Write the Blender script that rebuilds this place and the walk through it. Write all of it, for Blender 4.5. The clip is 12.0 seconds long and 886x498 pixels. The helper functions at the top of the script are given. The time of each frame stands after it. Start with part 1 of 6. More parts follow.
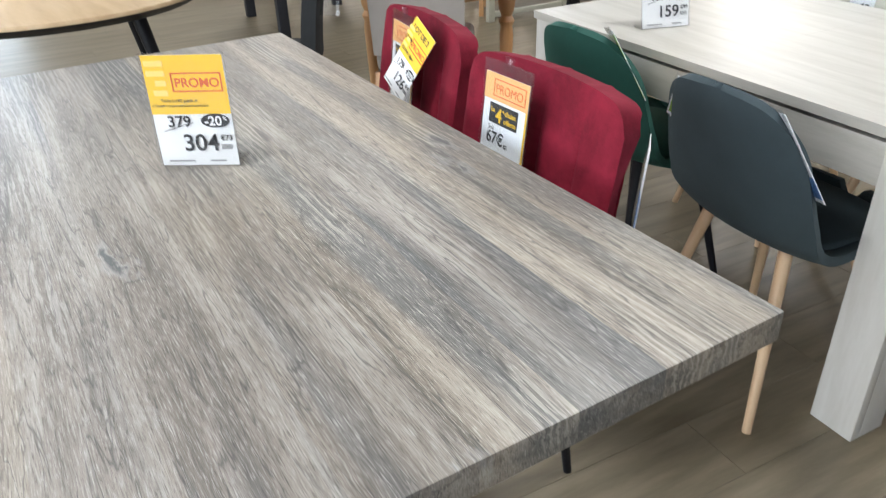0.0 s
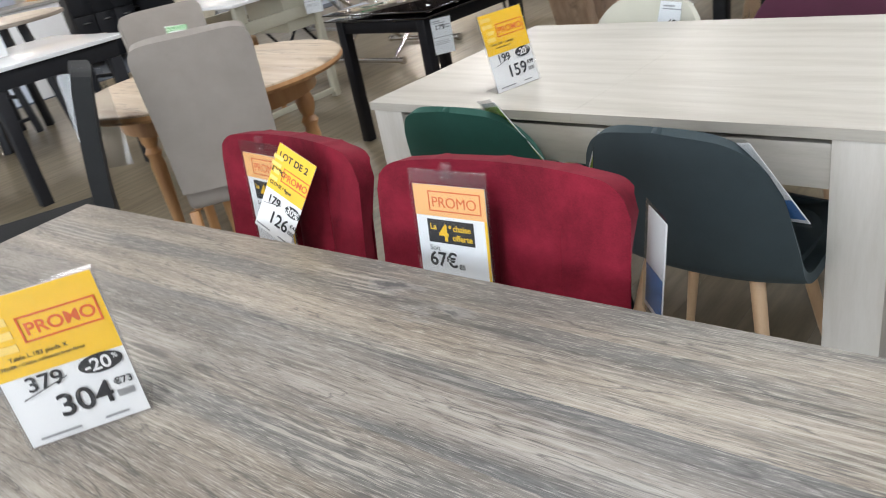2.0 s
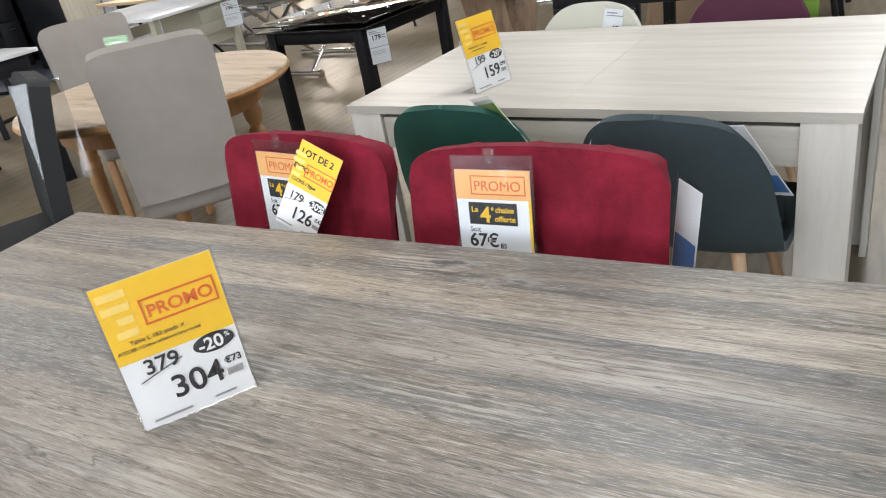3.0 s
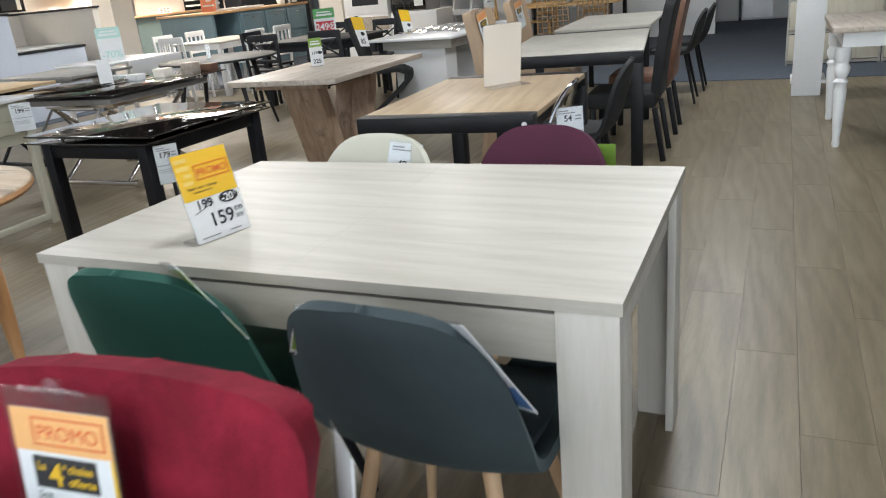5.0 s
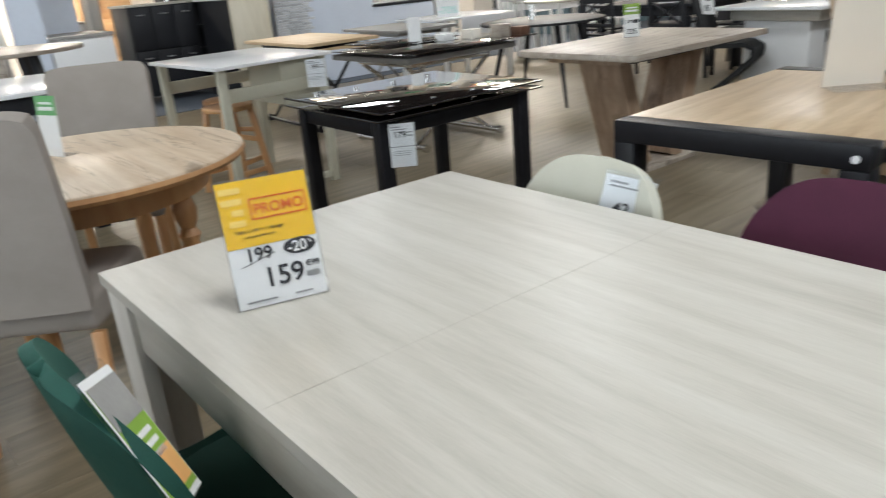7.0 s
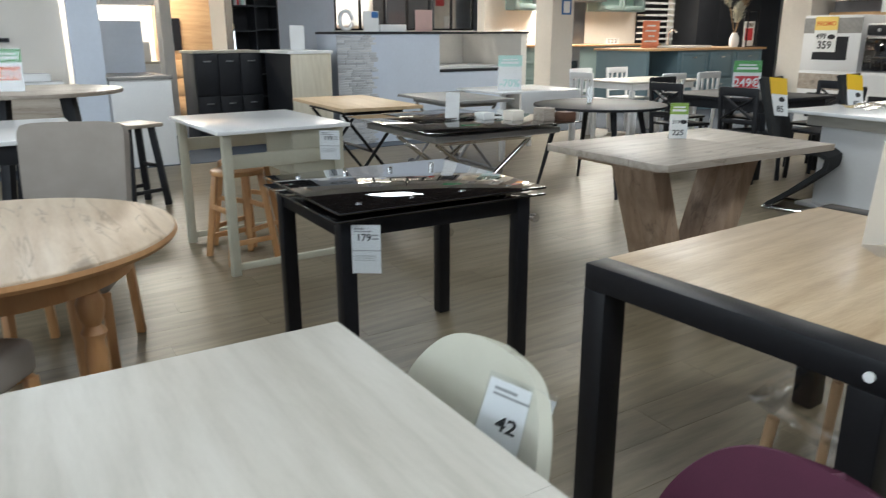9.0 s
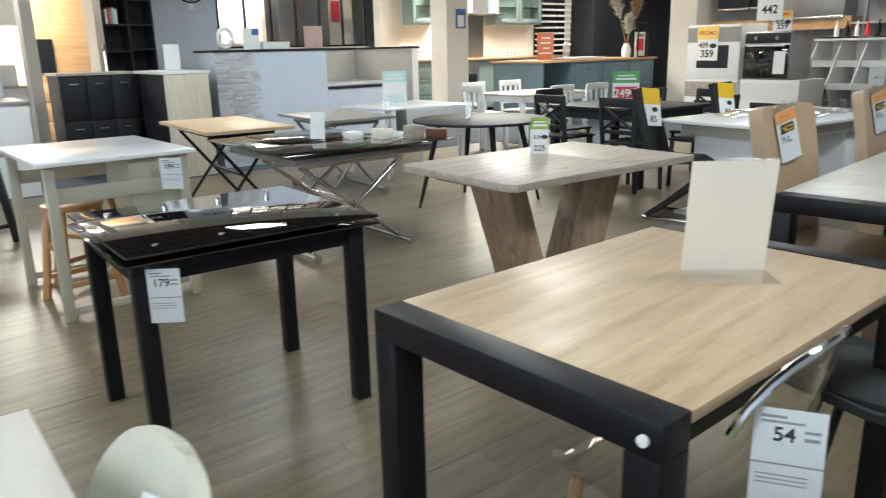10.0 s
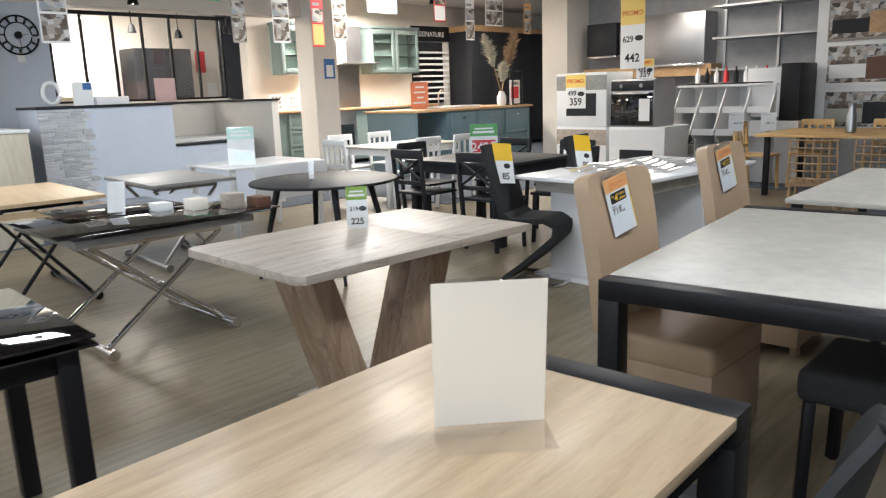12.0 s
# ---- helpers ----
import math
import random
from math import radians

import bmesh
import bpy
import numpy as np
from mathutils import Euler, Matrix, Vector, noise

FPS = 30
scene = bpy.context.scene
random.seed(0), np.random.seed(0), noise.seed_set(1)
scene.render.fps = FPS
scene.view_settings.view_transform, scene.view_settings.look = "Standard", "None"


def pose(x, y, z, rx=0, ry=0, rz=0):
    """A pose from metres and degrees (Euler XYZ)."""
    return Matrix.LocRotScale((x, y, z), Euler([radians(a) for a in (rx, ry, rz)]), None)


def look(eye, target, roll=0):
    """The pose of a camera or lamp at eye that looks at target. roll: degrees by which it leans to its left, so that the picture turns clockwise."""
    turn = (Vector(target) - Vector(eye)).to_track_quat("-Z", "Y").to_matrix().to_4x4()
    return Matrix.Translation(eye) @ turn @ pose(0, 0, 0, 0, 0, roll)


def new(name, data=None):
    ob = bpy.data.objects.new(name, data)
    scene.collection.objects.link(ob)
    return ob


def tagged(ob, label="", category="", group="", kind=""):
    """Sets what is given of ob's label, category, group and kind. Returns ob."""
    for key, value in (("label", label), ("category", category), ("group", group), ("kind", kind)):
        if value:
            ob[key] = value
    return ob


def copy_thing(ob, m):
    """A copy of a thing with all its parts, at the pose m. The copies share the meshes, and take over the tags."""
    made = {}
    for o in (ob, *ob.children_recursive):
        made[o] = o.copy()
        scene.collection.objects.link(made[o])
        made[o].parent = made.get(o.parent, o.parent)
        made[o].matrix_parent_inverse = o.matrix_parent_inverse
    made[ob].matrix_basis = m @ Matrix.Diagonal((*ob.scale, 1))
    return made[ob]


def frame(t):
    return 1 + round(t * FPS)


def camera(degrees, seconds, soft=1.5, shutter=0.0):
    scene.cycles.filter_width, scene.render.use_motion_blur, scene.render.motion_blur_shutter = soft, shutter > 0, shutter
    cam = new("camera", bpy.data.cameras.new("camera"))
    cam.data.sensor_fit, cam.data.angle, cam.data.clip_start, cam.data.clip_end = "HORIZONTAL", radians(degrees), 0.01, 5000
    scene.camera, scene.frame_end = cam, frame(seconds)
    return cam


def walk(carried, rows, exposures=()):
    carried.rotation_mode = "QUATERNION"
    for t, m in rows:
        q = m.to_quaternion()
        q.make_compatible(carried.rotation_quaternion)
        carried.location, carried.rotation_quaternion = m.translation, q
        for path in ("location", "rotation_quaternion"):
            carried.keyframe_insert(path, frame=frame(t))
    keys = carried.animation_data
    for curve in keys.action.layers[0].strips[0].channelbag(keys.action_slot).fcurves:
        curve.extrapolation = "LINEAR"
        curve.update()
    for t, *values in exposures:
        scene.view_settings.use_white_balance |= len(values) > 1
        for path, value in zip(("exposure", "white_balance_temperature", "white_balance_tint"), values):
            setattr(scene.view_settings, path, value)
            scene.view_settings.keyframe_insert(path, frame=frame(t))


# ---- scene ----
cam = camera(61.7, 12.0, 1.0, 0.3)

PATH = [
    (0, (2.12, -1.427, 1.323), (0.571, -0.655, 0.32), -2.0),
    (0.5, (2.11, -1.435, 1.326), (0.481, -0.702, 0.426), -3.3),
    (1, (2.087, -1.449, 1.268), (0.506, -0.708, 0.293), -7.2),
    (1.5, (1.915, -1.417, 1.301), (0.431, -0.474, 0.349), -12.6),
    (2, (1.664, -1.466, 1.314), (0.387, -0.202, 0.435), -11.6),
    (2.5, (1.518, -1.651, 1.339), (0.414, -0.245, 0.442), -10.8),
    (3, (1.513, -1.702, 1.343), (0.455, -0.257, 0.453), -10.4),
    (3.5, (1.52, -1.719, 1.341), (0.536, -0.196, 0.496), -10.1),
    (3.7, (1.527, -1.698, 1.331), (0.579, -0.138, 0.512), -9.7),
    (5.3, (1.62, -0.981, 1.295), (0.823, 0.734, 0.641), -5.1),
    (5.5, (1.617, -0.889, 1.31), (0.745, 0.797, 0.679), -5.2),
    (6, (1.649, -0.66, 1.298), (0.603, 0.914, 0.645), -4.6),
    (6.5, (1.643, -0.472, 1.284), (0.372, 0.904, 0.582), -4.8),
    (7, (1.493, -0.298, 1.263), (0.012, 0.847, 0.559), -4.9),
    (7.2, (1.475, -0.253, 1.259), (-0.106, 0.756, 0.565), -5.9),
    (8.8, (1.354, 0.254, 1.327), (-0.297, 1.211, 0.727), -0.7),
    (9, (1.362, 0.318, 1.345), (-0.27, 1.331, 0.788), -0.2),
    (9.5, (1.315, 0.509, 1.33), (-0.279, 1.595, 0.803), -0.6),
    (10, (1.363, 0.756, 1.347), (-0.162, 1.939, 0.823), -1.3),
    (10.5, (1.397, 0.946, 1.345), (-0.041, 2.233, 0.82), -1.6),
    (11, (1.299, 1.128, 1.358), (-0.101, 2.459, 0.838), -2.2),
    (11.5, (1.229, 1.287, 1.361), (-0.176, 2.629, 0.887), -2.2),
    (12, (1.216, 1.48, 1.397), (-0.158, 2.873, 0.98), -2.0),
]
walk(cam, [(t, look(eye, target, roll)) for t, eye, target, roll in PATH],
     [(0, 0.04, 6400, 10), (1.5, -0.15, 6500, 11), (3.6, -0.2, 6650, 12), (5.5, -0.22, 6400, 8), (7.2, -0.42, 6450, 8), (8.8, -0.56, 6200, 6), (9.5, -0.36, 6200, 4), (10.5, -0.1, 6250, 5), (12, -0.12, 6250, 9)])

# exposure and light
scene.view_settings.exposure = 0.0
world = bpy.data.worlds.new("world")
scene.world = world
world.use_nodes = True
wn = world.node_tree.nodes
sky = wn.new("ShaderNodeTexSky")
sky.sky_type, sky.sun_disc = "NISHITA", False
sky.sun_elevation, sky.sun_rotation = radians(40), radians(200)
wn["Background"].inputs[1].default_value = 0.1
world.node_tree.links.new(sky.outputs[0], wn["Background"].inputs[0])

CEIL = 3.3


def area_lamp(x, y, z, sx, sy, watts, colour=(0.93, 0.965, 1.0), rx=0, ry=0, rz=0):
    data = bpy.data.lights.new("area", "AREA")
    data.shape, data.size, data.size_y = "RECTANGLE", sx, sy
    data.energy, data.color = watts, colour
    ob = new("lamp_light", data)
    ob.matrix_basis = pose(x, y, z, rx, ry, rz)
    return ob


# rows of downlights over the floor, in an assumed layout
LUMINAIRES = [(x, y) for x in (-5.2, -2.0, 1.2) for y in (-2.6, 0.6, 3.8, 7.0)]
for lx, ly in LUMINAIRES:
    area_lamp(lx, ly, 2.93, 0.7, 0.7, {1.2: 50, -2.0: 20, -5.2: 38}[lx])
# brighter warm lighting of the kitchen displays
for lx, ly, w in ((-10.2, 11.0, 240), (-11.0, 6.4, 130), (-10.8, 2.2, 250), (-4.4, 11.6, 42), (-9.0, 14.2, 70), (-6.2, 8.6, 70)):
    area_lamp(lx, ly, CEIL - 0.3, 1.2, 1.2, w * 1.55, (1.0, 0.9, 0.78))
# daylight from unseen windows: the shop front is assumed, the west one added
area_lamp(1.0, -5.9, 1.7, 9.0, 2.6, 420, (0.84, 0.92, 1.0), 90, 0, 0)
# west window light, added to brighten the displays on that side
area_lamp(-13.6, -1.5, 1.7, 5.0, 2.4, 260, (0.76, 0.88, 1.0), 90, 0, -90)


# ---- materials ----
def shader(name):
    m = bpy.data.materials.new(name)
    m.use_nodes = True
    nt = m.node_tree
    return m, nt, nt.nodes["Principled BSDF"]


def link(nt, a, b):
    nt.links.new(a, b)


def coords(nt, scale, kind="Object", rot=(0, 0, 0)):
    tc = nt.nodes.new("ShaderNodeTexCoord")
    mp = nt.nodes.new("ShaderNodeMapping")
    mp.inputs["Scale"].default_value = scale
    mp.inputs["Rotation"].default_value = rot
    link(nt, tc.outputs[kind], mp.inputs[0])
    return mp.outputs[0]


def noise_tex(nt, vec, scale, detail=6, rough=0.6, dist=0.0):
    n = nt.nodes.new("ShaderNodeTexNoise")
    n.inputs["Scale"].default_value = scale
    n.inputs["Detail"].default_value = detail
    n.inputs["Roughness"].default_value = rough
    n.inputs["Distortion"].default_value = dist
    link(nt, vec, n.inputs["Vector"])
    return n.outputs[0]


def ramp(nt, fac, stops):
    r = nt.nodes.new("ShaderNodeValToRGB")
    e = r.color_ramp.elements
    while len(e) < len(stops):
        e.new(0.5)
    for el, (p, c) in zip(e, stops):
        el.position = p
        el.color = (*c, 1) if len(c) == 3 else c
    link(nt, fac, r.inputs[0])
    return r.outputs[0]


def mix(nt, fac, a, b, mode="MIX"):
    m = nt.nodes.new("ShaderNodeMix")
    m.data_type, m.blend_type = "RGBA", mode
    for sock, v in ((m.inputs[0], fac), (m.inputs[6], a), (m.inputs[7], b)):
        if isinstance(v, (int, float)):
            sock.default_value = v
        elif isinstance(v, tuple):
            sock.default_value = (*v, 1)
        else:
            link(nt, v, sock)
    return m.outputs[2]


def bump(nt, bs, height, strength, dist=0.002):
    b = nt.nodes.new("ShaderNodeBump")
    b.inputs["Strength"].default_value = strength
    b.inputs["Distance"].default_value = dist
    link(nt, height, b.inputs["Height"])
    link(nt, b.outputs[0], bs.inputs["Normal"])


def plain(name, col, rough=0.5, metal=0.0, grain=0.06, scale=40, bumps=0.1, coat=0.0, spec=0.5):
    """A painted, moulded or metal surface with faint mottling and relief."""
    m, nt, bs = shader(name)
    v = coords(nt, (1, 1, 1))
    n1, n2 = noise_tex(nt, v, scale, 4), noise_tex(nt, v, scale * 0.12, 3)
    lo = tuple(max(0, c * (1 - 2.2 * grain)) for c in col)
    hi = tuple(min(1, c * (1 + 2.2 * grain)) for c in col)
    c1 = ramp(nt, n1, [(0.3, lo), (0.7, hi)])
    c2 = ramp(nt, n2, [(0.3, lo), (0.7, hi)])
    link(nt, mix(nt, 0.5, c1, c2), bs.inputs["Base Color"])
    bs.inputs["Roughness"].default_value = rough
    bs.inputs["Metallic"].default_value = metal
    bs.inputs["Specular IOR Level"].default_value = spec
    bs.inputs["Coat Weight"].default_value = coat
    if bumps:
        bump(nt, bs, n1, bumps, 0.001)
    return m


def fabric(name, col, rough=0.9, sheen=0.3, scale=500, var=0.25):
    m, nt, bs = shader(name)
    v = coords(nt, (1, 1, 1))
    weave = noise_tex(nt, v, scale, 3, 0.7)
    blot = noise_tex(nt, v, 9, 4)
    lo, hi = tuple(c * (1 - var) for c in col), tuple(min(1, c * (1 + var)) for c in col)
    link(nt, mix(nt, 0.45, ramp(nt, weave, [(0.3, lo), (0.7, hi)]), ramp(nt, blot, [(0.3, lo), (0.7, hi)])), bs.inputs["Base Color"])
    bs.inputs["Roughness"].default_value = rough
    bs.inputs["Sheen Weight"].default_value = sheen
    bs.inputs["Sheen Roughness"].default_value = 0.35
    bs.inputs["Sheen Tint"].default_value = (*[min(1, c * 3 + 0.05) for c in col], 1)
    bump(nt, bs, weave, 0.3, 0.001)
    return m


def velvet(name, deep, raised):
    """Pile fabric: brushed patches of two shades and a faint sheen."""
    m, nt, bs = shader(name)
    v = coords(nt, (1, 1, 1))
    patch = noise_tex(nt, v, 8, 7, 0.68, 0.25)
    pile = noise_tex(nt, v, 420, 3, 0.7)
    c = ramp(nt, patch, [(0.34, deep), (0.66, raised)])
    link(nt, mix(nt, 0.3, c, ramp(nt, pile, [(0.3, deep), (0.7, raised)])), bs.inputs["Base Color"])
    bs.inputs["Roughness"].default_value = 0.8
    bs.inputs["Specular IOR Level"].default_value = 0.2
    bs.inputs["Sheen Weight"].default_value = 0.16
    bs.inputs["Sheen Roughness"].default_value = 0.3
    bs.inputs["Sheen Tint"].default_value = (0.75, 0.12, 0.18, 1)
    bump(nt, bs, patch, 0.25, 0.004)
    return m


def timber(name, dark, mid, light, axis="x", rough=0.45, fine=1.0, streak=1.0, coat=0.0, bumps=0.2, offset=False, knots=0.0):
    """Wood or printed wood with grain along one axis: broad streaks, cathedral lines and fine pores."""
    m, nt, bs = shader(name)
    k = {"x": (1, 9, 9), "y": (9, 1, 9), "z": (9, 9, 1)}[axis]
    v = coords(nt, k)
    if offset:
        info = nt.nodes.new("ShaderNodeObjectInfo")
        add = nt.nodes.new("ShaderNodeVectorMath")
        sc = nt.nodes.new("ShaderNodeMath")
        sc.operation = "MULTIPLY"
        sc.inputs[1].default_value = 37.0
        link(nt, info.outputs["Random"], sc.inputs[0])
        link(nt, v, add.inputs[0])
        link(nt, sc.outputs[0], add.inputs[1])
        v = add.outputs[0]
    broad = noise_tex(nt, v, 0.9 * streak, 5, 0.55, 0.6)
    pores = noise_tex(nt, v, 11 * fine, 8, 0.75, 0.2)
    w = nt.nodes.new("ShaderNodeTexWave")
    w.wave_type, w.bands_direction = "BANDS", "DIAGONAL"
    w.inputs["Scale"].default_value = 0.9
    w.inputs["Distortion"].default_value = 9
    w.inputs["Detail"].default_value = 4
    w.inputs["Detail Scale"].default_value = 1.1
    link(nt, v, w.inputs["Vector"])
    base = ramp(nt, broad, [(0.28, dark), (0.5, mid), (0.72, light)])
    rings = ramp(nt, w.outputs[0], [(0.0, dark), (0.45, mid), (1.0, light)])
    c = mix(nt, 0.3, base, rings)
    c = mix(nt, 0.35, c, ramp(nt, pores, [(0.32, dark), (0.55, mid), (0.8, light)]))
    if knots:
        kk = {"x": (1.6, 5, 5), "y": (5, 1.6, 5), "z": (5, 5, 1.6)}[axis]
        spot_ = noise_tex(nt, coords(nt, kk), 1.7, 6, 0.62, 0.5)
        split = noise_tex(nt, v, 0.8, 4, 0.55, 0.8)
        c = mix(nt, ramp(nt, spot_, [(0.6, (0, 0, 0)), (0.72, (knots, knots, knots))]), c, tuple(q * 0.45 for q in dark))
        c = mix(nt, ramp(nt, split, [(0.488, (0, 0, 0)), (0.5, (knots * 0.8, knots * 0.8, knots * 0.8)), (0.512, (0, 0, 0))]), c, tuple(q * 0.55 for q in dark))
    link(nt, c, bs.inputs["Base Color"])
    rr = nt.nodes.new("ShaderNodeMapRange")
    rr.inputs[3].default_value, rr.inputs[4].default_value = rough - 0.06, rough + 0.1
    link(nt, pores, rr.inputs[0])
    link(nt, rr.outputs[0], bs.inputs["Roughness"])
    bs.inputs["Coat Weight"].default_value = coat
    bs.inputs["Coat Roughness"].default_value = 0.2
    bump(nt, bs, pores, bumps, 0.001)
    return m


def weathered_oak(name):
    """Grey-brown weathered oak print: straight torn fibres, bluish streaks, dark cracks and knots, grain along x."""
    m, nt, bs = shader(name)
    warp = noise_tex(nt, coords(nt, (2.2, 5, 3)), 1.0, 3, 0.5)
    add = nt.nodes.new("ShaderNodeVectorMath")
    add.operation = "MULTIPLY_ADD"
    link(nt, warp, add.inputs[0])
    add.inputs[1].default_value = (0.0, 0.28, 0.0)
    link(nt, coords(nt, (1, 13, 13)), add.inputs[2])
    g = add.outputs[0]
    # printed boards 13 cm wide, each with its own run of grain and tone
    sepc = nt.nodes.new("ShaderNodeSeparateXYZ")
    link(nt, coords(nt, (1, 7.6, 1)), sepc.inputs[0])
    flo = nt.nodes.new("ShaderNodeMath")
    flo.operation = "FLOOR"
    link(nt, sepc.outputs[1], flo.inputs[0])
    wn_ = nt.nodes.new("ShaderNodeTexWhiteNoise")
    wn_.noise_dimensions = "1D"
    link(nt, flo.outputs[0], wn_.inputs["W"])
    hop = nt.nodes.new("ShaderNodeVectorMath")
    hop.operation = "MULTIPLY_ADD"
    link(nt, wn_.outputs["Color"], hop.inputs[0])
    hop.inputs[1].default_value = (19.0, 7.0, 0.0)
    link(nt, g, hop.inputs[2])
    g = hop.outputs[0]
    board_tone = ramp(nt, wn_.outputs["Value"], [(0.0, (0.8, 0.815, 0.85)), (0.5, (1.0, 0.99, 0.97)), (1.0, (1.13, 1.11, 1.07))])
    broad = noise_tex(nt, g, 1.1, 6, 0.66, 0.6)
    c = ramp(nt, broad, [(0.3, (0.065, 0.058, 0.052)), (0.43, (0.2, 0.175, 0.15)), (0.56, (0.3, 0.265, 0.23)), (0.7, (0.42, 0.39, 0.355))])
    tint = noise_tex(nt, g, 0.7, 3, 0.55)
    c = mix(nt, ramp(nt, tint, [(0.48, (0, 0, 0)), (0.62, (0.8, 0.8, 0.8))]), c, (0.115, 0.12, 0.125))
    mid = noise_tex(nt, g, 4, 7, 0.78, 0.9)
    c = mix(nt, ramp(nt, mid, [(0.55, (0, 0, 0)), (0.7, (0.6, 0.6, 0.6))]), c, (0.4, 0.375, 0.35))
    c = mix(nt, ramp(nt, mid, [(0.3, (0.85, 0.85, 0.85)), (0.44, (0, 0, 0))]), c, (0.065, 0.06, 0.055))
    fib = noise_tex(nt, coords(nt, (17, 260, 60)), 2.0, 5, 0.7, 0.5)
    c = mix(nt, ramp(nt, fib, [(0.52, (0, 0, 0)), (0.68, (0.7, 0.7, 0.7))]), c, (0.5, 0.48, 0.45))
    c = mix(nt, ramp(nt, fib, [(0.32, (0.8, 0.8, 0.8)), (0.47, (0, 0, 0))]), c, (0.075, 0.068, 0.06))
    w = nt.nodes.new("ShaderNodeTexWave")
    w.wave_type, w.bands_direction = "BANDS", "Y"
    w.inputs["Scale"].default_value = 2.0
    w.inputs["Distortion"].default_value = 9.0
    w.inputs["Detail"].default_value = 4
    w.inputs["Detail Scale"].default_value = 1.1
    w.inputs["Detail Roughness"].default_value = 0.7
    link(nt, g, w.inputs["Vector"])
    lines = ramp(nt, w.outputs[0], [(0.55, (0, 0, 0)), (0.85, (1, 1, 1))])
    where = ramp(nt, noise_tex(nt, coords(nt, (1.3, 5, 3)), 1.6, 3, 0.55), [(0.52, (0, 0, 0)), (0.6, (0.5, 0.5, 0.5))])
    c = mix(nt, mix(nt, 1.0, lines, where, "MULTIPLY"), c, (0.48, 0.45, 0.415))
    c = mix(nt, 1.0, c, (1.08, 1.05, 0.99), "MULTIPLY")
    c = mix(nt, 1.0, c, board_tone, "MULTIPLY")
    crack = noise_tex(nt, coords(nt, (1.1, 15, 8)), 1.6, 4, 0.55, 0.8)
    c = mix(nt, ramp(nt, crack, [(0.487, (0, 0, 0)), (0.5, (0.7, 0.7, 0.7)), (0.513, (0, 0, 0))]), c, (0.06, 0.055, 0.052))
    # knots: eye-shaped cells with a ragged rim and pale swirl around them
    vo = nt.nodes.new("ShaderNodeTexVoronoi")
    vo.inputs["Scale"].default_value = 2.7
    vo.inputs["Randomness"].default_value = 1.0
    kw = nt.nodes.new("ShaderNodeVectorMath")
    kw.operation = "MULTIPLY_ADD"
    link(nt, noise_tex(nt, coords(nt, (3, 9, 3)), 2.0, 4, 0.65), kw.inputs[0])
    kw.inputs[1].default_value = (0.25, 0.35, 0.0)
    link(nt, coords(nt, (1, 2.6, 1)), kw.inputs[2])
    link(nt, kw.outputs[0], vo.inputs["Vector"])
    ragged = nt.nodes.new("ShaderNodeMath")
    ragged.operation = "MULTIPLY_ADD"
    link(nt, noise_tex(nt, coords(nt, (14, 40, 20)), 1.0, 5, 0.7, 0.6), ragged.inputs[0])
    ragged.inputs[1].default_value = 0.22
    link(nt, vo.outputs["Distance"], ragged.inputs[2])
    c = mix(nt, ramp(nt, ragged.outputs[0], [(0.17, (0, 0, 0)), (0.21, (0.4, 0.4, 0.4)), (0.27, (0, 0, 0))]), c, (0.46, 0.45, 0.43))
    c = mix(nt, ramp(nt, ragged.outputs[0], [(0.16, (0.9, 0.9, 0.9)), (0.23, (0, 0, 0))]), c, (0.075, 0.08, 0.085))
    link(nt, c, bs.inputs["Base Color"])
    bs.inputs["Roughness"].default_value = 0.44
    bump(nt, bs, fib, 0.3, 0.001)
    return m


def clear(name, tint=(1, 1, 1), rough=0.02, trans=1.0, ior=1.45):
    """Clear plastic or glass sheet: see-through with a glossy face."""
    m, nt, bs = shader(name)
    nt.nodes.remove(bs)
    out = nt.nodes["Material Output"]
    tr, gl, mx, fr, pw, ad = (nt.nodes.new("ShaderNode" + s) for s in ("BsdfTransparent", "BsdfGlossy", "MixShader", "LayerWeight", "Math", "Math"))
    tr.inputs[0].default_value = (*tint, 1)
    gl.inputs["Roughness"].default_value = rough
    pw.operation, ad.operation = "POWER", "MULTIPLY_ADD"
    pw.inputs[1].default_value = 4.0
    ad.inputs[1].default_value, ad.inputs[2].default_value = 0.7, 0.035
    link(nt, fr.outputs["Facing"], pw.inputs[0])
    link(nt, pw.outputs[0], ad.inputs[0])
    link(nt, ad.outputs[0], mx.inputs[0])
    link(nt, tr.outputs[0], mx.inputs[1])
    link(nt, gl.outputs[0], mx.inputs[2])
    link(nt, mx.outputs[0], out.inputs[0])
    return m


def ledgestone(name):
    """Pale split stone; each piece takes its own shade."""
    m, nt, bs = shader(name)
    info = nt.nodes.new("ShaderNodeObjectInfo")
    shade = ramp(nt, info.outputs["Random"], [(0.0, (0.36, 0.37, 0.39)), (0.5, (0.55, 0.56, 0.58)), (1.0, (0.7, 0.7, 0.7))])
    n = noise_tex(nt, coords(nt, (1, 1, 1)), 60, 5)
    link(nt, mix(nt, 0.35, shade, ramp(nt, n, [(0.3, (0.35, 0.36, 0.38)), (0.7, (0.7, 0.7, 0.71))])), bs.inputs["Base Color"])
    bs.inputs["Roughness"].default_value = 0.85
    bump(nt, bs, n, 0.5, 0.004)
    return m


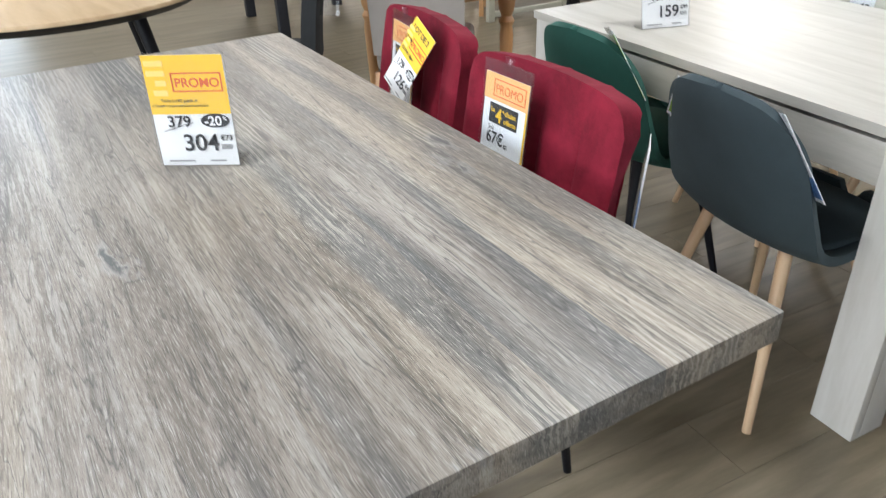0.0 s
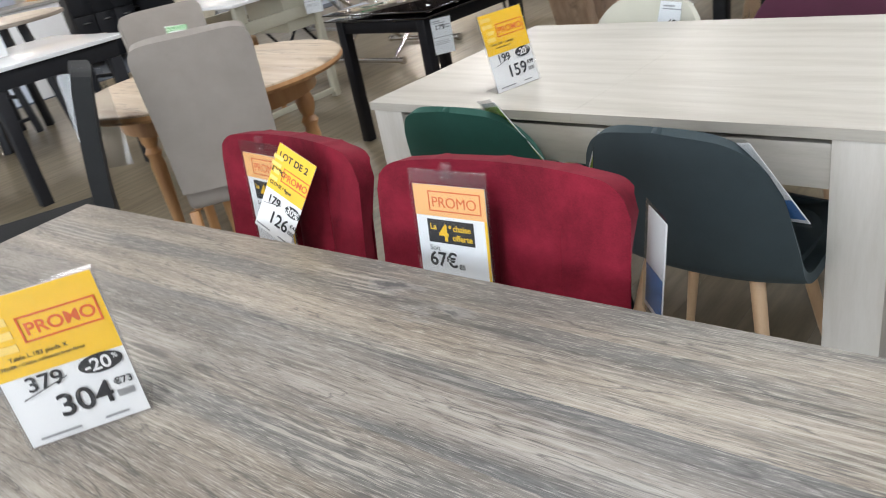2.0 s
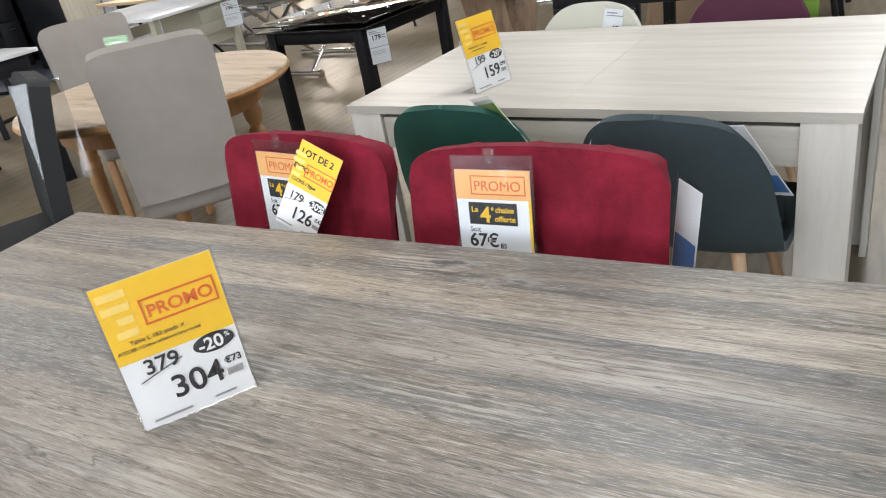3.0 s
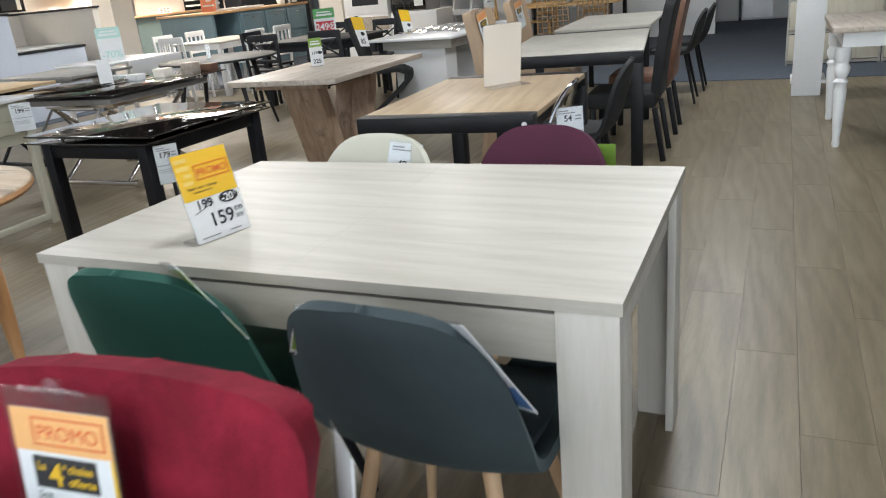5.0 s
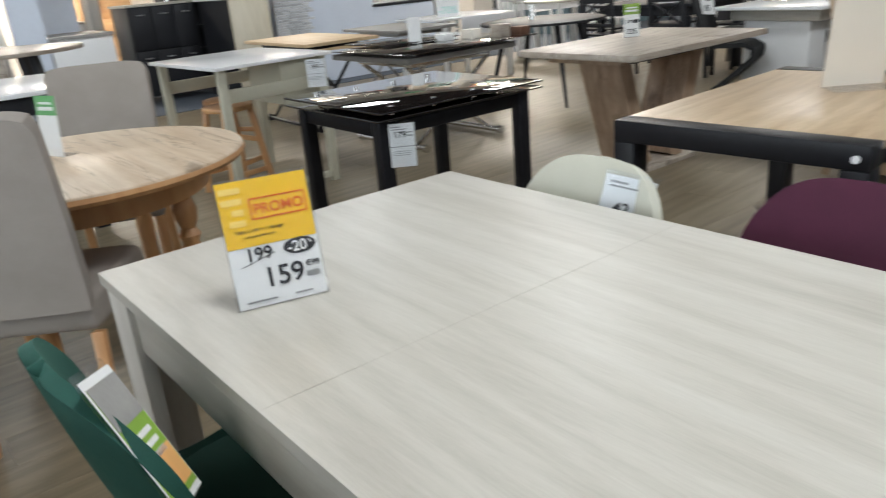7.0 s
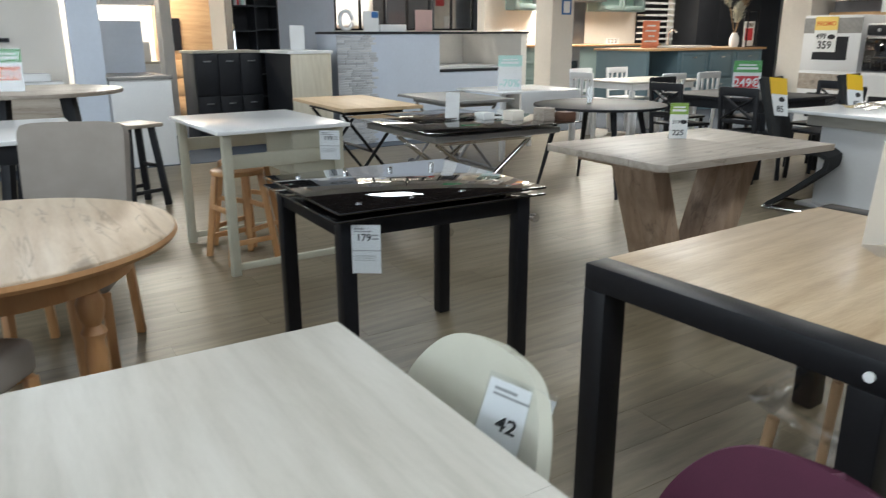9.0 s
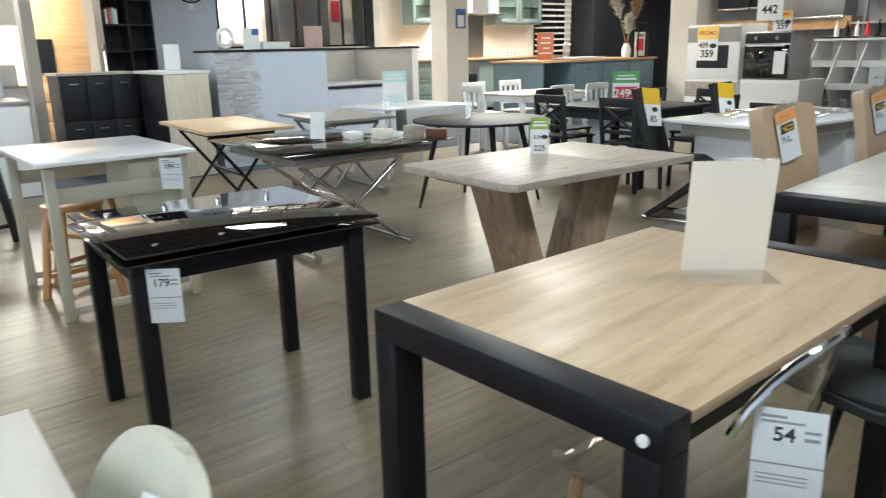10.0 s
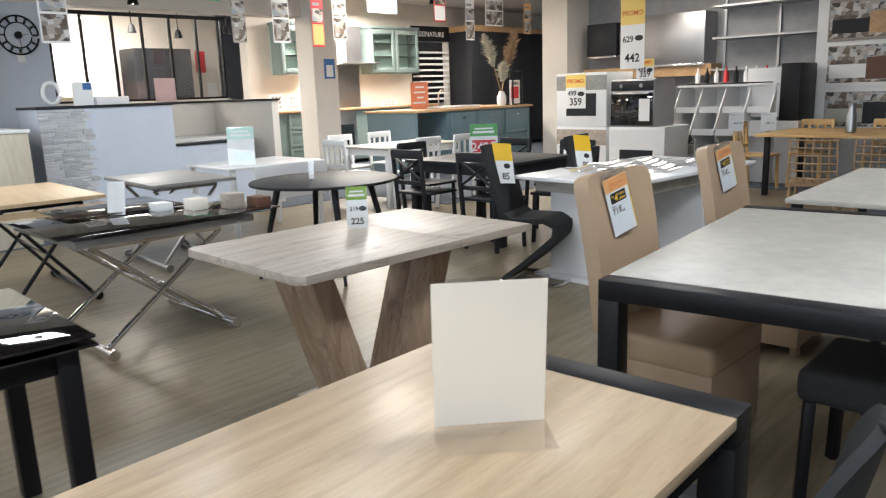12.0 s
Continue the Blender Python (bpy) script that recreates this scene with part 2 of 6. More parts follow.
def photo_print(name):
    """Printed interior photographs too small to make out: blocks of muted tones."""
    m, nt, bs = shader(name)
    vo = nt.nodes.new("ShaderNodeTexVoronoi")
    vo.distance = "CHEBYCHEV"
    vo.inputs["Scale"].default_value = 14
    link(nt, coords(nt, (1, 1, 1.3)), vo.inputs["Vector"])
    sep = nt.nodes.new("ShaderNodeSeparateColor")
    link(nt, vo.outputs["Color"], sep.inputs[0])
    c = ramp(nt, sep.outputs[0], [(0.0, (0.05, 0.045, 0.042)), (0.3, (0.16, 0.12, 0.09)), (0.55, (0.4, 0.36, 0.32)), (0.8, (0.62, 0.6, 0.58)), (1.0, (0.3, 0.33, 0.36))])
    link(nt, c, bs.inputs["Base Color"])
    bs.inputs["Roughness"].default_value = 0.4
    return m


def glow(name, col, strength):
    m, nt, bs = shader(name)
    bs.inputs["Base Color"].default_value = (*col, 1)
    bs.inputs["Emission Color"].default_value = (*col, 1)
    bs.inputs["Emission Strength"].default_value = strength
    return m


M = {
    "greyoak": weathered_oak("weathered_grey_oak"),
    "whiteoak": timber("pale_ash_print", (0.335, 0.308, 0.26), (0.455, 0.428, 0.374), (0.545, 0.52, 0.47), "x", 0.4, 1.0, 0.9, 0.08, 0.06),
    "whiteoak_z": timber("pale_ash_print_upright", (0.47, 0.44, 0.38), (0.56, 0.53, 0.48), (0.64, 0.62, 0.57), "z", 0.4, 1.2, 1.2, 0.0, 0.1),
    "oak": timber("sonoma_oak", (0.29, 0.19, 0.105), (0.49, 0.36, 0.225), (0.62, 0.485, 0.33), "y", 0.38, 1.0, 0.9, 0.12, 0.1),
    "mutedoak": timber("knotty_oak_print", (0.26, 0.21, 0.165), (0.41, 0.355, 0.295), (0.53, 0.475, 0.41), "y", 0.4, 1.0, 1.0, 0.05, 0.12, knots=0.75),
    "mutedoak_z": timber("knotty_oak_upright", (0.22, 0.14, 0.09), (0.36, 0.25, 0.17), (0.48, 0.36, 0.26), "z", 0.5, 1.0, 1.3, 0.0, 0.15, knots=0.6),
    "pine": timber("varnished_pine", (0.42, 0.2, 0.08), (0.55, 0.29, 0.12), (0.64, 0.38, 0.18), "z", 0.4, 1.0, 1.2, 0.15, 0.1),
    "pinetop": timber("oak_plank_top", (0.42, 0.28, 0.17), (0.6, 0.47, 0.33), (0.7, 0.59, 0.46), "x", 0.46, 0.9, 1.4, 0.05, 0.1, knots=0.7),
    "beech": timber("beech", (0.5, 0.31, 0.17), (0.62, 0.42, 0.25), (0.7, 0.5, 0.32), "z", 0.45, 1.0, 1.0, 0.0, 0.08),
    "lightoak": timber("light_oak_top", (0.5, 0.34, 0.19), (0.62, 0.45, 0.27), (0.7, 0.54, 0.36), "x", 0.4, 1.0, 1.0, 0.05, 0.1),
    "yellowoak": timber("yellow_oak", (0.52, 0.3, 0.1), (0.66, 0.42, 0.17), (0.74, 0.52, 0.25), "x", 0.4, 1.0, 1.0, 0.05, 0.1),
    "sage": plain("sage_paint", (0.5, 0.48, 0.38), 0.5, 0, 0.03),
    "white": plain("white_lacquer", (0.8, 0.8, 0.8), 0.25, 0, 0.01, 30, 0.02, 0.3),
    "matwhite": plain("white_melamine", (0.76, 0.76, 0.76), 0.45, 0, 0.015),
    "black": plain("black_powder_coat", (0.009, 0.009, 0.011), 0.42, 0, 0.1, 300, 0.15, 0, 0.25),
    "charcoal": plain("charcoal_paint", (0.02, 0.021, 0.025), 0.5, 0, 0.08, 40, 0.1, 0, 0.3),
    "slate": fabric("slate_green_weave", (0.035, 0.052, 0.058), 0.9, 0.25, 700),
    "green": fabric("bottle_green_velvet", (0.008, 0.064, 0.046), 0.8, 0.5, 500),
    "red": velvet("ruby_velvet", (0.085, 0.002, 0.008), (0.24, 0.012, 0.03)),
    "plum": fabric("plum_weave", (0.06, 0.01, 0.028), 0.9, 0.3, 700),
    "cream": fabric("cream_weave", (0.5, 0.49, 0.41), 0.9, 0.1, 700, 0.08),
    "linen": fabric("grey_linen", (0.31, 0.275, 0.245), 0.95, 0.1, 600, 0.14),
    "camel": fabric("camel_leatherette", (0.4, 0.28, 0.18), 0.5, 0.0, 300, 0.06),
    "darkfab": fabric("anthracite_fabric", (0.014, 0.015, 0.016), 0.85, 0.06, 600),
    "brownfab": fabric("brown_leatherette", (0.13, 0.06, 0.035), 0.55, 0.1, 300),
    "chrome": plain("chrome", (0.75, 0.75, 0.76), 0.12, 1.0, 0.02, 20, 0),
    "steel": plain("brushed_steel", (0.4, 0.4, 0.41), 0.35, 1.0, 0.05),
    "blackglass": plain("smoked_black_glass", (0.008, 0.007, 0.007), 0.03, 0, 0.02, 20, 0, 1.0),
    "smoked": clear("smoked_clear_glass", (0.35, 0.33, 0.32), 0.02),
    "clear": clear("clear_acrylic"),
    "sleeve": clear("clear_plastic_sleeve", (0.96, 0.97, 0.98), 0.12),
    "card": plain("white_card", (0.8, 0.8, 0.79), 0.5, 0, 0.01, 60, 0),
    "cream_card": plain("cream_card", (0.86, 0.79, 0.69), 0.3, 0, 0.01, 60, 0),
    "yellow": plain("yellow_print", (0.85, 0.52, 0.02), 0.5, 0, 0.02, 60, 0),
    "paleyellow": plain("pale_yellow_print", (0.86, 0.62, 0.16), 0.5, 0, 0.02, 60, 0),
    "peach": plain("peach_print", (0.85, 0.45, 0.16), 0.5, 0, 0.02, 60, 0),
    "coral": plain("coral_print", (0.72, 0.24, 0.13), 0.5, 0, 0.03, 60, 0),
    "plume": fabric("dried_plume", (0.34, 0.24, 0.15), 0.9, 0.1, 300, 0.3),
    "palepink": plain("pale_pink_print", (0.72, 0.5, 0.48), 0.5, 0, 0.04, 40, 0),
    "photo": photo_print("printed_photographs"),
    "lattice": plain("brown_ceiling_grid", (0.055, 0.034, 0.026), 0.6, 0, 0.08, 30),
    "orange": plain("orange_print", (0.7, 0.13, 0.02), 0.5, 0, 0.02, 60, 0),
    "redprint": plain("red_print", (0.6, 0.03, 0.04), 0.5, 0, 0.03, 60, 0),
    "greenprint": plain("green_print", (0.1, 0.36, 0.1), 0.5, 0, 0.03, 60, 0),
    "lime": plain("lime_print", (0.24, 0.4, 0.05), 0.5, 0, 0.06, 30, 0),
    "mint": plain("mint_print", (0.5, 0.72, 0.66), 0.5, 0, 0.02, 60, 0),
    "blueprint": plain("blue_print", (0.05, 0.16, 0.4), 0.5, 0, 0.03, 60, 0),
    "ink": plain("black_ink", (0.02, 0.02, 0.022), 0.6, 0, 0.02, 60, 0),
    "greyink": plain("grey_ink", (0.3, 0.3, 0.3), 0.6, 0, 0.02, 60, 0),
    "wall": plain("cool_white_wall", (0.6, 0.65, 0.74), 0.8, 0, 0.02, 25, 0.1),
    "warmwall": plain("warm_white_wall", (0.72, 0.68, 0.62), 0.8, 0, 0.02, 25, 0.1),
    "ceiling": plain("ceiling_tile", (0.62, 0.6, 0.57), 0.9, 0, 0.03, 60, 0.1),
    "teal": plain("teal_lacquer", (0.13, 0.2, 0.24), 0.4, 0, 0.03),
    "greensage": plain("sage_green_lacquer", (0.2, 0.26, 0.25), 0.4, 0, 0.03),
    "worktop": timber("oiled_worktop", (0.36, 0.2, 0.09), (0.52, 0.32, 0.16), (0.6, 0.4, 0.22), "y", 0.4, 1.0, 1.0, 0.0, 0.1),
    "ashpanel": timber("ash_panel", (0.46, 0.4, 0.3), (0.58, 0.53, 0.42), (0.66, 0.61, 0.5), "z", 0.5, 1.0, 1.0, 0.0, 0.1),
    "greytop": timber("grey_top", (0.22, 0.21, 0.2), (0.3, 0.29, 0.275), (0.38, 0.37, 0.35), "y", 0.4, 1.0, 1.0, 0.0, 0.1),
    "stone": plain("pale_stone_laminate", (0.45, 0.425, 0.375), 0.4, 0, 0.09, 14, 0.05),
    "rattan": fabric("rattan", (0.3, 0.19, 0.1), 0.7, 0.0, 200, 0.3),
    "ledgestone": ledgestone("pale_ledgestone"),
    "carpet": fabric("blue_grey_carpet", (0.075, 0.09, 0.115), 0.95, 0.1, 300, 0.25),
    "tube": glow("luminaire_diffuser", (0.95, 0.98, 1.0), 12.0),
    "spot": glow("spot_bulb", (1.0, 0.9, 0.75), 30.0),
    "exit": glow("exit_sign_green", (0.02, 0.28, 0.1), 1.0),
    "floor": timber("laminate_floor", (0.1, 0.076, 0.045), (0.182, 0.145, 0.091), (0.27, 0.222, 0.149), "y", 0.36, 0.8, 1.1, 0.0, 0.03, True),
    # dark underlay under the planks; also paints the shade below the pale tabletop
    "underlay_shade": plain("joint_shadow", (0.06, 0.045, 0.03), 0.8),
    "concrete": plain("grey_screed", (0.3, 0.3, 0.31), 0.6, 0, 0.08, 8),
}


# ---- mesh helpers ----
def shape(bm, name):
    me = bpy.data.meshes.new(name)
    bmesh.ops.recalc_face_normals(bm, faces=bm.faces)
    for f in bm.faces:
        f.smooth, f.material_index = f.material_index != 7, 0
    bm.to_mesh(me)
    bm.free()
    me.set_sharp_from_angle(angle=radians(38))
    return me


def part(name, bm, material, parent, label=""):
    me = bm if isinstance(bm, bpy.types.Mesh) else shape(bm, name)
    if not me.materials:
        me.materials.append(M[material])
    ob = new(name, me)
    ob.parent = parent
    return tagged(ob, label)


def thing(name, label, category, x, y, z=0.0, rz=0.0, group="", kind="", rx=0.0, ry=0.0):
    ob = new(name)
    ob.empty_display_size = 0.1
    ob.matrix_basis = pose(x, y, z, rx, ry, rz)
    return tagged(ob, label, category, group, kind)


def solid(name, bm, material, label, category, group="", kind="", m=None):
    ob = new(name, shape(bm, name))
    ob.data.materials.append(M[material])
    if m is not None:
        ob.matrix_basis = m
    return tagged(ob, label, category, group, kind)


def B():
    return bmesh.new()


def box(bm, x0, x1, y0, y1, z0, z1, bev=0.0, m=None, seg=2):
    r = bmesh.ops.create_cube(bm, size=1, matrix=Matrix.Translation(((x0 + x1) / 2, (y0 + y1) / 2, (z0 + z1) / 2)) @ Matrix.Diagonal((x1 - x0, y1 - y0, z1 - z0, 1)))
    vs = r["verts"]
    if m is not None:
        bmesh.ops.transform(bm, matrix=m, verts=vs)
    if bev:
        es = list({e for v in vs for e in v.link_edges})
        r = bmesh.ops.bevel(bm, geom=es, offset=bev, segments=seg, affect="EDGES", profile=0.5)
        for f in {f for v in r["verts"] for f in v.link_faces} - set(r["faces"]):
            f.material_index = 7
    return bm


def rod(bm, p, q, r0, r1=None, n=12):
    p, q = Vector(p), Vector(q)
    d = q - p
    m = Matrix.Translation((p + q) / 2) @ d.to_track_quat("Z", "Y").to_matrix().to_4x4()
    bmesh.ops.create_cone(bm, cap_ends=True, segments=n, radius1=r0, radius2=r0 if r1 is None else r1, depth=d.length, matrix=m)
    return bm


def beam(bm, p, q, w, d, bev=0.003, up="Y"):
    """A bar of section w x d from p to q."""
    p, q = Vector(p), Vector(q)
    v = q - p
    m = Matrix.Translation((p + q) / 2) @ v.to_track_quat("Z", up).to_matrix().to_4x4()
    return box(bm, -w / 2, w / 2, -d / 2, d / 2, -v.length / 2, v.length / 2, bev, m)


def slab(bm, pts, z0, z1, bev=0.0, seg=2):
    bot = [bm.verts.new((x, y, z0)) for x, y in pts]
    f = bm.faces.new(bot)
    r = bmesh.ops.extrude_face_region(bm, geom=[f])
    top = [v for v in r["geom"] if isinstance(v, bmesh.types.BMVert)]
    bmesh.ops.translate(bm, vec=(0, 0, z1 - z0), verts=top)
    if bev:
        vs = set(bot) | set(top)
        es = [e for e in bm.edges if e.verts[0] in vs and e.verts[1] in vs and abs(e.verts[0].co.z - e.verts[1].co.z) < 1e-6]
        bmesh.ops.bevel(bm, geom=es, offset=bev, segments=seg, affect="EDGES", profile=0.5)
    for f in bm.faces:
        f.normal_update()
        if abs(f.normal.z) > 0.999:
            f.material_index = 7
    return bm


def oval(rx, ry, n=48, cx=0.0, cy=0.0, power=1.0):
    out = []
    for i in range(n):
        a = 2 * math.pi * i / n
        c, s = math.cos(a), math.sin(a)
        out.append((cx + rx * math.copysign(abs(c) ** power, c), cy + ry * math.copysign(abs(s) ** power, s)))
    return out


def lathe(bm, prof, n=16, cx=0.0, cy=0.0, m=None):
    rings = []
    for r, z in prof:
        ring = []
        for i in range(n):
            a = 2 * math.pi * i / n
            co = Vector((cx + r * math.cos(a), cy + r * math.sin(a), z))
            ring.append(bm.verts.new(m @ co if m is not None else co))
        rings.append(ring)
    for a, b in zip(rings, rings[1:]):
        for i in range(n):
            bm.faces.new((a[i], a[(i + 1) % n], b[(i + 1) % n], b[i]))
    bm.faces.new(rings[0][::-1])
    bm.faces.new(rings[-1])
    return bm


def tube(bm, pts, r, n=8, closed=False):
    pts = [Vector(p) for p in pts]
    rings = []
    for i, p in enumerate(pts):
        a = pts[i - 1] if (i or closed) else p
        b = pts[(i + 1) % len(pts)] if (i < len(pts) - 1 or closed) else p
        q = (b - a).to_track_quat("Z", "Y")
        rings.append([bm.verts.new(p + q @ Vector((r * math.cos(2 * math.pi * k / n), r * math.sin(2 * math.pi * k / n), 0))) for k in range(n)])
    for a, b in zip(rings, rings[1:]):
        best = min(range(n), key=lambda s: sum((a[k].co - b[(k + s) % n].co).length for k in range(n)))
        for k in range(n):
            bm.faces.new((a[k], a[(k + 1) % n], b[(k + 1 + best) % n], b[(k + best) % n]))
    if not closed:
        bm.faces.new(rings[0][::-1])
        bm.faces.new(rings[-1])
    return bm


def sheet(bm, f, nu, nv, th):
    """A curved sheet f(u, v), u in -1..1 and v in 0..1, given a thickness."""
    g = [[Vector(f(-1 + 2 * i / nu, j / nv)) for i in range(nu + 1)] for j in range(nv + 1)]

    def nrm(i, j):
        a = g[j][min(i + 1, nu)] - g[j][max(i - 1, 0)]
        b = g[min(j + 1, nv)][i] - g[max(j - 1, 0)][i]
        c = a.cross(b)
        return c.normalized() if c.length > 1e-9 else Vector((0, 0, 1))

    fr = [[bm.verts.new(g[j][i]) for i in range(nu + 1)] for j in range(nv + 1)]
    bk = [[bm.verts.new(g[j][i] + nrm(i, j) * th) for i in range(nu + 1)] for j in range(nv + 1)]
    for j in range(nv):
        for i in range(nu):
            bm.faces.new((fr[j][i], fr[j][i + 1], fr[j + 1][i + 1], fr[j + 1][i]))
            bm.faces.new((bk[j][i], bk[j + 1][i], bk[j + 1][i + 1], bk[j][i + 1]))
    for j in range(nv):
        bm.faces.new((fr[j][0], fr[j + 1][0], bk[j + 1][0], bk[j][0]))
        bm.faces.new((fr[j][nu], bk[j][nu], bk[j + 1][nu], fr[j + 1][nu]))
    for i in range(nu):
        bm.faces.new((fr[0][i], bk[0][i], bk[0][i + 1], fr[0][i + 1]))
        bm.faces.new((fr[nv][i], fr[nv][i + 1], bk[nv][i + 1], bk[nv][i]))
    return bm


def words(body, size, bold=0.0):
    cu = bpy.data.curves.new("lettering", "FONT")
    cu.body, cu.size, cu.align_x, cu.offset, cu.extrude = body, size, "CENTER", bold * size, 0.0002
    ob = bpy.data.objects.new("lettering", cu)
    me = bpy.data.meshes.new_from_object(ob)
    bpy.data.objects.remove(ob)
    me.transform(Matrix.Rotation(radians(90), 4, "X"))
    return me


def write(parent, body, size, x, z, material="ink", y=-0.003, bold=0.02, name="lettering"):
    me = words(body, size, bold)
    me.materials.clear()
    me.materials.append(M[material])
    ob = new(name, me)
    ob.parent = parent
    ob.location = (x, y, z)
    return ob


def plate(bm, x0, x1, z0, z1, y=-0.002, t=0.0008):
    return box(bm, x0, x1, y - t, y, z0, z1)


# ---- structure ----
X0, X1, Y0, Y1 = -14.0, 5.5, -6.0, 19.0
solid("floor", box(B(), X0, X1, Y0, Y1, -0.2, -0.012), "underlay_shade", "dark underlay below the laminate planks", "floor", kind="structure")
solid("carpet_strip", slab(B(), [(-6.85, -6), (-6.85, 8.1), (-5.2, 8.1), (-5.2, 11.3), (-1.0, 11.3), (-1.0, 7.4), (3.3, 7.4), (3.3, 19), (-14, 19), (-14, -6)], -0.012, 0.006), "carpet", "blue-grey short-pile carpet along the displays", "carpet", kind="structure")
solid("ceiling", box(B(), X0, X1, Y0, Y1, CEIL, CEIL + 0.2), "ceiling", "off-white suspended ceiling", "ceiling", kind="structure")
solid("wall_east", box(B(), X1, X1 + 0.2, Y0, Y1, 0, CEIL), "wall", "plain white shop wall", "wall", kind="structure")
solid("wall_north", box(B(), X0, X1, Y1, Y1 + 0.2, 0, CEIL), "wall", "plain white shop wall", "wall", kind="structure")
# window openings in the west and south walls are added for the daylight lamps
bm = B()
box(bm, X0 - 0.2, X0, Y0, -4, 0, CEIL), box(bm, X0 - 0.2, X0, 1, Y1, 0, CEIL), box(bm, X0 - 0.2, X0, -4, 1, 0, 0.5), box(bm, X0 - 0.2, X0, -4, 1, 2.9, CEIL)
solid("wall_west", bm, "wall", "white shop wall with an assumed window", "wall", kind="structure")
bm = B()
box(bm, X0, -3.5, Y0 - 0.2, Y0, 0, CEIL), box(bm, 5.4, X1, Y0 - 0.2, Y0, 0, CEIL), box(bm, -3.5, 5.4, Y0 - 0.2, Y0, 0, 0.4), box(bm, -3.5, 5.4, Y0 - 0.2, Y0, 3.0, CEIL)
solid("wall_south", bm, "wall", "white shop front, out of view, with an assumed wide window", "wall", kind="structure")
for nm, a in (("window_1", (-3.5, 5.4, Y0 - 0.1, Y0 - 0.09, 0.4, 3.0)), ("window_2", (X0 - 0.1, X0 - 0.09, -4, 1, 0.5, 2.9))):
    w = solid(nm, box(B(), *a), "clear", "clear pane of an assumed, unseen shop window", "window", kind="structure")
    w.visible_shadow = False

# ---- luminaires ----
lum = thing("ceiling_light", "round white downlight hung below the brown ceiling grid", "lamp", *LUMINAIRES[0], CEIL, 0, "ceiling lights")
part("housing", lathe(B(), [(0.3, -0.29), (0.39, -0.345), (0.4, -0.345), (0.36, -0.24), (0.06, -0.24)], 28), "matwhite", lum)
part("diffuser", lathe(B(), [(0.01, -0.3), (0.32, -0.3), (0.32, -0.31), (0.01, -0.31)], 28), "tube", lum, "lit white diffuser")
part("stem", rod(B(), (0, 0, -0.25), (0, 0, 0), 0.02), "matwhite", lum)
for lx, ly in LUMINAIRES[1:]:
    copy_thing(lum, pose(lx, ly, CEIL))


# brown open ceiling grid over the table displays
grid = B()
for k in range(40):
    box(grid, -6.6 + k * 0.25, -6.57 + k * 0.25, -3.8, 8.0, 3.1, 3.2)
for k in range(48):
    box(grid, -6.6, 3.2, -3.8 + k * 0.25, -3.77 + k * 0.25, 3.105, 3.195)
box(grid, -6.6, 3.2, -3.8, 8.0, 3.26, 3.29)
solid("ceiling_grid", grid, "lattice", "dark brown open ceiling grid", "ceiling", kind="structure")


# ---- signs ----
def promo_card(p, old, cut, new_price, cents, lines, pale=False, w=0.148, h=0.21):
    """A printed promotional price card, upright in the xz plane, facing -y."""
    part("card", plate(B(), -w / 2, w / 2, 0, h, 0.0), "card", p)
    part("header", plate(B(), -w / 2, w / 2, h * 0.48, h, -0.0012), "paleyellow" if pale else "yellow", p, "yellow header band")
    bm = B()
    for a in ((-0.026, 0.066, 0.176, 0.1785), (-0.026, 0.066, 0.143, 0.1455), (-0.026, -0.0235, 0.143, 0.178), (0.0645, 0.067, 0.143, 0.178)):
        plate(bm, *a, -0.0024)
    part("promo_box", bm, "orange", p)
    write(p, "PROMO", 0.0235, 0.021, 0.152, "orange", -0.0026)
    bm = B()
    for k, (a, b) in enumerate(((-0.07, -0.036), (-0.07, -0.036), (-0.056, -0.036), (-0.062, -0.036))):
        plate(bm, a, b, 0.19 - k * 0.018, 0.2 - k * 0.018, -0.0022)
    part("printed_bars", bm, "paleyellow", p, "pale printed bars")
    for k, t in enumerate(lines):
        write(p, t, 0.0085 - 0.002 * k, -0.018, 0.124 - 0.009 * k, "ink", -0.0026, 0)
    write(p, old, 0.03, -0.026, 0.077, "ink", -0.0026, 0.012)
    part("strike", box(B(), -0.06, 0.0, -0.003, -0.0026, -0.0006, 0.0006, m=Matrix.Translation((0, 0, 0.085)) @ Matrix.Rotation(radians(-16), 4, "Y")), "ink", p)
    bm = B()
    slab(bm, oval(0.027, 0.0135, 28), 0, 0.0006)
    bmesh.ops.transform(bm, matrix=Matrix.Translation((0.042, -0.0022, 0.088)) @ Matrix.Rotation(radians(90), 4, "X"), verts=bm.verts)
    part("discount_oval", bm, "ink", p, "black oval")
    write(p, cut, 0.025, 0.038, 0.0795, "card", -0.0034)
    write(p, "%", 0.01, 0.0605, 0.089, "card", -0.0034, 0.01)
    write(p, new_price, 0.046, 0.008, 0.03, "ink", -0.0026, 0.013)
    write(p, cents, 0.014, 0.058, 0.05, "ink", -0.0026)
    bm = B()
    for k in range(9):
        plate(bm, 0.046 + k * 0.0024, 0.0472 + k * 0.0024, 0.032, 0.042, -0.0022)
    plate(bm, -0.06, -0.01, 0.008, 0.011, -0.0022), plate(bm, 0.02, 0.05, 0.008, 0.011, -0.0022)
    tagged(part("barcode", bm, "greyink", p), "", "", "", "stuff")


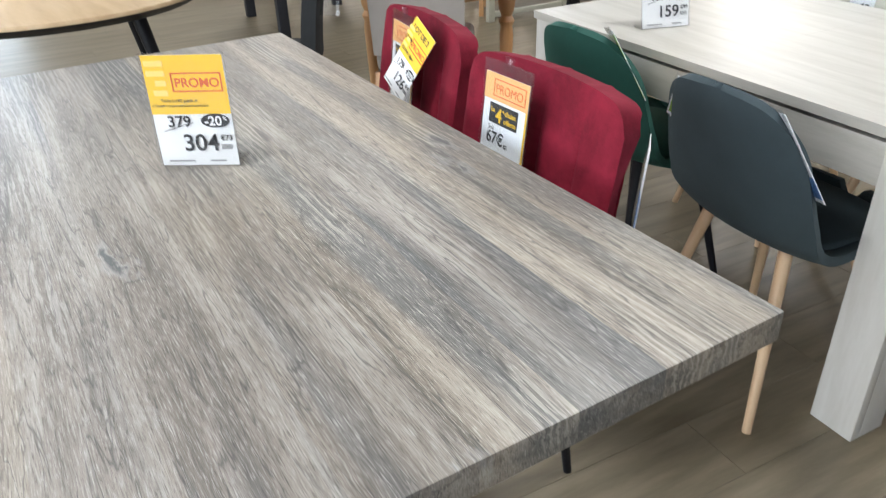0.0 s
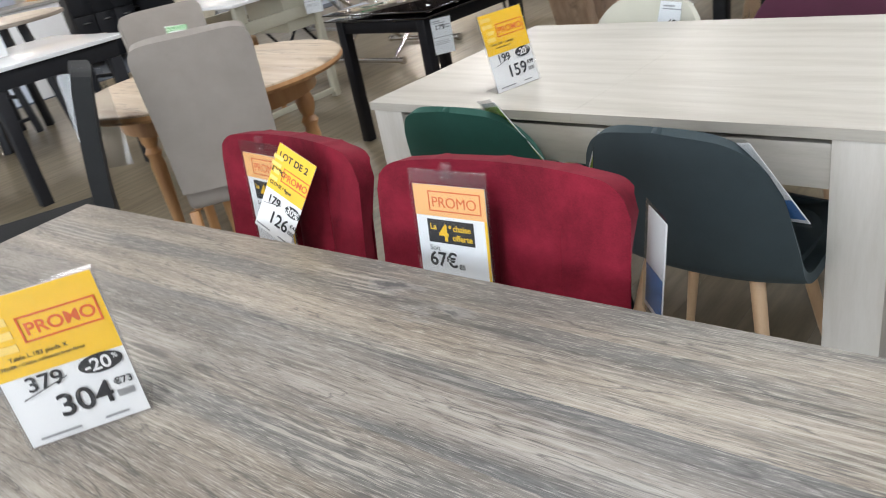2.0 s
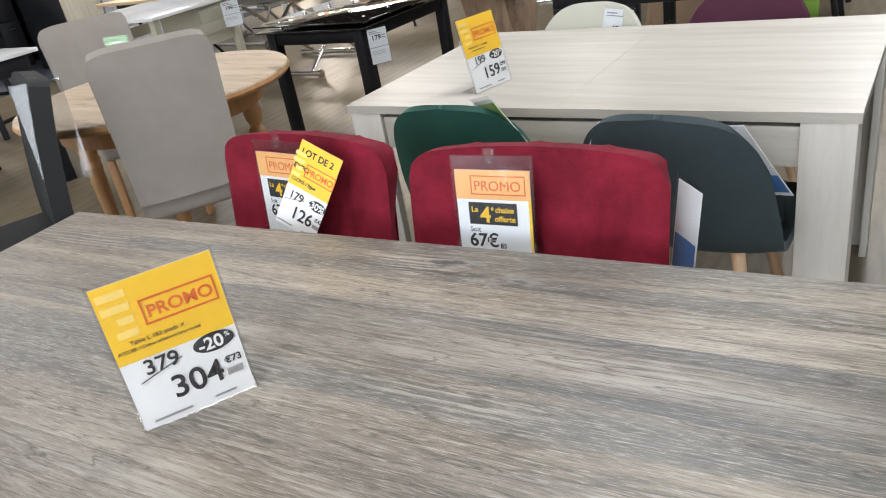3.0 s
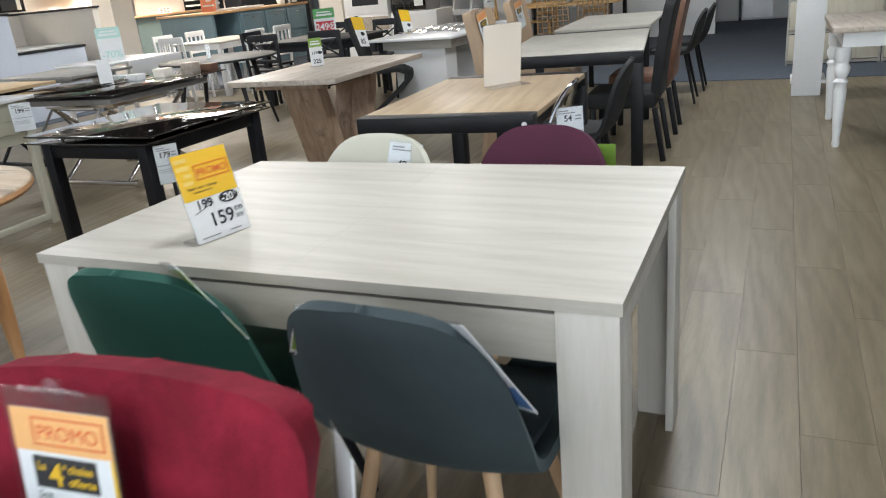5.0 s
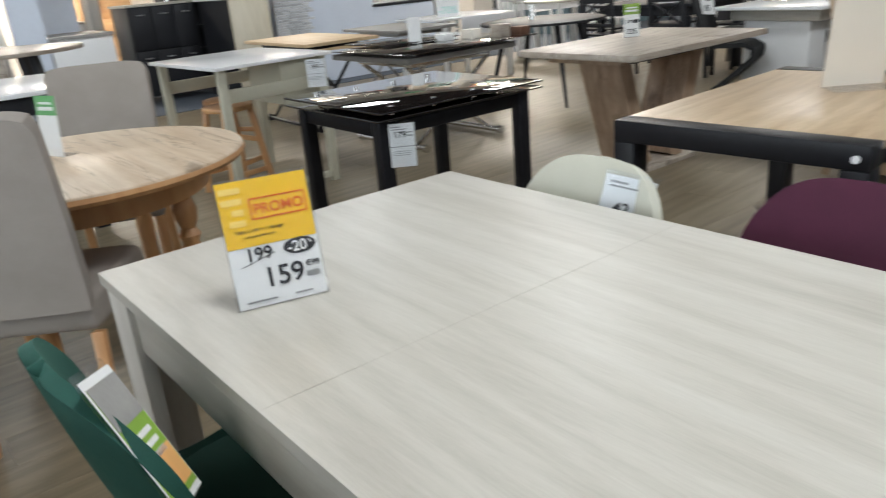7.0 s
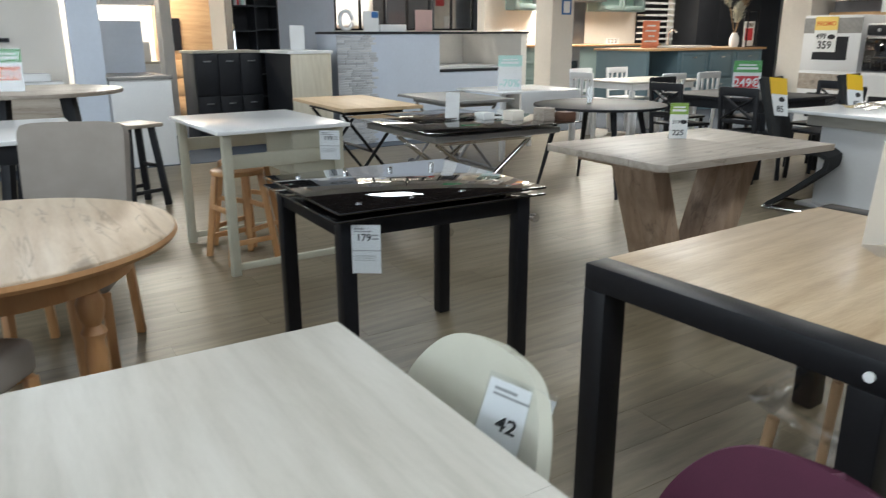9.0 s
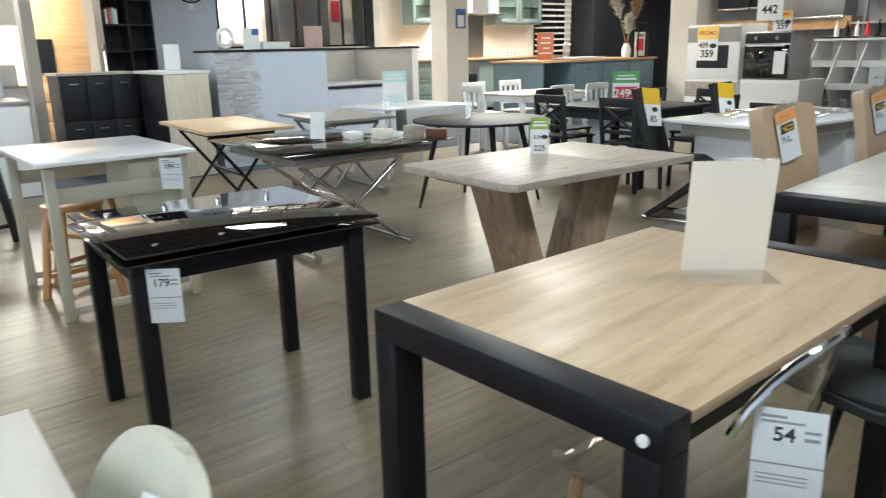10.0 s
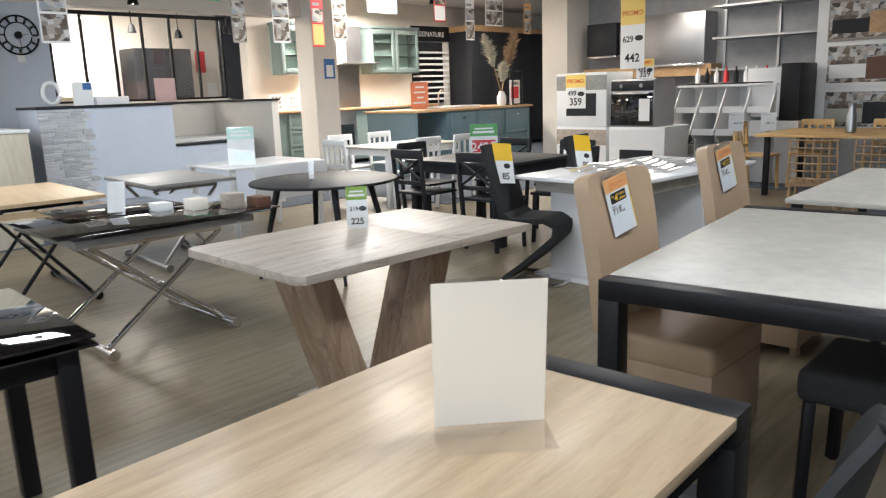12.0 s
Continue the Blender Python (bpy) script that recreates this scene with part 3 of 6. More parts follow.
def holder(p, w=0.152, h=0.214, foot=0.06):
    part("acrylic_holder", box(B(), -w / 2, w / 2, 0.0005, 0.003, -0.001, h), "clear", p, "clear acrylic stand")
    part("acrylic_cover", box(B(), -w / 2, w / 2, -0.0068, -0.0055, -0.001, h), "clear", p)
    for s in (-1, 1):
        part("edge", box(B(), s * w / 2 - 0.001, s * w / 2 + 0.001, -0.006, 0.003, -0.001, h), "sleeve", p)
    return p


def stand(x, y, z, rz, lean, label, old, cut, price, cents, lines):
    s = thing("price_sign", label, "price sign", x, y, z, rz, "price signs on tables")
    tilt = thing("panel", "", "", 0, 0, 0, 0)
    tilt.parent = s
    tilt.matrix_basis = pose(0, 0, 0.003, -lean)
    bm = B()
    box(bm, -0.076, 0.076, 0.0, 0.065, 0.0, 0.0022)
    part("foot", bm, "clear", s, "clear acrylic foot")
    promo_card(tilt, old, cut, price, cents, lines)
    holder(tilt)
    return s


stand(0.739, -1.247, 0.762, 60, 1.5, "yellow and white promotional price card in acrylic stand on grey table", "379", "-20", "304", "\u20ac73", ("Table L.183 pieds X", "ATELIER / Ch\u00eane millenium brun fonc\u00e9"))
stand(0.423, 0.186, 0.762, 75, 13, "yellow and white promotional price card leaning on pale table", "199", "-20", "159", "\u20ac99", ("Table L.140 + 1 allonge", "imitation ch\u00eane gris"))
stand(-1.64, -1.59, 0.752, 62, 6, "yellow and white promotional price card on round table", "369", "-50%", "186", "", ("",))


# ---- tables ----
def table_legs4(p, mat_name, hw, hl, w, z, inset=0.0, name="leg"):
    for sx in (-1, 1):
        for sy in (-1, 1):
            cx, cy = sx * (hw - inset - w / 2), sy * (hl - inset - w / 2)
            part(name, box(B(), cx - w / 2, cx + w / 2, cy - w / 2, cy + w / 2, 0, z, 0.003), mat_name, p)


# grey table with crossed legs
g = thing("dining_table", "weathered grey-brown oak effect dining table with thick top", "table", 0.7355, -1.2205, 0, 3.83)
part("tabletop", box(B(), -0.915, 0.915, -0.475, 0.475, 0.712, 0.76, 0.0025), "greyoak", g)
for sx in (-1, 1):
    part("leg", beam(B(), (sx * 0.62, -0.36, 0.004), (sx * 0.62, 0.3, 0.71), 0.05, 0.025, 0.003, "X"), "black", g, "black metal crossed leg")
    part("leg", beam(B(), (sx * 0.62 - 0.03, 0.36, 0.004), (sx * 0.62 - 0.03, -0.3, 0.71), 0.05, 0.025, 0.003, "X"), "black", g, "black metal crossed leg")
part("stretcher", beam(B(), (-0.62, 0, 0.36), (0.62, 0, 0.36), 0.03, 0.03), "black", g)

# pale extending table
w = thing("dining_table", "pale ash effect extending dining table with square legs", "table", 0.7, 0.45, 0, 0)
part("tabletop", box(B(), -0.7, 0.0, -0.45, 0.45, 0.738, 0.762), "whiteoak", w)
part("tabletop", box(B(), 0.0006, 0.7, -0.45, 0.45, 0.738, 0.762), "whiteoak", w)
for sy in (-1, 1):
    part("apron", box(B(), -0.579, 0.579, sy * 0.42 - 0.011, sy * 0.42 + 0.011, 0.625, 0.722, 0.001), "whiteoak", w)
    # dark strip in place of the shade between apron and top
    part("runner", box(B(), -0.61, 0.61, sy * 0.40 - 0.01, sy * 0.40 + 0.01, 0.7, 0.737), "underlay_shade", w, "dark strip painting the shaded gap under the top")
for sx in (-1, 1):
    part("apron", box(B(), sx * 0.66 - 0.011, sx * 0.66 + 0.011, -0.35, 0.35, 0.625, 0.722, 0.001), "whiteoak_z", w)
    for sy in (-1, 1):
        part("leg", box(B(), min(sx * 0.58, sx * 0.693), max(sx * 0.58, sx * 0.693), min(sy * 0.413, sy * 0.443), max(sy * 0.413, sy * 0.443), 0, 0.7375, 0.001), "whiteoak_z", w)
        part("leg_panel", box(B(), min(sx * 0.672, sx * 0.6928), max(sx * 0.672, sx * 0.6928), min(sy * 0.33, sy * 0.4128), max(sy * 0.33, sy * 0.4128), 0, 0.7374, 0.001), "whiteoak_z", w)


# ---- shell chairs ----
def spline(ps, v):
    """A smooth value along a list of evenly spaced values."""
    s = v * (len(ps) - 1)
    i = min(int(s), len(ps) - 2)
    t = s - i
    p0, p1, p2, p3 = ps[max(i - 1, 0)], ps[i], ps[i + 1], ps[min(i + 2, len(ps) - 1)]
    return 0.5 * (2 * p1 + (p2 - p0) * t + (2 * p0 - 5 * p1 + 4 * p2 - p3) * t * t + (3 * p1 - p0 - 3 * p2 + p3) * t ** 3)


SHELL_Y = (0.235, 0.19, 0.1, 0.0, -0.09, -0.155, -0.195, -0.222, -0.245, -0.262)
SHELL_Z = (0.455, 0.468, 0.458, 0.448, 0.455, 0.495, 0.565, 0.655, 0.75, 0.832)
SHELL_W = (0.185, 0.205, 0.216, 0.22, 0.222, 0.224, 0.22, 0.208, 0.192, 0.175)


def shell(u, v):
    """Bucket shell: seat then curved back; faces +y."""
    v = 1 - (1 - v) ** 1.8
    w2 = spline(SHELL_W, v)
    top = max(0.0, (v - 0.8) / 0.2)
    front = max(0.0, (0.12 - v) / 0.12)
    w2 *= max(0.0, 1 - top ** 2.6) ** 0.42 * 0.94 + 0.06
    w2 *= max(0.0, 1 - front ** 2.4) ** 0.45 * 0.8 + 0.2
    up = max(0.0, min(1.0, (v - 0.3) / 0.35))
    curl = abs(u) ** 2.2 * (1 - top ** 2)
    return (u * w2, spline(SHELL_Y, v) + up * curl * 0.05, spline(SHELL_Z, v) + (1 - up) * curl * 0.03)


def shell_chair(label, mat_name, leg_mat, x, y, rz, seat_mat=None, group="chairs round the pale table"):
    c = thing("dining_chair", label, "chair", x, y, 0, rz, group)
    part("seat_shell", sheet(B(), shell, 24, 64, 0.022), mat_name, c)
    bm = B()
    slab(bm, oval(0.19, 0.18, 28, 0, 0.03, 0.7), 0.458, 0.482, 0.009)
    part("seat_pad", bm, seat_mat or mat_name, c)
    for sx in (-1, 1):
        part("leg", rod(B(), (sx * 0.12, 0.12, 0.452), (sx * 0.205, 0.21, 0.0), 0.017, 0.011), leg_mat, c, "tapered round leg")
        part("leg", rod(B(), (sx * 0.12, -0.1, 0.462), (sx * 0.205, -0.2, 0.0), 0.017, 0.011), leg_mat, c, "tapered round leg")
        part("bracket", beam(B(), (sx * 0.12, -0.1, 0.446), (sx * 0.12, 0.12, 0.446), 0.025, 0.006, 0), "black", c)
    return c


shell_chair("bottle green velvet shell chair with black legs, tucked at pale table", "green", "black", 0.472, 0.075, 2)
shell_chair("dark slate fabric shell chair with beech legs beside pale table", "slate", "beech", 1.055, 0.03, -3)
shell_chair("cream fabric shell chair tucked under the pale table", "cream", "beech", 0.415, 0.755, 180)
shell_chair("plum fabric shell chair tucked under the pale table", "plum", "beech", 0.945, 0.87, 180)


# ---- ruby channel-back chairs ----
def channel_back(u, v):
    ch = (u * 2.0) % 1.0
    puff = 0.008 * (1 - abs(2 * ch - 1) ** 6) * min(1.0, (1 - v) * 4)
    half = 0.243 + 0.01 * math.sin(min(1.0, v * 1.1) * math.pi / 2)
    d = max(0.0, abs(u) * half - (half - 0.055)) / 0.055
    top = 0.888 - 0.012 * u * u - 0.05 * (1 - math.sqrt(max(0.0, 1 - d * d)))
    return (u * half, -0.2 - 0.07 * v + 0.03 * abs(u) ** 2.5 + puff, 0.42 + (top - 0.42) * v)


def ruby_chair(x, y, rz):
    c = thing("dining_chair", "ruby red velvet chair with vertical channel back", "chair", x, y, 0, rz, "ruby chairs at the grey table")
    part("backrest", sheet(B(), channel_back, 48, 22, 0.05), "red", c)
    part("seat", box(B(), -0.245, 0.245, -0.2, 0.25, 0.41, 0.49, 0.03, seg=4), "red", c)
    for sx in (-1, 1):
        part("leg", rod(B(), (sx * 0.19, 0.19, 0.41), (sx * 0.215, 0.215, 0), 0.014, 0.01), "black", c)
        part("leg", rod(B(), (sx * 0.19, -0.16, 0.41), (sx * 0.215, -0.2, 0), 0.014, 0.01), "black", c)
    return c


ruby_chair(0.934, -0.845, 183)
ruby_chair(0.342, -0.835, 177)


# ---- hanging price sleeves ----
def sleeve(x, y, z, rz, label, kind, lean=0.0, w=0.145, h=0.23, roll=0.0, price="67\u20ac"):
    """A clear sleeve hanging from its top edge at z; faces -y before turning."""
    s = thing("price_tag", label, "price tag", x, y, z, 0, "hanging price tags")
    s.matrix_basis = pose(x, y, z, 0, 0, rz) @ pose(0, 0, 0, lean, roll, 0)
    if kind != "promo":
        part("plastic_sleeve", box(B(), -w / 2, w / 2, -0.004, -0.0032, -h, 0), "sleeve", s, "clear plastic sleeve")
        part("plastic_back", box(B(), -w / 2, w / 2, 0.0005, 0.0013, -h, 0), "sleeve", s)
        part("clip", box(B(), -0.012, 0.012, -0.005, 0.003, -0.012, 0.014, 0.002), "sleeve", s, "clear clip")
    if kind == "fourth":
        part("card", plate(B(), -w / 2 + 0.006, w / 2 - 0.006, -h + 0.004, -0.026, 0.0), "card", s)
        part("header", plate(B(), -w / 2 + 0.006, w / 2 - 0.006, -0.081, -0.026, -0.001), "peach", s, "peach header band")
        part("yellow_edge", plate(B(), w / 2 - 0.011, w / 2 - 0.006, -h + 0.004, -0.081, -0.0011), "yellow", s)
        write(s, "PROMO", 0.026, 0.01, -0.064, "orange", -0.0022, 0.0)
        bm = B()
        for a in ((-0.042, 0.064, -0.038, -0.036), (-0.042, 0.064, -0.072, -0.07), (-0.042, -0.04, -0.072, -0.036), (0.062, 0.064, -0.072, -0.036)):
            plate(bm, *a, -0.0018)
        part("promo_box", bm, "orange", s)
        part("offer_panel", plate(B(), -0.05, 0.045, -0.129, -0.087, -0.001), "ink", s, "black offer panel")
        write(s, "4", 0.042, -0.017, -0.124, "yellow", -0.0022)
        write(s, "La", 0.015, -0.038, -0.105, "yellow", -0.0022)
        write(s, "e", 0.012, -0.003, -0.101, "yellow", -0.0022)
        write(s, "chaise", 0.015, 0.021, -0.105, "yellow", -0.0022)
        write(s, "offerte", 0.015, 0.021, -0.122, "yellow", -0.0022)
        write(s, "Soit", 0.014, -0.04, -0.144, "ink", -0.0012, 0)
        write(s, price, 0.036, -0.024, -0.172, "ink", -0.0012, 0.02)
        write(s, "85", 0.013, 0.014, -0.174, "ink", -0.0012)
    elif kind == "white":
        part("card", plate(B(), -w / 2 + 0.003, w / 2 - 0.003, -h + 0.003, -0.003, 0.0), "card", s)
    return s


def small_tag(x, y, z, rz, price, label, lean=0.0, double=False, w=0.1, h=0.14, roll=0.0):
    s = thing("price_tag", label, "price tag", x, y, z, 0, "small hanging price tags")
    s.matrix_basis = pose(x, y, z, 0, 0, rz) @ pose(0, 0, 0, lean, roll, 0)
    part("card", plate(B(), -w / 2, w / 2, -h, -0.01, 0.0), "card", s)
    part("plastic_sleeve", box(B(), -w / 2 - 0.003, w / 2 + 0.003, -0.004, -0.0032, -h - 0.003, 0), "sleeve", s, "clear plastic sleeve")
    bm = B()
    plate(bm, -w * 0.4, -w * 0.05, -0.027, -0.022, -0.001), plate(bm, -w * 0.4, w * 0.2, -0.036, -0.032, -0.001)
    part("printed_lines", bm, "greyink", s)
    zp = -0.068 if double else -h * 0.62
    write(s, price, 0.036, -0.008, zp, "ink", -0.0012)
    bm = B()
    plate(bm, w * 0.2, w * 0.42, zp + 0.004, zp + 0.01, -0.001), plate(bm, w * 0.2, w * 0.42, zp + 0.018, zp + 0.023, -0.001)
    if double:
        plate(bm, -w / 2, w / 2, -h * 0.56, -h * 0.545, -0.001)
        for k in range(3):
            plate(bm, -w * 0.42, w * 0.3, -h * 0.66 - k * 0.008, -h * 0.65 - k * 0.008, -0.001)
    part("small_print", bm, "greyink", s)
    return s


sleeve(0.872, -0.64, 0.893, 5, "promotional price card in clear sleeve on ruby chair", "fourth", -7, 0.158, 0.25)
sleeve(0.335, -0.622, 0.893, -3, "promotional price card in clear sleeve on ruby chair", "fourth", -7, 0.158, 0.25)
lot = thing("price_tag", "yellow handwritten sale card leaning on ruby chair", "price tag", 0.44, -0.705, 0.762, 0, "hanging price tags")
lot.matrix_basis = pose(0.4, -0.7, 0.722, 0, 0, 0) @ pose(0, 0, 0, -22, 24, 0) @ Matrix.Scale(0.82, 4)
promo_card(lot, "179", "-30%", "126", "\u20ac47", ("", ""), False, 0.13, 0.23)
write(lot, "LOT DE 2", 0.024, -0.004, 0.196, "ink", -0.0026)
write(lot, "EXPO", 0.019, -0.04, 0.156, "ink", -0.0026)
write(lot, "CLOHE / figue", 0.013, -0.02, 0.124, "ink", -0.0026)


# ---- black-framed tables ----
def framed_table(label, x, y, rz, wx, ly, top_mat, fr=0.085, h=0.76):
    t = thing("dining_table", label, "table", x, y, 0, rz)
    part("tabletop", box(B(), -wx / 2, wx / 2, -ly / 2 + fr, ly / 2 - fr, h - 0.026, h - 0.002, 0.001), top_mat, t)
    for sy in (-1, 1):
        a, b = sorted((sy * ly / 2, sy * (ly / 2 - fr)))
        part("frame_bar", box(B(), -wx / 2, wx / 2, a, b - 0.0005 if sy < 0 else b, h - 0.07, h, 0.004), "black", t)
        for sx in (-1, 1):
            c, d = sorted((sx * wx / 2, sx * (wx / 2 - 0.075)))
            part("leg", box(B(), c, d, a, b, 0, h - 0.0702, 0.004), "black", t)
    for sx in (-1, 1):
        c, d = sorted((sx * (wx / 2 - 0.03), sx * (wx / 2 - 0.055)))
        part("side_rail", box(B(), c, d, -ly / 2 + fr, ly / 2 - fr, h - 0.09, h - 0.028), "black", t)
    return t


ot = framed_table("light oak extending table with black metal frame", 0.317, 2.268, 3.0, 0.78, 1.23, "oak")
pt = framed_table("pale stone-effect table with black metal frame", 0.251, 4.504, 7.4, 0.96, 1.78, "stone")
part("button", rod(B(), (0.355, -0.6215, 0.722), (0.355, -0.613, 0.722), 0.011), "white", ot, "white tag button")

# acrylic menu board seen from behind
bd = thing("sign_board", "blank cream card in acrylic stand on oak table", "sign", 0.334, 2.486, 0.762, 49, "price signs on tables")
pn = thing("panel", "", "", 0, 0, 0)
pn.parent = bd
pn.matrix_basis = pose(0, 0, 0.003, 8)
part("card", box(B(), -0.107, 0.107, -0.001, 0.001, 0, 0.297), "cream_card", pn)
part("acrylic_holder", box(B(), -0.109, 0.109, -0.0045, -0.003, -0.001, 0.3), "clear", pn)
part("edge", box(B(), -0.109, 0.109, -0.0045, 0.004, 0.299, 0.303), "sleeve", pn)
part("foot", box(B(), -0.109, 0.109, -0.12, 0.0, 0.0, 0.0025), "clear", bd)

# smoked glass extending table
kt = thing("dining_table", "smoked black glass extending table with black metal legs", "table", -1.325, 1.775, 0, -1.0)
part("glass_top", box(B(), -0.41, 0.41, -0.45, 0.45, 0.746, 0.756, 0.003), "blackglass", kt, "black glass top")
part("extension_leaf", box(B(), -0.395, 0.395, -0.46, 0.46, 0.715, 0.724, 0.003), "blackglass", kt, "black glass leaf")
for sx in (-1, 1):
    part("side_rail", box(B(), min(sx * 0.3, sx * 0.335), max(sx * 0.3, sx * 0.335), -0.36, 0.36, 0.64, 0.7, 0.003), "black", kt)
    part("end_rail", box(B(), -0.3, 0.3, min(sx * 0.38, sx * 0.41), max(sx * 0.38, sx * 0.41), 0.64, 0.7, 0.003), "black", kt)
    for sy in (-1, 1):
        part("leg", box(B(), min(sx * 0.285, sx * 0.345), max(sx * 0.285, sx * 0.345), min(sy * 0.36, sy * 0.42), max(sy * 0.36, sy * 0.42), 0, 0.712, 0.004), "black", kt)
for k in range(4):
    for sx in (-1, 1):
        part("stud", rod(B(), (sx * 0.31, -0.33 + k * 0.22, 0.7), (sx * 0.31, -0.33 + k * 0.22, 0.76), 0.011), "chrome", kt, "chrome stud")
small_tag(-0.95, 1.43, 0.705, 55, "179", "white hanging price card on black glass table", 0, True, 0.105, 0.19)

# knotty oak table with flared legs
tt = thing("dining_table", "muted knotty oak extending table with flared panel legs", "table", -1.38, 3.605, 0, -0.5)
for a, b in ((-0.66, 0.18), (0.182, 0.66)):
    part("tabletop", slab(B(), [(-0.435, a), (0.435, a), (0.435, b), (-0.435, b)] if a > -0.5 else [(-0.435, a + 0.03), (-0.4, a), (0.4, a), (0.435, a + 0.03), (0.435, b), (-0.435, b)], 0.728, 0.763, 0.002), "mutedoak", tt)
part("apron", box(B(), -0.27, 0.27, -0.55, 0.55, 0.69, 0.727, 0.003), "mutedoak_z", tt)
for sx in (-1, 1):
    part("runner", box(B(), min(sx * 0.3, sx * 0.325), max(sx * 0.3, sx * 0.325), -0.52, 0.52, 0.7, 0.727, 0.002), "black", tt, "dark extension runner")
for sy in (-1, 1):
    for sx in (-1, 1):
        bm = beam(B(), (sx * 0.075, sy * 0.37, 0.689), (sx * 0.075, sy * 0.15, 0.031), 0.148, 0.11, 0.004, "Y")
        part("leg", bm, "mutedoak_z", tt, "slanted oak panel leg")
part("base_plate", box(B(), -0.2, 0.2, -0.3, 0.3, 0.0, 0.03, 0.004), "mutedoak", tt)


def mini_sign(x, y, z, rz, label, head, price, body="card", w=0.1, h=0.2, lean=4, old="", price_mat="ink", price_bg=None, group="price signs on tables"):
    s = thing("price_sign", label, "price sign", x, y, z, rz, group)
    pnl = thing("panel", "", "", 0, 0, 0)
    pnl.parent = s
    pnl.matrix_basis = pose(0, 0, 0.003, -lean)
    part("card", plate(B(), -w / 2, w / 2, 0, h, 0.0), body, pnl)
    part("header", plate(B(), -w / 2, w / 2, h * 0.68, h, -0.001), head, pnl, "coloured header band")
    bm = B()
    plate(bm, -w * 0.32, w * 0.32, h * 0.86, h * 0.9, -0.002), plate(bm, -w * 0.38, w * 0.38, h * 0.76, h * 0.82, -0.002)
    part("printed_lines", bm, "card", pnl)
    if price_bg:
        part("price_panel", plate(B(), -w * 0.42, w * 0.42, h * 0.26, h * 0.58, -0.0012), price_bg, pnl)
    if price:
        write(pnl, price, w * 0.42, 0, h * 0.3 if price_bg else h * 0.1, price_mat, -0.0028)
    if old:
        write(pnl, old, w * 0.28, -w * 0.15, h * 0.42, "ink", -0.0028)
        bm = B()
        slab(bm, oval(w * 0.19, w * 0.12, 20), 0, 0.0005)
        bmesh.ops.transform(bm, matrix=Matrix.Translation((w * 0.27, -0.0018, h * 0.47)) @ Matrix.Rotation(radians(90), 4, "X"), verts=bm.verts)
        part("discount_oval", bm, "ink", pnl)
    part("acrylic_cover", box(B(), -w / 2 - 0.002, w / 2 + 0.002, -0.0062, -0.005, 0, h + 0.002), "clear", pnl)
    part("foot", box(B(), -w / 2, w / 2, 0, 0.06, 0, 0.002), "clear", s)
    return s


mini_sign(-1.533, 3.692, 0.764, 50, "green and white price card in acrylic stand on knotty oak table", "lime", "225", "card", 0.1, 0.2, 4, "319")


# ---- round pine table and its grey chairs ----
pi = thing("dining_table", "round varnished pine table with turned legs", "table", -1.27, 0.27, 0, 0)
part("tabletop", slab(B(), oval(0.57, 0.57, 64), 0.722, 0.75, 0.01, 3), "pinetop", pi, "plank oak top")
part("rim", lathe(B(), [(0.5, 0.715), (0.565, 0.715), (0.575, 0.728), (0.571, 0.742), (0.5, 0.742)], 64), "pine", pi)
part("apron", lathe(B(), [(0.4, 0.62), (0.43, 0.62), (0.43, 0.716), (0.4, 0.716)], 48), "pine", pi)
prof = [(0.02, 0.0), (0.026, 0.02), (0.022, 0.06), (0.028, 0.12), (0.036, 0.3), (0.04, 0.4), (0.034, 0.44), (0.046, 0.465), (0.03, 0.49), (0.044, 0.52), (0.05, 0.56), (0.036, 0.595), (0.046, 0.615), (0.046, 0.7)]
for k in range(4):
    a = math.pi / 4 + k * math.pi / 2
    part("leg", lathe(B(), [(q_ * 0.85, z_) for q_, z_ in prof], 16, 0.36 * math.cos(a), 0.36 * math.sin(a)), "pine", pi, "turned pine leg")


def slip_back(u, v):
    hw = 0.205 + 0.015 * v
    q = max(0.0, (v - 0.9) / 0.1)
    return (u * hw * (1 - 0.07 * q ** 2), -0.2 - 0.09 * v ** 1.5 + 0.012 * abs(u) ** 3, 0.44 + (0.545) * v - 0.012 * q * abs(u) ** 6)


def linen_chair(x, y, rz, label, mat_name="linen", leg="pine", name_group="grey linen chairs", h=1.0, wide=1.0):
    c = thing("dining_chair", label, "chair", x, y, 0, rz, name_group)
    part("backrest", sheet(B(), lambda u, v: (slip_back(u, v)[0] * wide, slip_back(u, v)[1], 0.36 + (slip_back(u, v)[2] - 0.36) * h), 16, 24, 0.06), mat_name, c)
    part("seat", box(B(), -0.215 * wide, 0.215 * wide, -0.22, 0.24, 0.36, 0.475, 0.03, seg=4), mat_name, c)
    for sx in (-1, 1):
        part("leg", beam(B(), (sx * 0.185, 0.2, 0.36), (sx * 0.19, 0.21, 0), 0.036, 0.036, 0.004), leg, c)
        part("leg", beam(B(), (sx * 0.185, -0.21, 0.36), (sx * 0.19, -0.27, 0), 0.036, 0.036, 0.004), leg, c)
    return c


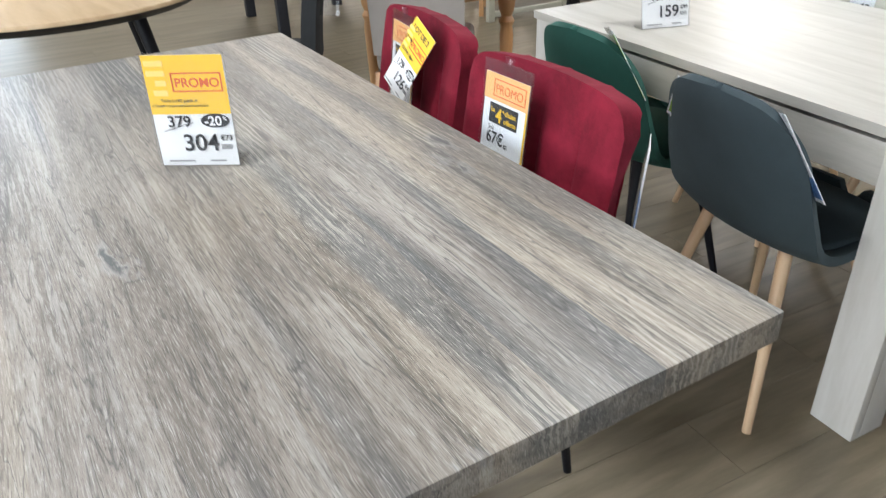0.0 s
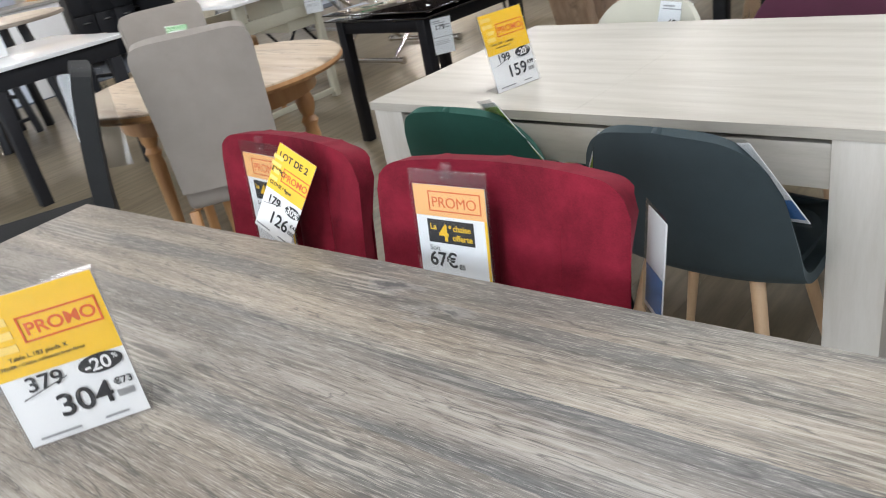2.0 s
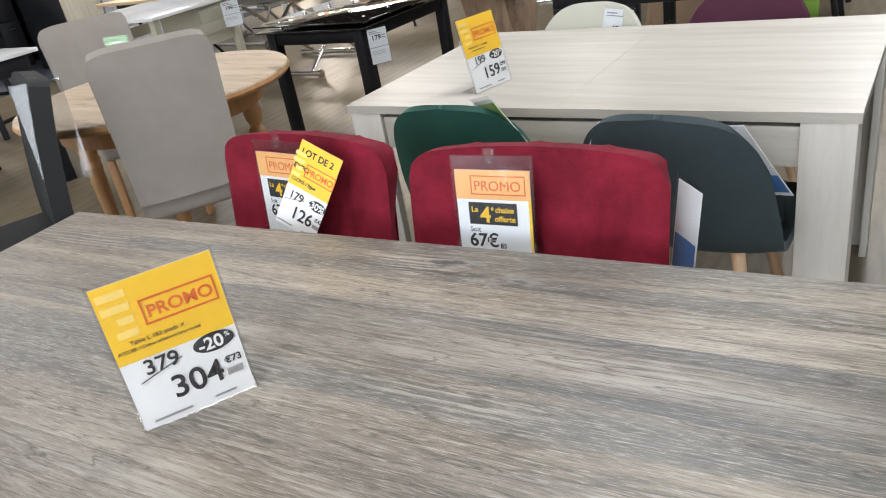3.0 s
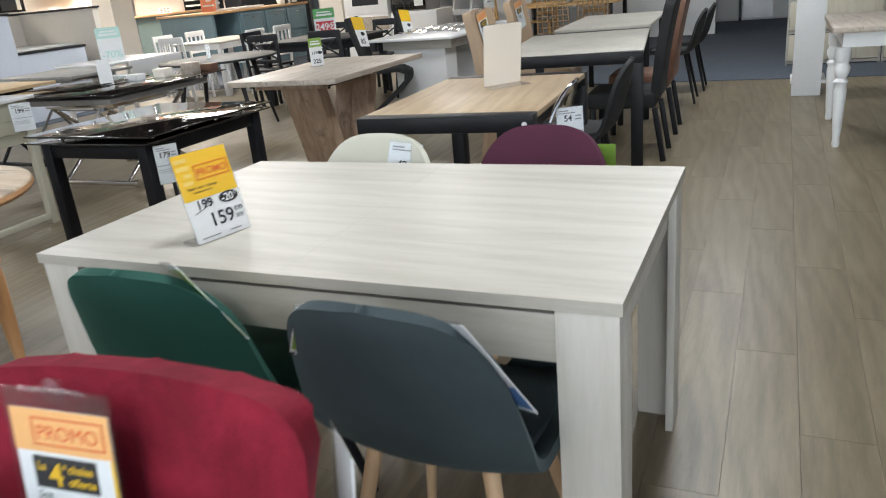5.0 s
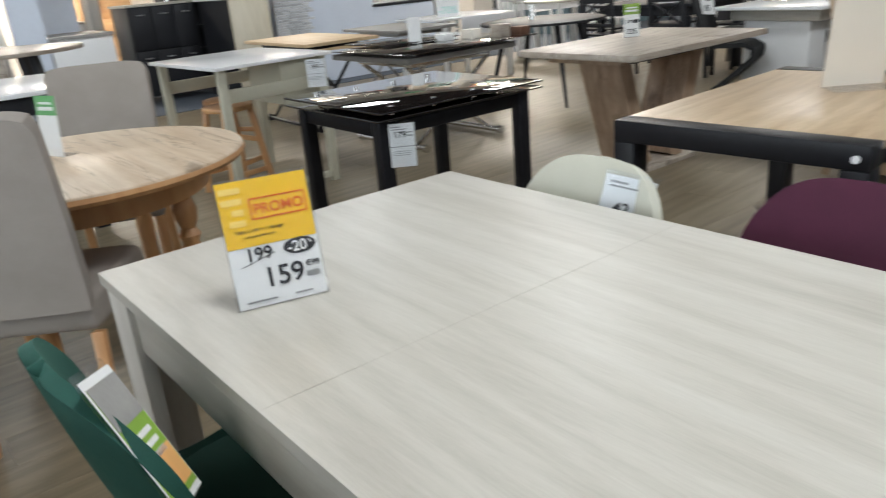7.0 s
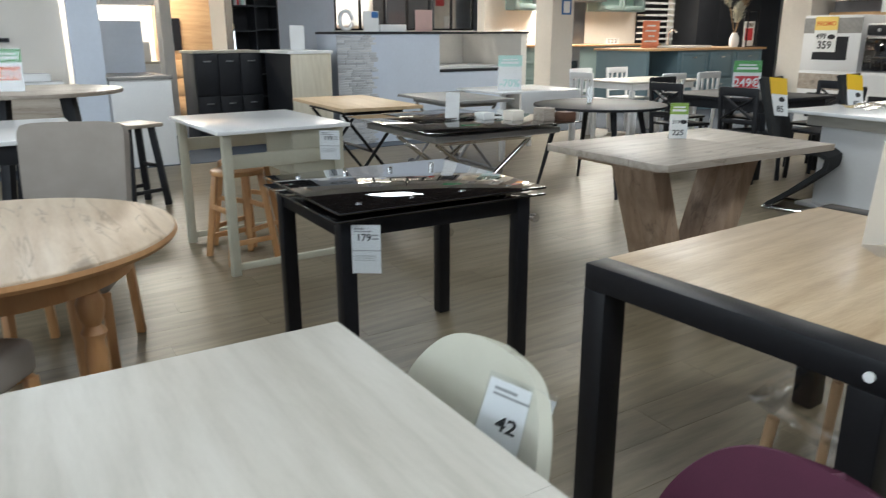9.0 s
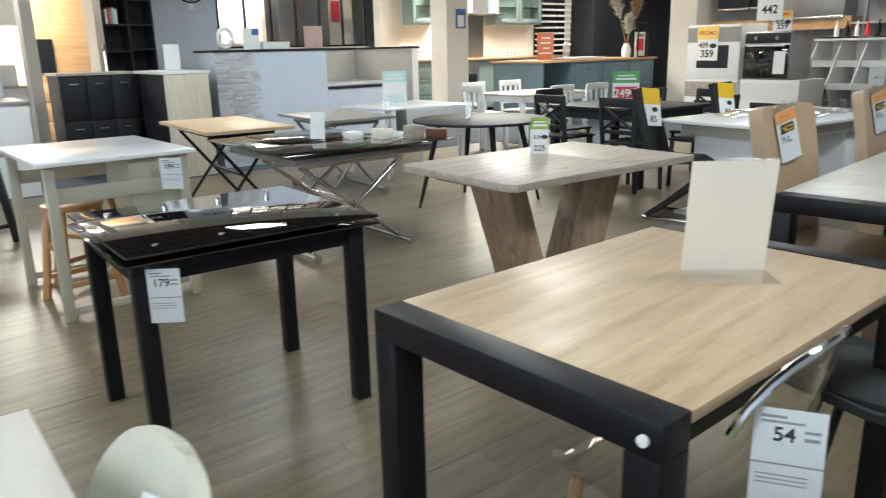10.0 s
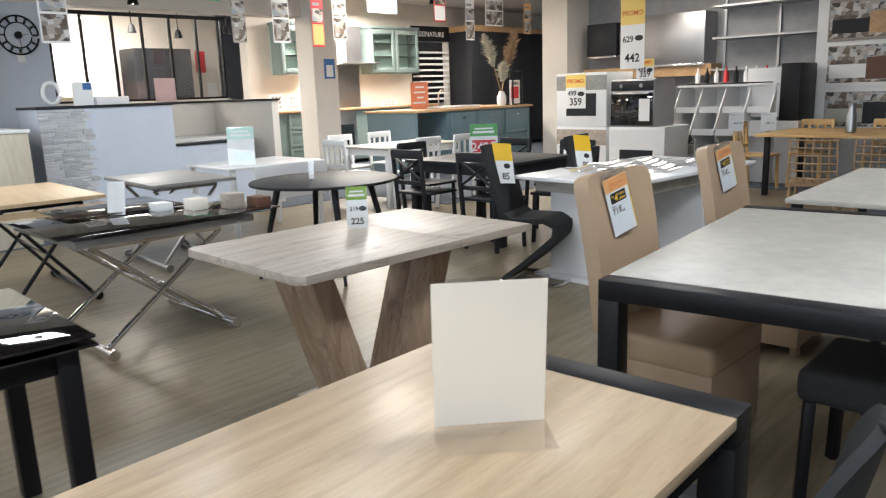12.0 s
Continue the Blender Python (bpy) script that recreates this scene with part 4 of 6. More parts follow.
linen_chair(-0.97, 0.07, 55, "light grey linen high-back chair with wooden legs at pine table", h=1.056, wide=0.92)
linen_chair(-1.98, 0.55, -112, "light grey linen high-back chair with wooden legs behind pine table")
linen_chair(-1.12, -0.66, 157, "black fabric high-back chair at the round table", "darkfab", "black", "dark high-back chairs")
sleeve(-0.9, -0.42, 0.97, 40, "empty clear plastic sleeve hanging on black chair", "empty", -6, 0.16, 0.33)
small_tag(-0.93, -0.2, 0.9, -35, "99", "white hanging price card on grey linen chair", -4, True, 0.1, 0.17)
small_tag(-2.33, 0.80, 0.93, 70, "99", "white hanging price card on grey linen chair", 0, True, 0.1, 0.2)
mini_sign(-1.4, 0.24, 0.752, 22, "green and white card in acrylic stand on pine table", "greenprint", "", "card", 0.11, 0.21, 5)

# round table with black underframe
r1 = thing("dining_table", "round light oak table with black edge and splayed legs", "table", -1.5, -1.42, 0, 10)
part("tabletop", slab(B(), oval(0.66, 0.66, 72), 0.735, 0.752, 0.002), "lightoak", r1)
part("rim", lathe(B(), [(0.5, 0.7), (0.6, 0.7), (0.655, 0.7349), (0.5, 0.7349)], 64), "black", r1)
for k in range(4):
    a = 0.6 + k * math.pi / 2
    part("leg", rod(B(), (0.42 * math.cos(a), 0.42 * math.sin(a), 0.7), (0.58 * math.cos(a), 0.58 * math.sin(a), 0), 0.03, 0.016), "black", r1, "splayed black leg")
dc = shell_chair("black shell chair tucked at the round table", "darkfab", "black", -1.25, -1.98, 35, None, "chairs at the round table")

# ---- sage drop-leaf kitchen table with two stools ----
bt = thing("kitchen_table", "white-topped sage green drop-leaf kitchen table", "table", -3.2, 1.785, 0, 2)
part("tabletop", box(B(), -0.5, 0.5, -0.4, 0.4, 0.818, 0.84, 0.003), "white", bt, "white top")
part("cupboard", box(B(), 0.02, 0.44, 0.05, 0.37, 0.55, 0.817, 0.003), "sage", bt)
for sx in (-1, 1):
    for sy in (-1, 1):
        part("leg", box(B(), sx * 0.44 - 0.025, sx * 0.44 + 0.025, sy * 0.34 - 0.025, sy * 0.34 + 0.025, 0, 0.817, 0.003), "sage", bt)
    part("end_rail", box(B(), sx * 0.44 - 0.012, sx * 0.44 + 0.012, -0.315, 0.315, 0.62, 0.7, 0.002), "sage", bt)
    part("foot_rail", box(B(), sx * 0.44 - 0.012, sx * 0.44 + 0.012, -0.315, 0.315, 0.03, 0.07, 0.002), "sage", bt)
small_tag(-2.66, 2.04, 0.82, 50, "199", "white hanging price card on sage kitchen table", 0, True, 0.12, 0.18)


def stool(x, y, rz, h, leg_mat, seat_mat, label, square=False, group="stools"):
    s = thing("stool", label, "stool", x, y, 0, rz, group)
    if square:
        part("seat", box(B(), -0.17, 0.17, -0.17, 0.17, h - 0.03, h, 0.006), seat_mat, s)
    else:
        part("seat", slab(B(), oval(0.16, 0.16, 32), h - 0.03, h, 0.008), seat_mat, s)
    for sx in (-1, 1):
        for sy in (-1, 1):
            part("leg", beam(B(), (sx * 0.1, sy * 0.1, h - 0.03), (sx * 0.155, sy * 0.155, 0), 0.05 if square else 0.036, 0.05 if square else 0.036, 0.004), leg_mat, s)
        part("rung", beam(B(), (sx * 0.142, -0.142, 0.13), (sx * 0.142, 0.142, 0.13), 0.022, 0.03), leg_mat, s)
        part("rung", beam(B(), (-0.125, sx * 0.125, 0.32), (0.125, sx * 0.125, 0.32), 0.022, 0.03), leg_mat, s)
    return s


stool(-3.12, 1.62, 10, 0.56, "pine", "pine", "round varnished pine stool under kitchen table", group="pine stools")
stool(-3.42, 1.75, 30, 0.56, "pine", "pine", "round varnished pine stool under kitchen table", group="pine stools")
stool(-5.02, 1.36, 20, 0.67, "charcoal", "mutedoak", "black high stool with brown wooden seat", True, group="high stools")
stool(-5.45, 0.7, 5, 0.67, "charcoal", "mutedoak", "black high stool with brown wooden seat", True, group="high stools")

# high round table and white-topped table with black legs
hr = thing("bar_table", "high round brown table on black legs", "table", -5.15, 0.72, 0, 0)
part("tabletop", slab(B(), oval(0.62, 0.62, 56), 0.92, 0.95, 0.006), "mutedoak", hr)
for k in range(4):
    a = math.pi / 4 + k * math.pi / 2
    part("leg", beam(B(), (0.3 * math.cos(a), 0.3 * math.sin(a), 0.92), (0.42 * math.cos(a), 0.42 * math.sin(a), 0), 0.06, 0.06), "charcoal", hr)
mini_sign(-4.95, 0.55, 0.952, 70, "green, white and orange price card on high round table", "greenprint", "259\u20ac", "card", 0.2, 0.3, 5, "", "card", "orange")
wt = thing("dining_table", "white-topped table with black apron and legs", "table", -3.55, 0.35, 0, 0)
part("tabletop", box(B(), -0.55, 0.55, -0.45, 0.45, 0.805, 0.83, 0.003), "white", wt)
part("apron", box(B(), -0.5, 0.5, -0.4, 0.4, 0.7, 0.8045, 0.003), "charcoal", wt)
table_legs4(wt, "charcoal", 0.5, 0.4, 0.07, 0.699)
mini_sign(-3.5, 0.2, 0.832, 70, "green and white card in acrylic stand on white table", "lime", "", "card", 0.13, 0.25, 5)

# ---- chairs along the black-framed tables ----
def parsons(x, y, rz, mat_name, leg, label, h=1.12, group="high-back chairs at the stone table", skirt=False):
    c = linen_chair(x, y, rz, label, mat_name, leg, group, h, 1.15 if skirt else 1.0)
    if skirt:
        part("skirt", box(B(), -0.24, 0.24, -0.215, 0.235, 0.05, 0.37, 0.006), mat_name, c)
    return c


parsons(-0.09, 4.12, -88, "camel", "camel", "camel leatherette high-back chair at stone-top table", 1.13, "camel chairs", True)
parsons(-0.265, 5.5, -88, "camel", "camel", "camel leatherette high-back chair at stone-top table", 1.13, "camel chairs", True)
for cx, cy in ((-0.37, 4.08), (-0.545, 5.46)):
    sleeve(cx + 0.02, cy - 0.05, 1.07, 84, "promotional price card in clear sleeve on camel chair", "fourth", -8, 0.158, 0.26, -12, "71\u20ac")
parsons(0.66, 4.12, 92, "darkfab", "black", "dark grey fabric high-back chair at stone-top table", 1.12)
parsons(0.64, 4.95, 92, "brownfab", "black", "brown leatherette high-back chair at stone-top table", 1.08)
shell_chair("black moulded chair beside the oak table", "darkfab", "black", 0.66, 2.78, 95, None, "chairs at the oak table")

# clear acrylic chair
cc = thing("dining_chair", "transparent acrylic chair with steel trim at oak table", "chair", 0.56, 2.02, 0, 95, "chairs at the oak table")
part("seat_shell", sheet(B(), shell, 16, 36, 0.006), "clear", cc, "clear acrylic shell")
pts = [Vector(shell(-1, v)) for v in (0.62, 0.7, 0.78, 0.85, 0.9, 0.95, 1.0)] + [Vector(shell(u, 1.0)) for u in (-0.6, -0.2, 0.2, 0.6)] + [Vector(shell(1, v)) for v in (1.0, 0.95, 0.9, 0.85, 0.78, 0.7, 0.62)]
part("rim", tube(B(), pts, 0.009), "chrome", cc, "glossy rim")
for sx in (-1, 1):
    part("leg", rod(B(), (sx * 0.16, 0.16, 0.45), (sx * 0.2, 0.2, 0), 0.015, 0.012), "beech", cc, "beech leg")
    part("leg", rod(B(), (sx * 0.16, -0.12, 0.46), (sx * 0.2, -0.2, 0), 0.015, 0.012), "beech", cc, "beech leg")
small_tag(0.825, 1.91, 0.755, 32, "54", "white price card in sleeve on acrylic chair", -4, True, 0.115, 0.2)
small_tag(0.525, 0.99, 0.815, 36, "42", "white price card in sleeve on cream chair", -8, False, 0.11, 0.15, 14)
small_tag(0.66, 1.83, 0.5, 20, "41", "white price card hanging below oak table", 0, False, 0.1, 0.15)

# ---- information sheets on the shell chairs ----
def info_sheet(x, y, z, m_turn, a, b, label, h=0.18, top=0.05, w=0.06):
    s = thing("info_sheet", label, "leaflet", x, y, z, 0, "leaflets on chairs")
    s.matrix_basis = pose(x, y, z, *m_turn)
    part("card", box(B(), -w, w, -0.0006, 0.0006, -h, 0.0), a, s)
    part("band", box(B(), -w + 0.003, w - 0.003, -0.0014, -0.0008, -h + 0.01, -top), b, s)
    part("band_back", box(B(), -w + 0.003, w - 0.003, 0.0008, 0.0014, -h + 0.01, -top), b, s)
    part("plastic_sleeve", box(B(), -w - 0.003, w + 0.003, -0.004, -0.0032, -h - 0.005, 0.012), "sleeve", s)
    return s


def draped_sheet(x, y, z, side, a, b, label, h=0.2, top=0.012, w=0.05):
    """A sleeve hooked over the side rim of a shell back, following the rim downwards."""
    sh_ = info_sheet(x, y, z, (0, 0, 0), a, b, label, h, top, w)
    down = Vector((side * 0.11, 0.07, -0.21)).normalized()
    face = Vector((side * 0.36, 0.8, 0.46)).normalized()
    across = face.cross(-down).normalized()
    face = (-down).cross(across)
    turn = Matrix((across, face, -down)).transposed().to_4x4()
    sh_.matrix_basis = Matrix.Translation((x, y, z)) @ turn
    bars = B()
    for k in range(4):
        box(bars, -w * 0.7, w * (0.5 - 0.3 * (k % 2)), -0.0022, -0.0015, -h * 0.35 - k * 0.03, -h * 0.35 - k * 0.03 + 0.012)
    part("printed_bars", bars, "card", sh_)
    part("header", box(B(), -w + 0.003, w - 0.003, 0.0015, 0.0021, -0.075, -0.012), "greytop", sh_, "dark picture strip")
    part("picture", box(B(), -w + 0.006, w * 0.2, 0.0015, 0.0022, -h + 0.02, -h + 0.075), "peach", sh_, "orange picture")
    bars = B()
    for k in range(3):
        box(bars, -w * 0.6, w * (0.6 - 0.3 * (k % 2)), 0.0015, 0.0022, -0.1 - k * 0.016, -0.092 - k * 0.016)
    part("printed_bars", bars, "card", sh_)
    return sh_


draped_sheet(0.577, -0.15, 0.832, 1, "card", "lime", "green printed leaflet in sleeve on green chair", 0.2, 0.012, 0.05)
draped_sheet(0.93, -0.2, 0.8, -1, "card", "lime", "green printed leaflet in sleeve on slate chair", 0.13, 0.012, 0.032)
draped_sheet(1.17, -0.205, 0.8, 1, "card", "blueprint", "white and blue leaflet in sleeve on slate chair", 0.2, 0.14)
info_sheet(1.195, -0.55, 0.82, (-4, 4, -42), "card", "blueprint", "white and blue leaflet hanging on ruby chair", 0.18, 0.1, 0.034)
info_sheet(1.1, 1.17, 0.76, (6, 0, 5), "lime", "lime", "lime green leaflet in sleeve on plum chair")

# ---- yellow oak lifting table on black scissor legs ----
def scissor_table(x, y, rz, sx, sy, z, top_mat, leg_mat, label, r=0.014, thick=0.028, bars=True):
    t = thing("lift_table", label, "table", x, y, 0, rz)
    part("tabletop", box(B(), -sx / 2, sx / 2, -sy / 2, sy / 2, z - thick, z, 0.003), top_mat, t)
    part("tray", box(B(), -sx * 0.36, sx * 0.36, -sy * 0.36, sy * 0.36, z - thick - 0.045, z - thick - 0.002, 0.003), leg_mat, t)
    hx, hy = sx * 0.33, sy * 0.36
    for s in (-1, 1):
        part("scissor_leg", rod(B(), (s * hx, -hy, 0.04), (s * hx, hy, z - thick - 0.045), r), leg_mat, t)
        part("scissor_leg", rod(B(), (s * (hx - 0.05), hy, 0.04), (s * (hx - 0.05), -hy, z - thick - 0.045), r), leg_mat, t)
        part("foot_bar", rod(B(), (-hx - 0.08, s * hy, 0.032), (hx + 0.08, s * hy, 0.032), r * 1.3), leg_mat, t)
        for e in (-1, 1):
            part("roller", rod(B(), (e * (hx + 0.08), s * hy, 0.032), (e * (hx + 0.115), s * hy, 0.032), 0.032, n=16), leg_mat, t)
    part("cross_bar", rod(B(), (-hx, 0, z * 0.48), (hx, 0, z * 0.48), r), leg_mat, t)
    return t


scissor_table(-4.78, 3.2, -3, 1.3, 0.72, 0.77, "lightoak", "black", "light oak lifting coffee table on black scissor legs")
scissor_table(-5.08, 4.45, -4, 1.15, 0.72, 0.74, "greytop", "steel", "grey wood effect lifting table on steel legs")
xg = scissor_table(-3.25, 3.34, 0, 1.0, 1.05, 0.70, "greytop", "chrome", "smoked glass lifting table on chrome scissor legs", 0.017, 0.04)
part("glass_leaf", box(B(), -0.62, 0.62, -0.64, 0.64, 0.738, 0.746, 0.002), "blackglass", xg, "smoked glass leaf")
part("glass_leaf", box(B(), -0.5, 0.1, -0.4, 0.3, 0.757, 0.765, 0.002), "smoked", xg, "smoked glass leaf")
for a in (-1, 1):
    for b in (-1, 1):
        part("spacer", rod(B(), (a * 0.4, b * 0.4, 0.7), (a * 0.4, b * 0.4, 0.737), 0.02), "chrome", xg)
for bx, by, m_, hh in ((-2.97, 3.61, "cream_card", 0.07), (-2.82, 3.77, "mutedoak", 0.09), (-3.12, 3.46, "card", 0.05), (-2.75, 3.91, "brownfab", 0.06)):
    solid("display_box", box(B(), bx - 0.06, bx + 0.06, by - 0.05, by + 0.05, 0.7465, 0.7465 + hh, 0.004), m_, "small display box standing on glass table", "box", "boxes on glass table")
mini_sign(-3.17, 3.21, 0.747, 50, "folded white price card on glass table", "card", "", "card", 0.1, 0.2, 18)

# ---- round dark table ----
rd = thing("dining_table", "round dark top table with splayed black legs", "table", -3.55, 5.0, 0, 20)
part("tabletop", slab(B(), oval(0.58, 0.58, 64), 0.728, 0.75, 0.006), "charcoal", rd)
for k in range(4):
    a = math.pi / 4 + k * math.pi / 2
    part("leg", rod(B(), (0.36 * math.cos(a), 0.36 * math.sin(a), 0.727), (0.55 * math.cos(a), 0.55 * math.sin(a), 0), 0.028, 0.013), "charcoal", rd)
mini_sign(-3.6, 4.92, 0.752, 40, "small clear stand on the dark round table", "card", "", "card", 0.04, 0.14, 4)

# ---- white drop-leaf table with rounded legs ----
wd = thing("dining_table", "glossy white drop-leaf table", "table", -5.55, 5.62, 0, 0)
part("tabletop", box(B(), -0.45, 0.45, -0.55, 0.55, 0.722, 0.745, 0.006), "white", wd)
part("drop_leaf", box(B(), 0.452, 0.47, -0.3, 0.54, 0.4, 0.735, 0.004), "white", wd)
table_legs4(wd, "white", 0.42, 0.52, 0.05, 0.721)
mini_sign(-5.33, 5.34, 0.747, 50, "mint discount card in stand on white table", "mint", "-70%", "card", 0.26, 0.37, 6, "", "mint")


def cross_chair(x, y, rz, mat_name, label, group, cross=True):
    c = thing("dining_chair", label, "chair", x, y, 0, rz, group)
    part("seat", box(B(), -0.21, 0.21, -0.19, 0.21, 0.44, 0.465, 0.008), mat_name, c)
    for sx in (-1, 1):
        part("leg", beam(B(), (sx * 0.18, 0.18, 0.44), (sx * 0.19, 0.19, 0), 0.035, 0.035, 0.003), mat_name, c)
        part("back_post", beam(B(), (sx * 0.19, -0.25, 0.86), (sx * 0.18, -0.18, 0), 0.035, 0.03, 0.003), mat_name, c)
    part("top_rail", box(B(), -0.2, 0.2, -0.262, -0.235, 0.79, 0.87, 0.006), mat_name, c)
    part("lower_rail", box(B(), -0.18, 0.18, -0.235, -0.215, 0.54, 0.58, 0.004), mat_name, c)
    if cross:
        for s in (-1, 1):
            part("cross_slat", beam(B(), (s * 0.17, -0.24, 0.79), (-s * 0.17, -0.225 - 0.006 * s, 0.58), 0.035, 0.012, 0.002), mat_name, c)
    else:
        for k in (-0.1, 0.0, 0.1):
            part("slat", box(B(), k - 0.015, k + 0.015, -0.242, -0.228, 0.58, 0.79), mat_name, c)
    return c


# black dining set with crossed backs
bk = thing("dining_table", "black wooden dining table with square legs", "table", -3.55, 7.0, 0, 0)
part("tabletop", box(B(), -0.62, 0.62, -0.55, 0.55, 0.72, 0.75, 0.004), "charcoal", bk)
part("apron", box(B(), -0.56, 0.56, -0.5, 0.5, 0.63, 0.7195), "charcoal", bk)
table_legs4(bk, "charcoal", 0.58, 0.52, 0.075, 0.629)
for cx, cy, rz in ((-3.9, 6.47, 0), (-3.05, 6.47, 0), (-3.9, 7.6, 180), (-3.1, 7.6, 180), (-4.4, 7.0, -90), (-2.72, 7.05, 90)):
    cross_chair(cx, cy, rz, "charcoal", "black wooden chair with crossed back", "black cross-back chairs")
mini_sign(-3.22, 6.55, 0.752, 45, "green and white card with red price panel on black table", "greenprint", "249\u20ac", "card", 0.25, 0.34, 4, "", "card", "redprint")

# white set behind
ws = thing("dining_table", "white dining table with pale top", "table", -5.95, 8.05, 0, 0)
part("tabletop", box(B(), -0.45, 0.45, -0.65, 0.65, 0.722, 0.748, 0.004), "stone", ws)
part("apron", box(B(), -0.38, 0.38, -0.58, 0.58, 0.64, 0.7215), "matwhite", ws)
table_legs4(ws, "matwhite", 0.42, 0.62, 0.06, 0.639)
for cx, cy, rz in ((-5.35, 7.7, 90), (-5.35, 8.35, 90), (-6.55, 7.7, -90), (-6.55, 8.4, -90), (-5.95, 7.2, 0)):
    cross_chair(cx, cy, rz, "matwhite", "white painted wooden slat-back chair", "white chairs", False)

# ---- white gloss pedestal table and cantilever chairs ----
wg = thing("dining_table", "glossy white pedestal extending table", "table", -1.72, 6.65, 0, -4)
part("tabletop", box(B(), -0.5, 0.5, -0.9, 0.9, 0.735, 0.765, 0.01, seg=3), "white", wg)
part("apron", box(B(), -0.4, 0.4, -0.75, 0.75, 0.64, 0.7345, 0.004), "whiteoak", wg)
part("pedestal", box(B(), -0.3, 0.3, -0.7, -0.45, 0.03, 0.6395, 0.008), "matwhite", wg)
part("pedestal", box(B(), -0.3, 0.3, 0.45, 0.7, 0.03, 0.6395, 0.008), "matwhite", wg)
part("base_plate", box(B(), -0.38, 0.38, -0.8, 0.8, 0.0, 0.0295, 0.006), "matwhite", wg)


wrap = thing("plastic_wrap", "crumpled clear plastic wrapping lying on white table", "wrapping", -1.62, 6.5, 0.766, -4)
part("film", sheet(B(), lambda u, v: (u * 0.36, (v - 0.5) * 1.1, 0.034 + 0.018 * math.sin(9 * u + 5 * v) * math.cos(13 * v - 4 * u)), 16, 28, 0.002), "sleeve", wrap)


def z_chair(x, y, rz, label):
    c = thing("dining_chair", label, "chair", x, y, 0, rz, "cantilever chairs")
    prof2 = [(-0.34, 1.0), (-0.3, 0.85), (-0.24, 0.65), (-0.2, 0.5), (-0.12, 0.45), (0.0, 0.45), (0.14, 0.46), (0.21, 0.43), (0.2, 0.37), (0.1, 0.28), (-0.04, 0.16), (-0.16, 0.07), (-0.2, 0.035)]

    def f(u, v):
        s = v * (len(prof2) - 1)
        i = min(int(s), len(prof2) - 2)
        t = s - i
        yy, zz = prof2[i][0] * (1 - t) + prof2[i + 1][0] * t, prof2[i][1] * (1 - t) + prof2[i + 1][1] * t
        return (u * (0.21 if v < 0.6 else 0.21 - 0.08 * (v - 0.6)), yy, zz)
    part("seat_and_back", sheet(B(), f, 6, 48, 0.035), "darkfab", c)
    tubep = [(-0.2, -0.2, 0.015), (-0.2, 0.22, 0.015), (-0.15, 0.26, 0.015), (0.15, 0.26, 0.015), (0.2, 0.22, 0.015), (0.2, -0.2, 0.015), (0, -0.23, 0.015)]
    part("base", tube(B(), tubep, 0.014, 8, True), "chrome", c, "chrome base loop")
    return c


z_chair(-2.06, 5.78, -75, "dark grey cantilever chair with chrome base at white table")
z_chair(-1.98, 6.7, -80, "dark grey cantilever chair with chrome base at white table")
for cx, cy in ((-2.34, 5.71), (-2.26, 6.63)):
    s = thing("price_tag", "yellow and white price card on the cantilever chair", "price tag", cx, cy, 1.0, 0, "hanging price tags")
    s.matrix_basis = pose(cx + 0.02, cy, 1.005, 0, 0, 78) @ pose(0, 0, 0, -17, 6, 0)
    part("card", plate(B(), -0.09, 0.09, -0.3, 0.0, 0.0), "card", s)
    part("header", plate(B(), -0.09, 0.09, -0.13, 0.0, -0.001), "yellow", s)
    write(s, "85", 0.07, 0.01, -0.27, "ink", -0.0012)
    bm = B()
    slab(bm, oval(0.03, 0.02, 20), 0, 0.0006)
    bmesh.ops.transform(bm, matrix=Matrix.Translation((0.03, -0.0012, -0.17)) @ Matrix.Rotation(radians(90), 4, "X"), verts=bm.verts)
    part("discount_oval", bm, "ink", s)

# ---- second white table and wire chairs by the aisle ----
s2 = thing("dining_table", "pale-topped table with slim dark frame", "table", 0.12, 6.5, 0, 3)
part("tabletop", box(B(), -0.42, 0.42, -0.85, 0.85, 0.735, 0.762, 0.003), "stone", s2)
table_legs4(s2, "black", 0.4, 0.8, 0.05, 0.734)


def wire_chair(x, y, rz):
    c = shell_chair("black chair on slim wire legs beside the aisle", "darkfab", "black", x, y, rz, None, "wire chairs")
    return c


wire_chair(0.72, 6.25, 92)
wire_chair(0.74, 6.95, 92)

# ---- yellow oak table with wooden and rattan chairs ----
yt = thing("dining_table", "yellow oak table with black legs", "table", -1.55, 11.35, 0, 0)
part("tabletop", box(B(), -0.9, 0.9, -0.7, 0.7, 0.72, 0.75, 0.003), "yellowoak", yt)
table_legs4(yt, "black", 0.8, 0.62, 0.06, 0.719)
solid("carafe", lathe(B(), [(0.04, 0.751), (0.06, 0.77), (0.06, 0.95), (0.035, 1.05), (0.045, 1.1)], 16, -1.5, 11.1), "steel", "tall metal carafe standing on yellow oak table", "carafe")
for cx, cy, rz in ((-2.15, 11.75, 180), (-2.6, 11.2, -90), (-1.3, 11.8, 180)):
    cross_chair(cx, cy, rz, "yellowoak", "yellow oak slat-back chair", "yellow oak chairs", False)
for cx, cy in ((-2.82, 11.0), (-2.45, 11.1)):
    small_tag(cx, cy, 1.0, 20, "104", "orange and white price card on oak chair", 0, False, 0.18, 0.24)


